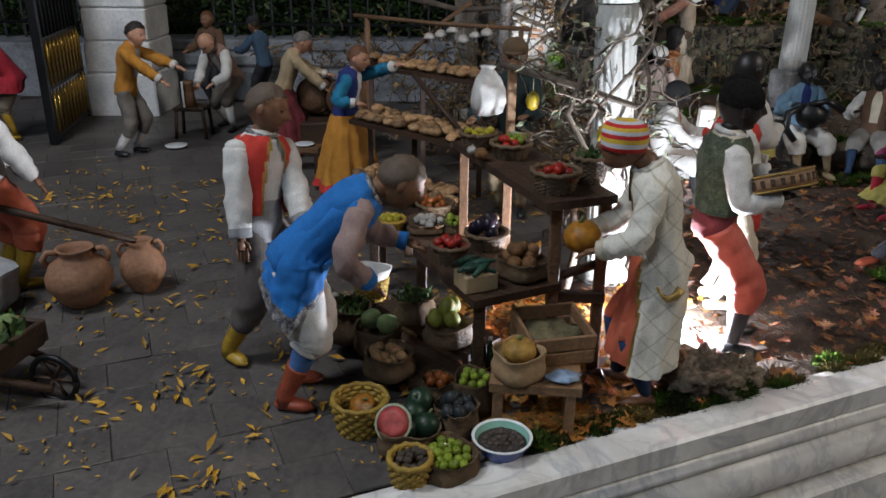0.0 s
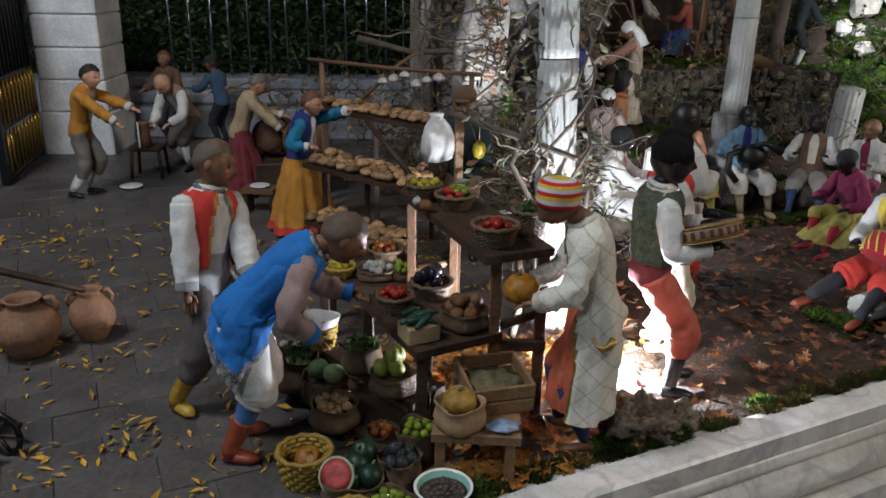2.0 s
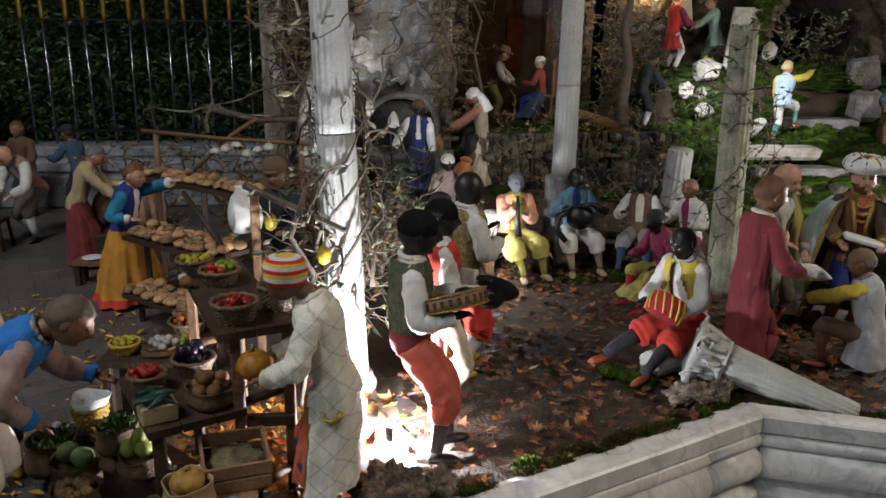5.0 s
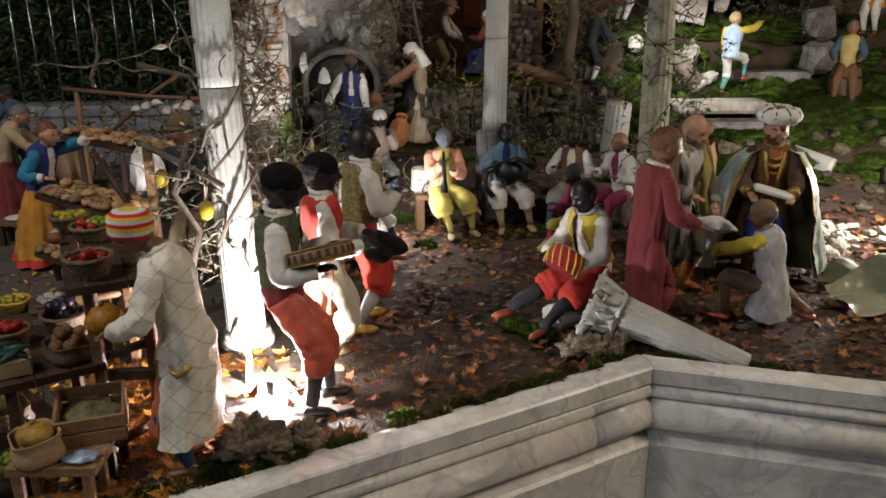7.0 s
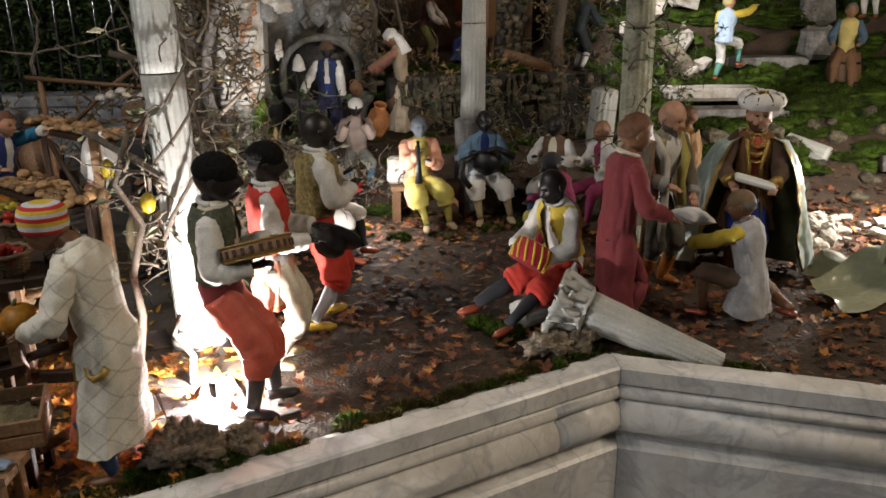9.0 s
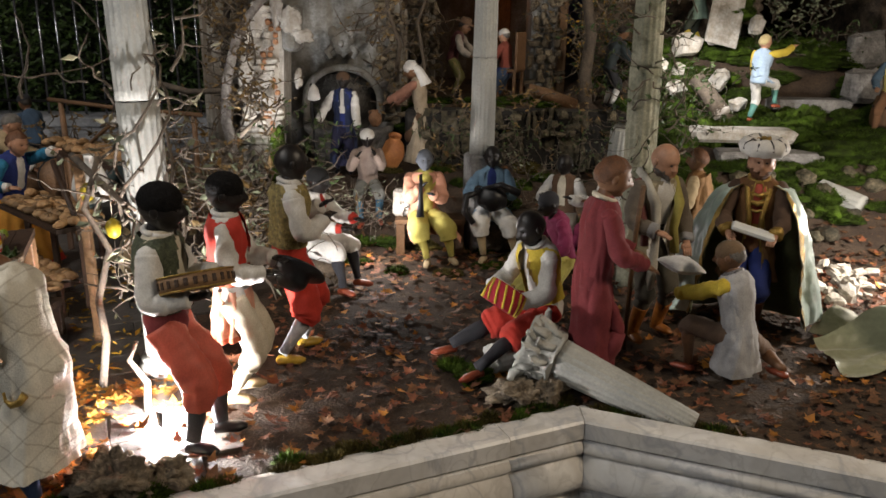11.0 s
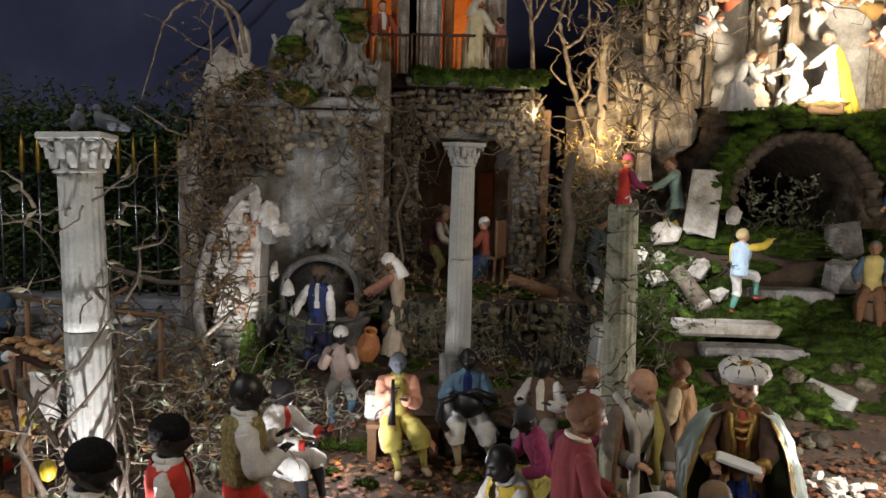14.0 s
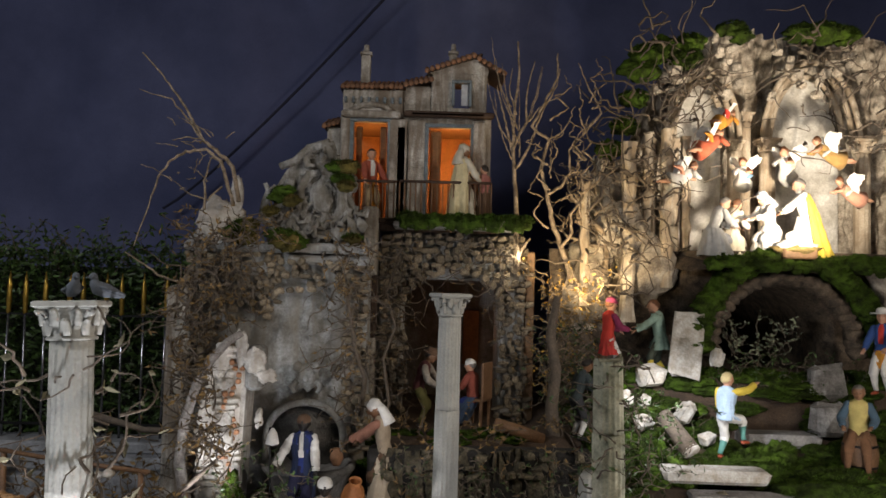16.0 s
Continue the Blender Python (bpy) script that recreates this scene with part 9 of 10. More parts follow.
def bramble(label, boxes, count, ln, r, seed, leaves, name="bramble", bark=VINE, leafmat=DRYLEAF, curl=0.55, leaf=0.012, up=0.3):
    rg = random.Random(seed)
    st, lf = Mesh(), Mesh()
    for i in range(count):
        x0, x1, y0, y1, z0, z1 = boxes[rg.randrange(len(boxes))]
        p = (rg.uniform(x0, x1), rg.uniform(y0, y1), rg.uniform(z0, z1))
        pts = twig(st, p, (rg.gauss(0, 1), rg.gauss(0, 0.7), rg.gauss(up, 0.7)), ln * rg.uniform(0.5, 1.5), r * rg.uniform(0.6, 1.5), rg, curl)
        for _ in range(leaves):
            if rg.random() < 0.75:
                dry_leaf(lf, pts[rg.randrange(2, len(pts))], rg, leaf)
    e = thing(name, label, "vine", None, "tangled vines", "stuff")
    part("stems", st, bark, e)
    if lf.v:
        part("leaves", lf, leafmat, e)
    return e


bramble("grey dry vine stems curling round the near column", [(0.27, 0.42, 1.35, 1.46, 0.25, 0.80)], 40, 0.13, 0.0024, 1, 2, "vine", leaf=0.020)
bramble("tangled grey brown brambles between column and pier", [(0.25, 0.38, 1.36, 1.60, 0.14, 0.42), (0.28, 0.48, 1.60, 2.05, 0.06, 0.34), (0.32, 0.56, 1.75, 2.20, 0.04, 0.22)], 250, 0.15, 0.0026, 2, 2, leafmat=OLIVE, leaf=0.021)
bramble("dry climbing stems with withered leaves over the ruin", [(0.10, 0.30, 2.68, 2.80, 0.45, 1.05), (0.12, 0.26, 2.5, 2.75, 0.30, 0.80), (0.26, 0.34, 2.33, 2.42, 0.30, 0.66)], 150, 0.13, 0.0026, 3, 5, leaf=0.016, leafmat=LEAF_D)
bramble("thin stems with few leaves on the vault", [(0.72, 0.86, 3.16, 3.24, 0.40, 1.05), (0.62, 0.76, 2.95, 3.15, 0.35, 1.0)], 90, 0.16, 0.0022, 4, 2, leaf=0.011, up=-0.2)
bramble("ivy stems with fresh leaves round the broken column", [(1.30, 1.44, 1.86, 1.97, 0.15, 0.72)], 80, 0.13, 0.0022, 5, 3, "vine", leafmat=HEDGE, leaf=0.014)
bramble("dry brush and dead leaves behind the musicians", [(1.02, 1.55, 2.30, 2.62, 0.05, 0.22), (0.45, 0.78, 2.18, 2.34, 0.02, 0.16)], 240, 0.12, 0.0018, 6, 3, leafmat=OLIVE, leaf=0.010, up=0.7)
bramble("golden lit leafy bushes beside the vault", [(1.36, 1.60, 3.05, 3.30, 0.42, 0.92)], 190, 0.12, 0.0022, 7, 5, "bush", bark=BARK, leafmat=mat("gold_leaf", (0.40, 0.24, 0.04), 0.55, 0, 0.35, 200, 40, 0.2, rnd=0.5), leaf=0.012)
bramble("pale olive shrub before the cave", [(2.05, 2.30, 3.02, 3.12, 0.62, 0.74)], 40, 0.09, 0.0016, 8, 8, "shrub", leafmat=OLIVE, leaf=0.012, up=0.8)
bramble("green shrubs growing over the hill stones", [(1.52, 1.80, 2.55, 3.05, 0.22, 0.52), (2.00, 2.6, 3.12, 3.2, 0.45, 0.6)], 230, 0.09, 0.0018, 9, 8, "shrub", leafmat=HEDGE, leaf=0.012, up=0.8)
bramble("withered ochre creepers hanging over the ruin wall", [(0.15, 0.34, 2.66, 2.76, 0.62, 1.10), (0.55, 0.74, 2.70, 2.78, 0.55, 1.05), (0.22, 0.62, 2.70, 2.76, 0.98, 1.10)], 80, 0.12, 0.0024, 31, 9, "creeper", leafmat=LEAF_D, leaf=0.014, up=-0.3)
bramble("green brown creepers on the retaining wall", [(0.80, 1.46, 2.56, 2.60, 0.12, 0.34)], 130, 0.09, 0.0018, 32, 6, "creeper", leafmat=HEDGE, leaf=0.011, up=-0.2)
bramble("ochre leaves caught on the dark stones", [(0.78, 1.48, 2.50, 2.60, 0.06, 0.36), (0.60, 1.40, 2.62, 2.95, 0.34, 0.42)], 110, 0.08, 0.0018, 38, 7, "creeper", leafmat=LEAF_D, leaf=0.014)
bramble("withered ochre leaves tangled in the brambles", [(0.25, 0.46, 1.50, 2.05, 0.03, 0.30), (-0.1, 0.28, 2.05, 2.55, 0.02, 0.30), (0.32, 0.56, 1.85, 2.25, 0.02, 0.20)], 150, 0.12, 0.0022, 39, 6, leafmat=LEAF_D, leaf=0.020)
bramble("upright leafy shoots over the hedge", [(-2.15, 0.15, 3.44, 3.60, 0.84, 0.98)], 210, 0.17, 0.0022, 37, 12, "hedge_shoots", leafmat=HEDGE, leaf=0.021, up=2.6, curl=0.15)
bramble("rust brown dry brush under the fence", [(-0.50, 0.20, 2.66, 3.02, 0.03, 0.30), (0.0, 0.30, 2.10, 2.60, 0.03, 0.26)], 240, 0.13, 0.0024, 35, 5, leafmat=LEAF_D, leaf=0.018)
bramble("fresh green creeper at the pier's foot", [(0.38, 0.56, 2.30, 2.46, 0.08, 0.36)], 70, 0.09, 0.0018, 36, 7, "creeper", leafmat=HEDGE, leaf=0.013)
bramble("dark leafy bushes between vault and temple", [(1.36, 1.56, 2.98, 3.14, 0.34, 0.72)], 120, 0.12, 0.0022, 33, 6, "bush", leafmat=HEDGE, leaf=0.014)
bramble("withered creepers on the stone vault", [(0.73, 0.86, 3.20, 3.26, 0.45, 1.05), (1.20, 1.33, 3.20, 3.26, 0.45, 1.05)], 60, 0.13, 0.0024, 34, 4, "creeper", leafmat=LEAF_D, leaf=0.013, up=-0.4)
bramble("twisted bare twigs in front of the temple", [(1.58, 2.05, 3.18, 3.34, 1.05, 1.75), (2.3, 2.85, 3.24, 3.4, 1.45, 1.95), (1.75, 2.1, 3.24, 3.38, 1.5, 1.95), (1.52, 1.8, 3.1, 3.2, 0.85, 1.4)], 230, 0.26, 0.0042, 10, 0, bark=VINE, curl=0.85)
bramble("bare twigs reaching across to the iron fence", [(-0.10, 0.25, 2.55, 2.8, 0.60, 1.0), (0.05, 0.30, 1.5, 1.8, 0.40, 0.62)], 9, 0.30, 0.0028, 11, 1, bark=VINE, curl=0.35, up=0.0)
bramble("shaggy brown creepers hanging down the ruin's edge", [(0.09, 0.20, 2.66, 2.78, 0.30, 1.02), (0.12, 0.36, 2.68, 2.77, 0.80, 1.06), (0.58, 0.73, 2.74, 2.80, 0.40, 1.0)], 210, 0.17, 0.0030, 61, 3, "creeper", leafmat=LEAF_D, leaf=0.015, up=-0.5)
bramble("thin brown creepers hanging round the vault's arch", [(0.74, 0.84, 3.17, 3.25, 0.40, 1.05), (0.84, 1.20, 3.19, 3.25, 0.86, 1.06), (1.20, 1.33, 3.19, 3.25, 0.55, 1.05)], 110, 0.15, 0.0026, 62, 2, "creeper", leafmat=LEAF_D, leaf=0.012, up=-0.6)
# long stems
STEM_P = mat("stem_grey", (0.36, 0.33, 0.31), 0.85, 0, 0.4, 200, 40, 0.7, tint=(0.17, 0.15, 0.135))
rg = random.Random(50)
for pts, r in ((((0.255, 1.335, 0.004), (0.272, 1.335, 0.10), (0.262, 1.345, 0.17), (0.285, 1.36, 0.26), (0.245, 1.37, 0.33), (0.275, 1.38, 0.42)), 0.008),
               (((0.365, 1.255, 0.004), (0.372, 1.25, 0.06), (0.345, 1.25, 0.10), (0.355, 1.262, 0.13)), 0.007),
               (((0.246, 2.508, 0.115), (0.213, 2.498, 0.213), (0.192, 2.492, 0.326), (0.202, 2.495, 0.445), (0.232, 2.504, 0.556), (0.273, 2.515, 0.633), (0.315, 2.528, 0.685), (0.355, 2.539, 0.711)), 0.019),
               (((0.70, 2.82, 0.42), (0.715, 2.78, 0.55), (0.68, 2.78, 0.64), (0.655, 2.79, 0.78), (0.63, 2.8, 0.9)), 0.009),
               (((0.790, 2.74, 0.20), (0.775, 2.72, 0.34), (0.80, 2.72, 0.48), (0.775, 2.76, 0.62), (0.81, 2.84, 0.72), (0.77, 2.95, 0.84), (0.80, 3.1, 0.95)), 0.006),
               (((-0.12, 2.62, 0.44), (0.05, 2.60, 0.40), (0.18, 2.55, 0.41), (0.32, 2.5, 0.36)), 0.011),
               (((0.02, 2.45, 0.10), (0.12, 2.42, 0.22), (0.20, 2.40, 0.24), (0.33, 2.38, 0.36)), 0.010)):
    e = solid("vine_stem", Mesh().tube(pts, [r * (1 - 0.5 * i / len(pts)) for i in range(len(pts))], 8), STEM_P if r > 0.015 else VINE, "thick grey brown climbing stem", "vine", None, "thick vine stems")


def bare_tree(label, base, d, ln, r, seed, depth=5, spread=0.6, bark=BARK, lean=0.0, name="bare_tree", wig=0.22):
    rg = random.Random(seed)
    tk, br = Mesh(), Mesh()

    def grow(p, d, ln, r, k):
        m = tk if k == depth else br
        pts, q, dd = [], Vector(p), Vector(d).normalized()
        for i in range(9):
            pts.append(q.copy())
            q = q + dd * ln / 8
            dd = (dd + Vector((rg.gauss(lean, wig), rg.gauss(0, wig * 0.7), rg.gauss(0.03, wig * 0.9)))).normalized()
        m.tube(pts, [r * (1 - 0.4 * i / 8) for i in range(9)], 7 if k > 2 else 5)
        if k <= 1:
            return
        for _ in range(3 if k > 2 else 2):
            t = pts[rg.randrange(3, 9)]
            nd = (dd + Vector((rg.gauss(0, spread), rg.gauss(0, spread * 0.6), rg.gauss(0.1, spread * 0.6)))).normalized()
            grow(t, nd, ln * rg.uniform(0.55, 0.8), r * 0.55, k - 1)

    grow(base, d, ln, r, depth)
    e = thing(name, label, "tree", None, "bare trees")
    part("trunk", tk, bark, e)
    tagged(part("crown", br, bark, e), kind="stuff")
    return e


for k in range(4):
    pts = [(0.345 + (0.052 + 0.016 * nz(k, i, 0, 0.7)) * math.cos(i * 0.62 + k * 1.9) - 0.0015 * i, 1.425 + (0.050 + 0.016 * nz(i, k, 3, 0.7)) * math.sin(i * 0.62 + k * 1.9) - 0.001 * i, 0.22 + 0.045 * i * (0.7 + 0.15 * k) + 0.014 * nz(i, k, 7, 0.9)) for i in range(13 - 2 * k)]
    solid("vine_stem", Mesh().tube(pts, [0.0042 * (1 - 0.05 * i) for i in range(len(pts))], 6), VINE, "dark dry stem winding round the column", "vine", None, "thick vine stems")
solid("sapling_stump", Mesh().tube([(1.272, 3.20, 0.94), (1.275, 3.20, 1.00), (1.258, 3.20, 1.075)], [0.009, 0.008, 0.004], 7).tube([(1.275, 3.20, 0.985), (1.300, 3.20, 1.04), (1.318, 3.20, 1.06)], [0.006, 0.005, 0.004], 7), BARK, "brightly lit forked stump on the vault's shoulder", "tree")
def bough(parent, name, r, y, *path, wob=0.006, bark=BARK):
    """One tapering, slightly wavering branch through (x, z) places at depth y."""
    pts = [Vector((x, y, z)) for x, z in path]
    run = []
    for p, q in zip(pts, pts[1:]):
        run += [p.lerp(q, k / 5) + noise.noise_vector(p * 20 + Vector((k * 0.7, 0, 0))) * wob for k in range(5)]
    run.append(pts[-1])
    part(name, Mesh().tube(run, [r * (1 - 0.72 * i / len(run)) for i in range(len(run))], 7), bark, parent)


sapling = thing("bare_tree", "tall upright sapling with a pale lit stem", "tree", None, "bare trees")
bough(sapling, "trunk", 0.011, 3.253, (1.27, 0.95), (1.27, 1.14), (1.26, 1.29), (1.25, 1.41), (1.25, 1.57), (1.27, 1.73), (1.26, 1.86))
bough(sapling, "branch", 0.006, 3.259, (1.25, 1.40), (1.22, 1.51), (1.20, 1.60), (1.18, 1.68))
bough(sapling, "branch", 0.006, 3.249, (1.25, 1.43), (1.30, 1.53), (1.30, 1.66), (1.33, 1.78))
bough(sapling, "branch", 0.006, 3.242, (1.26, 1.34), (1.32, 1.44), (1.36, 1.57), (1.42, 1.68), (1.43, 1.75))
bough(sapling, "branch", 0.004, 3.256, (1.26, 1.56), (1.23, 1.66), (1.24, 1.75))
bough(sapling, "branch", 0.004, 3.24, (1.31, 1.53), (1.35, 1.59), (1.45, 1.65))
twisted = thing("bare_tree", "twisting bare tree with a golden lit stem", "tree", None, "bare trees")
bough(twisted, "trunk", 0.011, 3.236, (1.49, 0.88), (1.46, 1.00), (1.41, 1.13), (1.39, 1.23), (1.36, 1.34), (1.39, 1.46), (1.32, 1.51), (1.37, 1.61), (1.42, 1.71), (1.42, 1.81))
bough(twisted, "branch", 0.007, 3.227, (1.39, 1.24), (1.44, 1.27), (1.48, 1.34), (1.47, 1.42), (1.52, 1.48), (1.55, 1.56))
bough(twisted, "branch", 0.006, 3.219, (1.52, 1.48), (1.60, 1.57), (1.55, 1.66), (1.50, 1.77))
bough(twisted, "branch", 0.005, 3.232, (1.39, 1.46), (1.44, 1.49), (1.48, 1.56))
bough(twisted, "branch", 0.007, 3.224, (1.44, 1.03), (1.49, 1.09), (1.48, 1.16), (1.53, 1.23), (1.52, 1.32), (1.57, 1.37))
bough(twisted, "branch", 0.005, 3.214, (1.52, 1.24), (1.59, 1.30), (1.62, 1.39), (1.59, 1.46))
rg = random.Random(77)
for k in range(9):
    x, z = 1.255 + rg.uniform(-0.02, 0.03), rg.uniform(1.36, 1.60)
    w = rg.uniform(-0.13, 0.13)
    bough(sapling, "branch", 0.0032, 3.25, (x, z), (x + 0.45 * w, z + 0.07), (x + 0.8 * w, z + 0.17), (x + w, z + 0.28))
for k in range(16):
    x, z = rg.uniform(1.38, 1.58), rg.uniform(1.10, 1.62)
    a, b = rg.uniform(-0.07, 0.07), rg.uniform(0.02, 0.06)
    bough(twisted, "branch", 0.0040, 3.22, (x, z), (x + a, z + b), (x + 0.3 * a, z + 2 * b), (x + 1.3 * a, z + 2.6 * b), (x + 0.8 * a, z + 3.6 * b), wob=0.014)
bare_tree("bare thorny tree at the temple corner", (1.63, 3.26, 0.92), (0.05, 0, 1), 0.32, 0.015, 15, 5, 0.65, wig=0.5)
whips = thing("dry_branch", "thin dry branches arching and drooping over the ruin", "branch", None, "bare trees")
bough(whips, "branch", 0.0080, 2.73, (0.285, 1.13), (0.260, 1.245), (0.210, 1.295), (0.163, 1.33), (0.130, 1.385), (0.085, 1.46), (0.03, 1.53), (-0.05, 1.62))
bough(whips, "branch", 0.0065, 2.72, (0.270, 1.12), (0.225, 1.26), (0.175, 1.30), (0.105, 1.29), (0.052, 1.255), (0.020, 1.20), (0.0, 1.13), (-0.05, 0.975))
bough(whips, "branch", 0.0042, 2.74, (0.155, 1.335), (0.100, 1.41), (0.045, 1.47), (-0.06, 1.50))
bough(whips, "branch", 0.0038, 2.74, (0.205, 1.295), (0.150, 1.338), (0.104, 1.342), (0.055, 1.332))
bough(whips, "branch", 0.0038, 2.74, (0.225, 1.18), (0.180, 1.135), (0.120, 1.15), (0.05, 1.21))
bough(whips, "branch", 0.0045, 2.74, (0.170, 1.10), (0.168, 1.20), (0.182, 1.26), (0.205, 1.31))
bough(whips, "branch", 0.0050, 2.75, (0.12, 0.85), (0.023, 0.882), (-0.037, 0.925), (-0.09, 0.955))
for k in range(18):
    x, z = rg.uniform(0.06, 0.24), rg.uniform(1.16, 1.40)
    w, h = rg.uniform(-0.12, 0.03), rg.uniform(-0.01, 0.06)
    bough(whips, "twig", 0.0022, 2.73, (x, z), (x + 0.5 * w, z + 0.7 * h), (x + w, z + h))
solid("tree_trunk", Mesh().tube([(1.375, 2.90, 0.30), (1.365, 2.90, 0.45), (1.38, 2.91, 0.58), (1.36, 2.92, 0.70), (1.385, 2.93, 0.84)], [0.026, 0.022, 0.020, 0.018, 0.012], 10), VINE, "gnarled grey tree trunk beside the vault", "tree")
solid("log", Mesh().tube([(1.16, 2.84, 0.40), (1.24, 2.84, 0.375), (1.33, 2.85, 0.345)], [0.020, 0.024, 0.021], 10), WOOD_M, "short brown log on the terrace edge", "log")
lg = thing("cut_log", "cut grey log with a pale round end", "log", None)
part("bark", Mesh().tube([(1.738, 2.830, 0.445), (1.772, 2.785, 0.392), (1.806, 2.737, 0.340)], [0.028, 0.030, 0.032], 14), VINE, lg)
part("cut_end", Mesh().tube([(1.804, 2.740, 0.343), (1.810, 2.731, 0.334)], [0.032, 0.0305], 14), PLASTER_W, lg, "pale round cut end")

CORK_P = mat("cork_pale", (0.33, 0.265, 0.19), 0.9, 0, 0.5, 150, 40, 1.0, tint=(0.09, 0.068, 0.048))


def pitted(m, sd):
    """Gnaws holes and ridges into a lump of cork."""
    m.v = [tuple(Vector(q) * (1 - 0.22 * smooth01(0.10, 0.0, abs(nz(q[0], q[1], q[2] + sd, 70))) + 0.10 * nz(q[0], q[1], q[2] + sd, 130))) for q in m.v]
    return m


# stones
for k, (x, y, z, sx, sy, sz, rx, ry, rz, mt_, lb) in enumerate((
        (0.408, 1.008, 0.028, 0.056, 0.042, 0.040, 0, 0, 0, CORK_P, "pitted brown cork rock beside the parapet"),
        (0.470, 1.040, 0.020, 0.034, 0.026, 0.026, 0, 0, 0, CORK_P, "pitted brown cork rock beside the parapet"),
        (1.010, 1.300, 0.020, 0.062, 0.030, 0.026, 0, 0, 20, CORK_P, "flat pitted cork rock by the fallen column"),
        (1.060, 1.305, 0.026, 0.030, 0.024, 0.030, 0, 0, 20, CORK_P, "flat pitted cork rock by the fallen column"))):
    solid("rock", pitted(rock(200 + k, sx, sy, sz, 0.55, 48, 30), k), mt_, lb, "rock", pose(x, y, z, rx, ry, rz), "rocks")
for k, (x, y, z, sx, sy, sz, rx, ry, rz, lb) in enumerate((
        (1.905, 3.09, 0.665, 0.105, 0.022, 0.225, -4, 4, -6, "upright pale broken stone slab"),
        (1.775, 3.11, 0.545, 0.11, 0.07, 0.075, 4, -5, 12, "bright pale stone block on the hill"),
        (1.875, 3.00, 0.425, 0.05, 0.05, 0.085, 10, 28, 0, "bright broken stone on the hill"),
        (1.735, 3.05, 0.455, 0.04, 0.04, 0.055, 0, 10, 20, "bright broken stone on the hill"),
        (2.455, 3.11, 0.535, 0.135, 0.06, 0.130, 0, 2, 4, "square grey stone block before the cave"),
        (2.395, 2.98, 0.415, 0.12, 0.06, 0.115, 0, -2, -4, "square grey stone block before the cave"),
        (2.02, 3.08, 0.62, 0.05, 0.04, 0.06, 0, 10, 0, "bright broken stone on the hill"), (1.70, 2.92, 0.40, 0.07, 0.05, 0.05, 8, 20, 30, "bright broken stone on the hill"), (1.92, 2.90, 0.35, 0.06, 0.04, 0.045, 12, -14, 20, "bright broken stone on the hill"), (1.66, 3.02, 0.47, 0.06, 0.05, 0.06, 5, 12, 80, "bright broken stone on the hill"),
        (1.83, 2.50, 0.155, 0.10, 0.07, 0.055, 0, 6, 10, "dark broken stone among dead leaves"),
        (2.00, 2.47, 0.175, 0.05, 0.05, 0.045, 0, 6, 30, "dark broken stone among dead leaves"),
        (1.78, 1.88, 0.025, 0.055, 0.045, 0.040, 5, 6, 30, "bright white stone among dead leaves"),
        (1.85, 1.84, 0.022, 0.060, 0.040, 0.034, 5, -6, 60, "bright white stone among dead leaves"),
        (1.80, 1.80, 0.018, 0.040, 0.040, 0.026, 5, -6, 10, "bright white stone among dead leaves"),
        (1.89, 1.90, 0.022, 0.035, 0.040, 0.040, 5, -6, 45, "bright white stone among dead leaves"))):
    solid("broken_stone", stone_mesh(300 + k, sx, sy, sz, 0.24), STONE_W if "bright" in lb or "upright" in lb else STONE_D if "dark" in lb else STONE_G, lb, "stone", pose(x, y, z, rx, ry, rz), "broken stones")
rg = random.Random(60)
for k in range(34):
    x, y, z = rg.gauss(1.90, 0.075), rg.gauss(1.95, 0.075), rg.uniform(0.014, 0.026)
    solid("broken_stone", stone_mesh(340 + k, z * 1.7, z * 1.1, z * 0.8, 0.34), STONE_W, "small white stone chip among dead leaves", "stone", pose(x, y, z * 0.5 + 0.006, rg.uniform(-20, 20), rg.uniform(-20, 20), rg.uniform(0, 360)), "white stone chips")
rg = random.Random(61)
for k in range(22):
    x, y = rg.uniform(1.6, 2.5), rg.uniform(2.2, 2.62)
    s = rg.uniform(0.018, 0.045)
    solid("rubble", rock(320 + k, s, s * 0.8, s * 0.6, 0.4, 12, 8), STONE_D, "rough dark lump of rubble in dead leaves", "rock", pose(x, y, height(x, y) + s * 0.3, 0, 0, rg.uniform(0, 360)), "rubble lumps")


# moss
def moss_bed(label, spots, seed, material, name="moss"):
    rg = random.Random(seed)
    m = Mesh()
    for i, (x, y, z, rx, ry, rz) in enumerate(spots):
        moss_patch(m, x, y, z, rx, ry, rz, seed * 50 + i, int(160 + 60000 * rx * ry + 9000 * rx))
    solid(name, m, material, label, "moss", None, "moss cushions", "stuff")


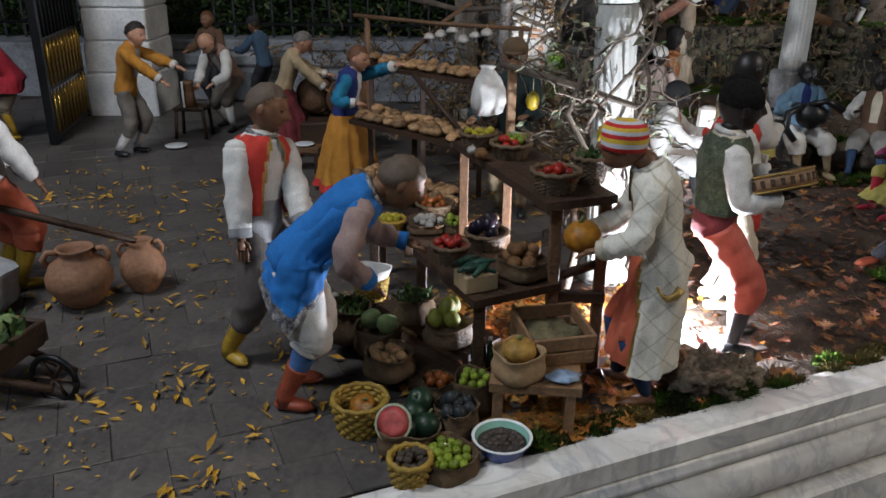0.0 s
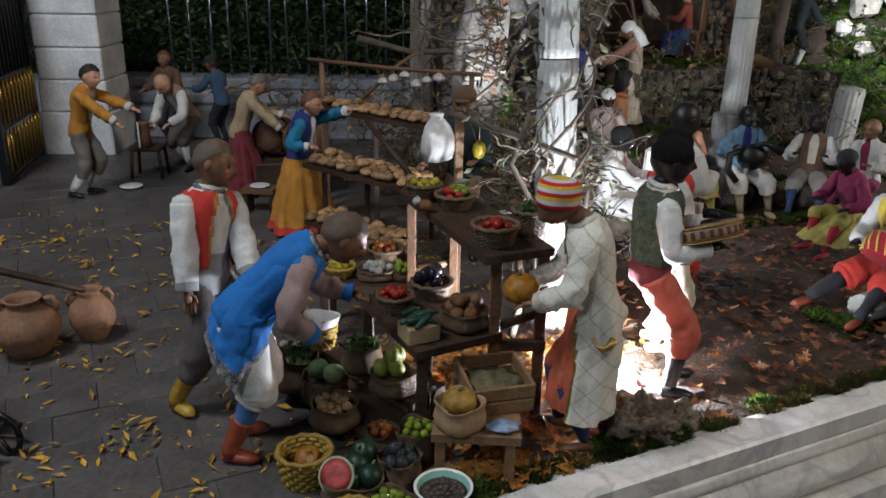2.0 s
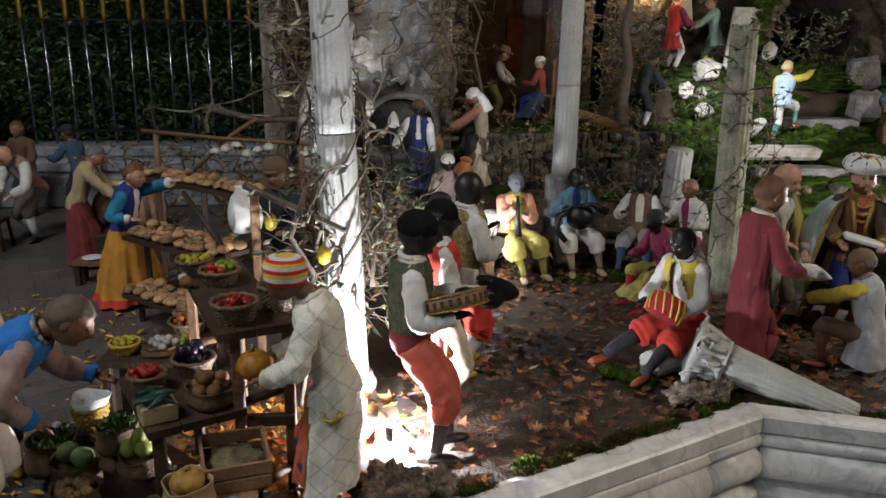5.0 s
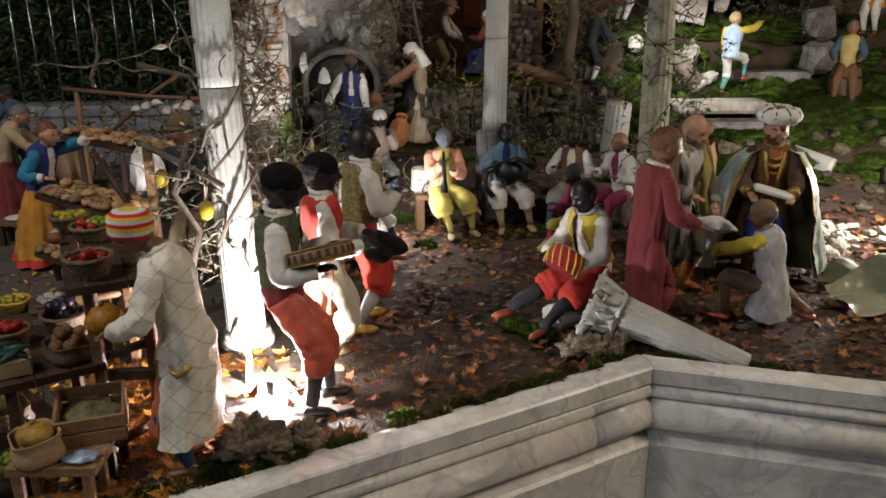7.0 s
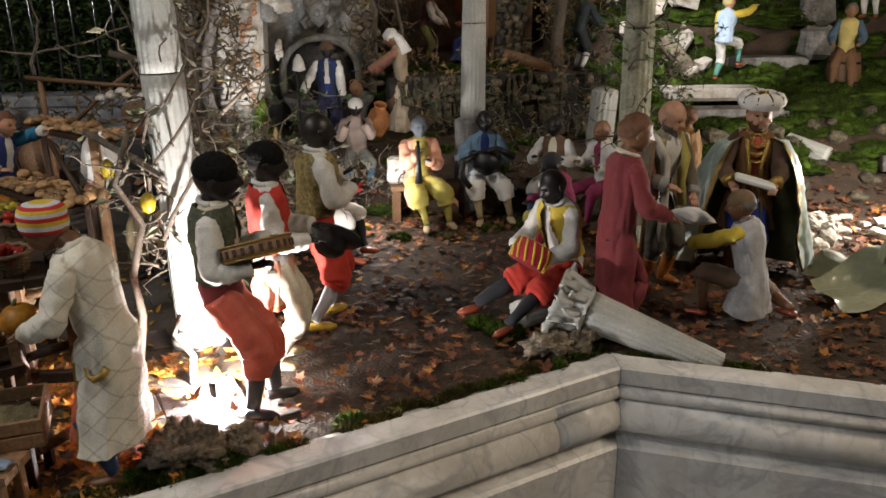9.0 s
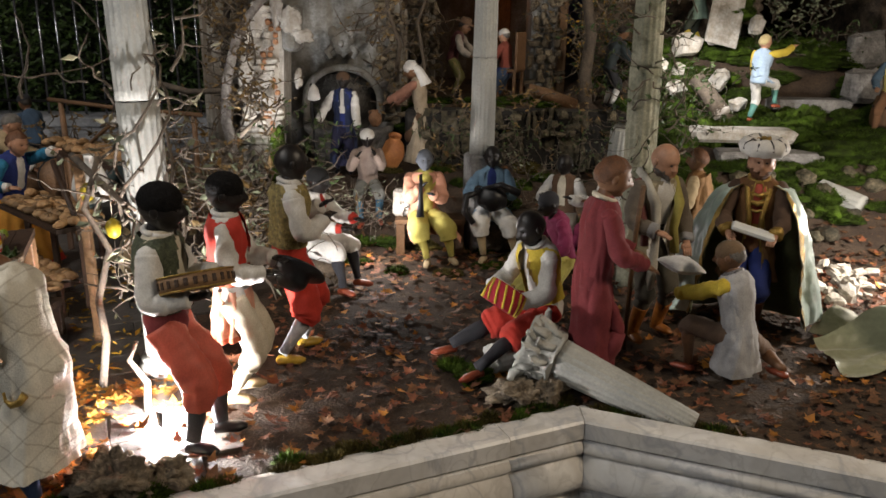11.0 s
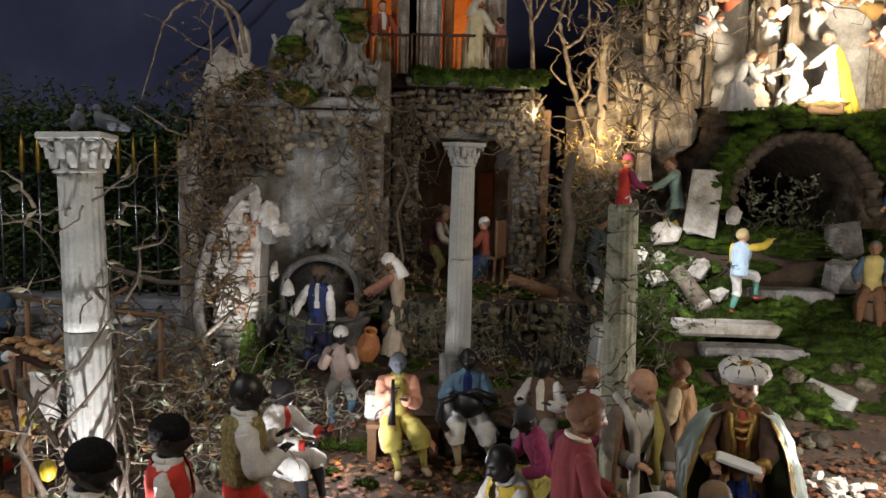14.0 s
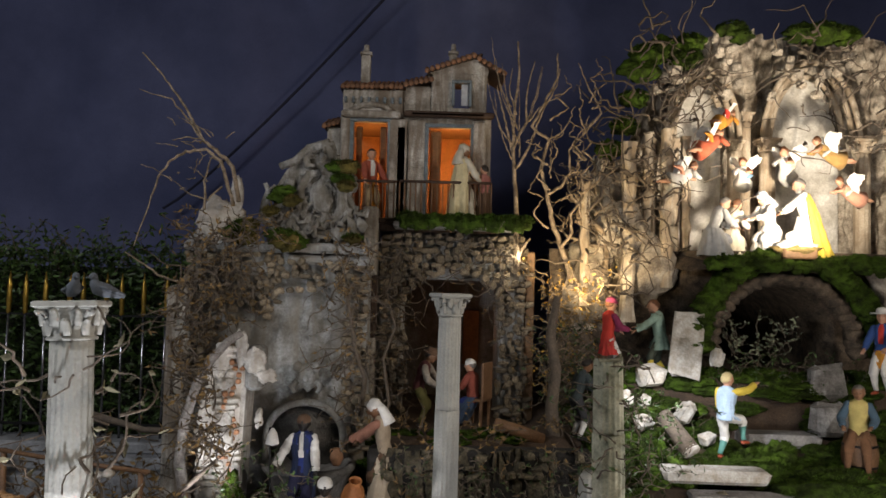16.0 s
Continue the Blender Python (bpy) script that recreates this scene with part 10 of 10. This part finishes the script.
rg = random.Random(71)
sp, so = [], []
for i in range(64):
    x = 0.16 + i * 0.0152
    y = rim_y(x) + rg.uniform(0.004, 0.035)
    if nz(x, 0, 3, 11) < -0.12:
        continue
    (sp if rg.random() < 0.36 else so).append((x + rg.uniform(-0.01, 0.01), y, 0.001, rg.uniform(0.010, 0.024), rg.uniform(0.008, 0.016), rg.uniform(0.004, 0.012)))
for i in range(9):
    x = 1.15 + i * 0.025
    (sp if i % 2 else so).append((x, rim_y(x) + rg.uniform(0.004, 0.02), 0.003, rg.uniform(0.010, 0.02), 0.010, rg.uniform(0.005, 0.010)))
sp += [(0.165, 0.868, 0.004, 0.022, 0.020, 0.016), (0.45, 1.00, 0.008, 0.034, 0.02, 0.020), (0.355, 0.965, 0.008, 0.028, 0.016, 0.018), (0.93, 1.40, 0.006, 0.035, 0.03, 0.012), (0.89, 1.44, 0.006, 0.025, 0.02, 0.010), (0.70, 2.25, 0.01, 0.05, 0.03, 0.012), (0.365, 2.48, 0.17, 0.035, 0.03, 0.085), (0.352, 2.46, 0.20, 0.025, 0.02, 0.10)]
for i in range(46):
    x, y = rg.uniform(0.60, 1.50), rg.uniform(2.00, 2.58)
    (sp if i % 3 else so).append((x, y, height(x, y) + 0.002, rg.uniform(0.018, 0.05), rg.uniform(0.014, 0.03), rg.uniform(0.006, 0.016)))
moss_bed("bright green moss along the parapet and stones", sp, 1, MOSS)
moss_bed("ochre dry moss along the parapet's edge", so, 2, MOSS_Y)
hs = []
for i in range(270):
    x, y = rg.uniform(1.48, 2.75), rg.uniform(2.35, 3.24)
    if 1.66 < x < 2.1 and 2.55 < y < 2.74 or 1.98 < x < 2.4 and 2.9 < y < 3.0:
        continue
    hs.append((x, y, height(x, y), rg.uniform(0.04, 0.085), rg.uniform(0.03, 0.06), rg.uniform(0.012, 0.030)))
for i in range(30):
    x, y = rg.uniform(0.66, 1.36), rg.uniform(2.70, 3.0)
    hs.append((x, y, height(x, y), rg.uniform(0.03, 0.07), rg.uniform(0.02, 0.04), rg.uniform(0.008, 0.02)))
hs += [(2.22, 2.62, 0.235, 0.16, 0.07, 0.03), (2.30, 2.72, 0.26, 0.14, 0.07, 0.03), (2.50, 2.66, 0.25, 0.14, 0.08, 0.03)]
for i in range(110):
    x, y = rg.uniform(1.86, 2.75), rg.uniform(2.64, 2.90)
    if x > 2.12 or y > 2.78:
        hs.append((x, y, height(x, y) + 0.004, rg.uniform(0.035, 0.075), rg.uniform(0.03, 0.05), rg.uniform(0.020, 0.042)))
for i in range(30):
    x, y = rg.uniform(1.52, 1.80), rg.uniform(2.70, 3.05)
    hs.append((x, y, height(x, y) + 0.01, rg.uniform(0.025, 0.055), rg.uniform(0.02, 0.04), rg.uniform(0.02, 0.05)))
hs += [(1.945, 2.800, 0.262, 0.062, 0.045, 0.040), (1.79, 2.78, 0.285, 0.06, 0.05, 0.045)]
moss_bed("deep green moss cushions over the hill", hs, 3, MOSS)
top = []
for i in range(30):
    top.append((0.83 + i * 0.0158, 3.135 + rg.uniform(-0.012, 0.02), 1.112 + rg.uniform(-0.006, 0.006), rg.uniform(0.022, 0.04), 0.022, rg.uniform(0.018, 0.034)))
for x, z, r in ((0.275, 1.03, 0.05), (0.30, 1.06, 0.035), (0.425, 1.02, 0.055), (0.46, 1.00, 0.045), (0.66, 1.02, 0.03), (0.425, 1.175, 0.035), (0.405, 1.15, 0.03), (0.615, 1.26, 0.045), (0.62, 1.22, 0.035)):
    top.append((x, 2.775, z, r, 0.02, r * 0.45))
crest_moss = [(x + rg.uniform(-0.03, 0.03), 2.768, z - rg.uniform(0.0, 0.05), r * 0.8, 0.02, r * 0.5) for x, y, z, r, _, _ in top[30:]]
moss_bed("thick green moss on the balcony edge and ruin", top, 4, MOSS)
moss_bed("ochre moss hanging from the ruin's crest", crest_moss, 6, MOSS_Y)
tm = []
for i in range(34):
    a = math.pi * i / 33
    tm.append((2.30 - 0.34 * math.cos(a), 3.10 + rg.uniform(-0.01, 0.03), 0.66 + 0.345 * math.sin(a), rg.uniform(0.035, 0.06), 0.035, rg.uniform(0.02, 0.04)))
for x, z, r in ((1.80, 1.80, 0.08), (1.84, 1.87, 0.08), (1.90, 1.90, 0.07), (2.00, 1.86, 0.07), (2.02, 1.93, 0.06), (2.20, 1.99, 0.06), (2.23, 1.96, 0.05), (2.5, 1.98, 0.07), (2.6, 1.99, 0.08), (2.68, 1.98, 0.07), (1.68, 1.46, 0.06), (1.74, 1.56, 0.06), (1.78, 1.68, 0.06)):
    tm.append((x, 3.42, z, r, 0.05, r * 0.6))
for i in range(24):
    x = 2.0 + i * 0.036
    tm.append((x, 3.06 + rg.uniform(-0.02, 0.02), 0.985 + rg.uniform(-0.02, 0.01), rg.uniform(0.03, 0.05), 0.03, 0.025))
moss_bed("green moss round the cave and temple top", tm, 5, MOSS)


# fallen leaves
MAPLE = [(0, -0.1), (0.10, 0.02), (0.42, -0.08), (0.30, 0.16), (0.55, 0.42), (0.24, 0.36), (0.20, 0.52), (0.0, 0.95), (-0.20, 0.52), (-0.24, 0.36), (-0.55, 0.42), (-0.30, 0.16), (-0.42, -0.08), (-0.10, 0.02)]


def litter(label, count, area, size, material, seed, maple=True, inside=None, clump=0.0):
    rg = random.Random(seed)
    m = Mesh()
    x0, x1, y0, y1 = area
    cx, cy, made = 0, 0, 0
    while made < count:
        if rg.random() > clump or made == 0:
            cx, cy = rg.uniform(x0, x1), rg.uniform(y0, y1)
            x, y = cx, cy
        else:
            x, y = rg.gauss(cx, 0.03), rg.gauss(cy, 0.025)
        made += 1
        if y < rim_y(x) + 0.006 or (inside and not inside(x, y)):
            continue
        s = size * rg.uniform(0.55, 1.35)
        mx = Matrix.Translation((x, y, height(x, y) + 0.0075 + 0.004 * rg.random())) @ Euler((rg.gauss(0, 0.28), rg.gauss(0, 0.28), rg.uniform(0, 6.28))).to_matrix().to_4x4()
        cu = rg.uniform(0.1, 0.5)
        if maple:
            v = [(px * s, py * s, cu * s * (px * px + 0.3 * py * py)) for px, py in MAPLE]
            m.add([(0, 0.25 * s, 0)] + v, [(0, i + 1, (i + 1) % 14 + 1) for i in range(14)], 0, False, mx)
        else:
            m.add([(0, 0, 0), (s * 0.16, s * 0.4, cu * s * 0.3), (0, s * 0.45, 0), (-s * 0.16, s * 0.4, cu * s * 0.3), (0.05 * s, s, cu * s * 0.2)], [(0, 1, 2), (0, 2, 3), (1, 4, 2), (2, 4, 3)], 0, False, mx)
    solid("fallen_leaves", m, material, label, "leaves", None, "fallen leaves", "stuff")


litter("yellow fallen leaves scattered on the paving", 1050, (-1.0, 0.25, 0.72, 2.1), 0.022, LEAF_Y, 1, False, None, 0.72)
litter("tiny yellow fallen leaf bits on the paving", 900, (-1.0, 0.25, 0.72, 2.3), 0.009, LEAF_Y, 2, False, None, 0.7)
litter("orange fallen leaves heaped round the stalls", 620, (0.05, 0.44, 0.86, 1.36), 0.025, LEAF_O, 3, True, lambda x, y: math.hypot(x - 0.43, y - 1.195) > 0.13 or (x * 977 + y * 613) % 1 < 0.12, 0.3)
litter("brown yellow leaves heaped under the stalls", 900, (-0.02, 0.44, 0.84, 1.34), 0.016, mat("leaf_tawny", (0.42, 0.24, 0.05), 0.65, 0, 0.4, 200, 40, 0.2, rnd=0.5), 8, True, lambda x, y: math.hypot(x - 0.43, y - 1.195) > 0.13, 0.3)
litter("red maple leaves strewn on dark earth", 1500, (0.45, 2.3, 1.02, 2.25), 0.020, LEAF_R, 4, True)
litter("brown maple leaves strewn on dark earth", 2600, (0.45, 2.4, 1.02, 2.5), 0.020, mat("leaf_brown", (0.19, 0.085, 0.036), 0.7, 0, 0.4, 200, 40, 0.2, rnd=0.55), 5, True)
litter("orange maple leaves strewn on dark earth", 520, (0.45, 2.3, 1.02, 2.2), 0.020, LEAF_O, 6, True)
litter("pale red leaves round the white stones", 260, (1.70, 2.02, 1.74, 2.06), 0.020, LEAF_R, 9, True)
litter("small crumbs of dead leaves on the earth", 3800, (0.35, 2.5, 0.95, 2.7), 0.007, mat("leaf_crumb", (0.16, 0.08, 0.04), 0.8, 0, 0.4, 200, 40, 0.2, rnd=0.6), 7, False)

# ---- paving, laid last ----
paving = thing("paving", "worn grey brown stone paving with dark joints", "paving", kind="structure")
SL = []
for k in range(8):
    rg = random.Random(900 + k)
    m = Mesh().box((0, 0, 0), (0.1292 * rg.uniform(0.985, 1.0), 0.0853 * rg.uniform(0.985, 1.0), 0.008), 0, 0.0010)
    m.v = [(x + rg.uniform(-0.001, 0.001), y + rg.uniform(-0.001, 0.001), z + rg.uniform(-0.0006, 0.0006)) for x, y, z in m.v]
    SL.append(m)
SLD = [m.data("slab", [SLAB]) for m in SL]
ca, sa = math.cos(radians(24)), math.sin(radians(24))
rg = random.Random(99)
near, far = [], []
for j in range(-24, 46):
    for i in range(-30, 30):
        u, v = (i + 0.5 * (j % 2)) * 0.130, j * 0.086
        x, y = u * ca - v * sa, u * sa + v * ca
        lim = 0.50 if y < 1.5 else 0.30
        if x < -1.9 or x > lim or y < rim_y(x) + 0.055 or y > 3.10 or (x > -0.0 and y > 2.2):
            continue
        (near if x > -0.80 and y < 1.72 else far).append((x, y))
near.sort(key=lambda p: p[1] - 0.35 * p[0])
far += near[300:]
for x, y in near[:300]:
    s = part("slab", SLD[rg.randrange(8)], None, paving)
    s.location = (x, y, 0.0015 + rg.uniform(-0.0008, 0.0008))
    s.rotation_euler = (rg.gauss(0, 0.006), rg.gauss(0, 0.006), radians(24 + rg.gauss(0, 0.7)))
mortar = Mesh()
for x, y in near + far:
    if (x, y) in near[300:]:
        continue
    mortar.add([(-0.065, -0.043, 0), (0.065, -0.043, 0), (0.065, 0.043, 0), (-0.065, 0.043, 0)], [(0, 1, 2, 3)], 0, False, pose(x, y, 0.0040, 0, 0, 24))
tagged(part("mortar", mortar, JOINT, paving, "earthy joint filling between the slabs"), kind="stuff")
rest = Mesh()
for x, y in far:
    m = SL[rg.randrange(8)]
    rest.add(m.v, m.f, 0, False, pose(x, y, 0.0015 + rg.uniform(-0.0008, 0.0008), 0, 0, 24 + rg.gauss(0, 0.7)))
tagged(part("far_slabs", rest, SLAB, paving), kind="stuff")
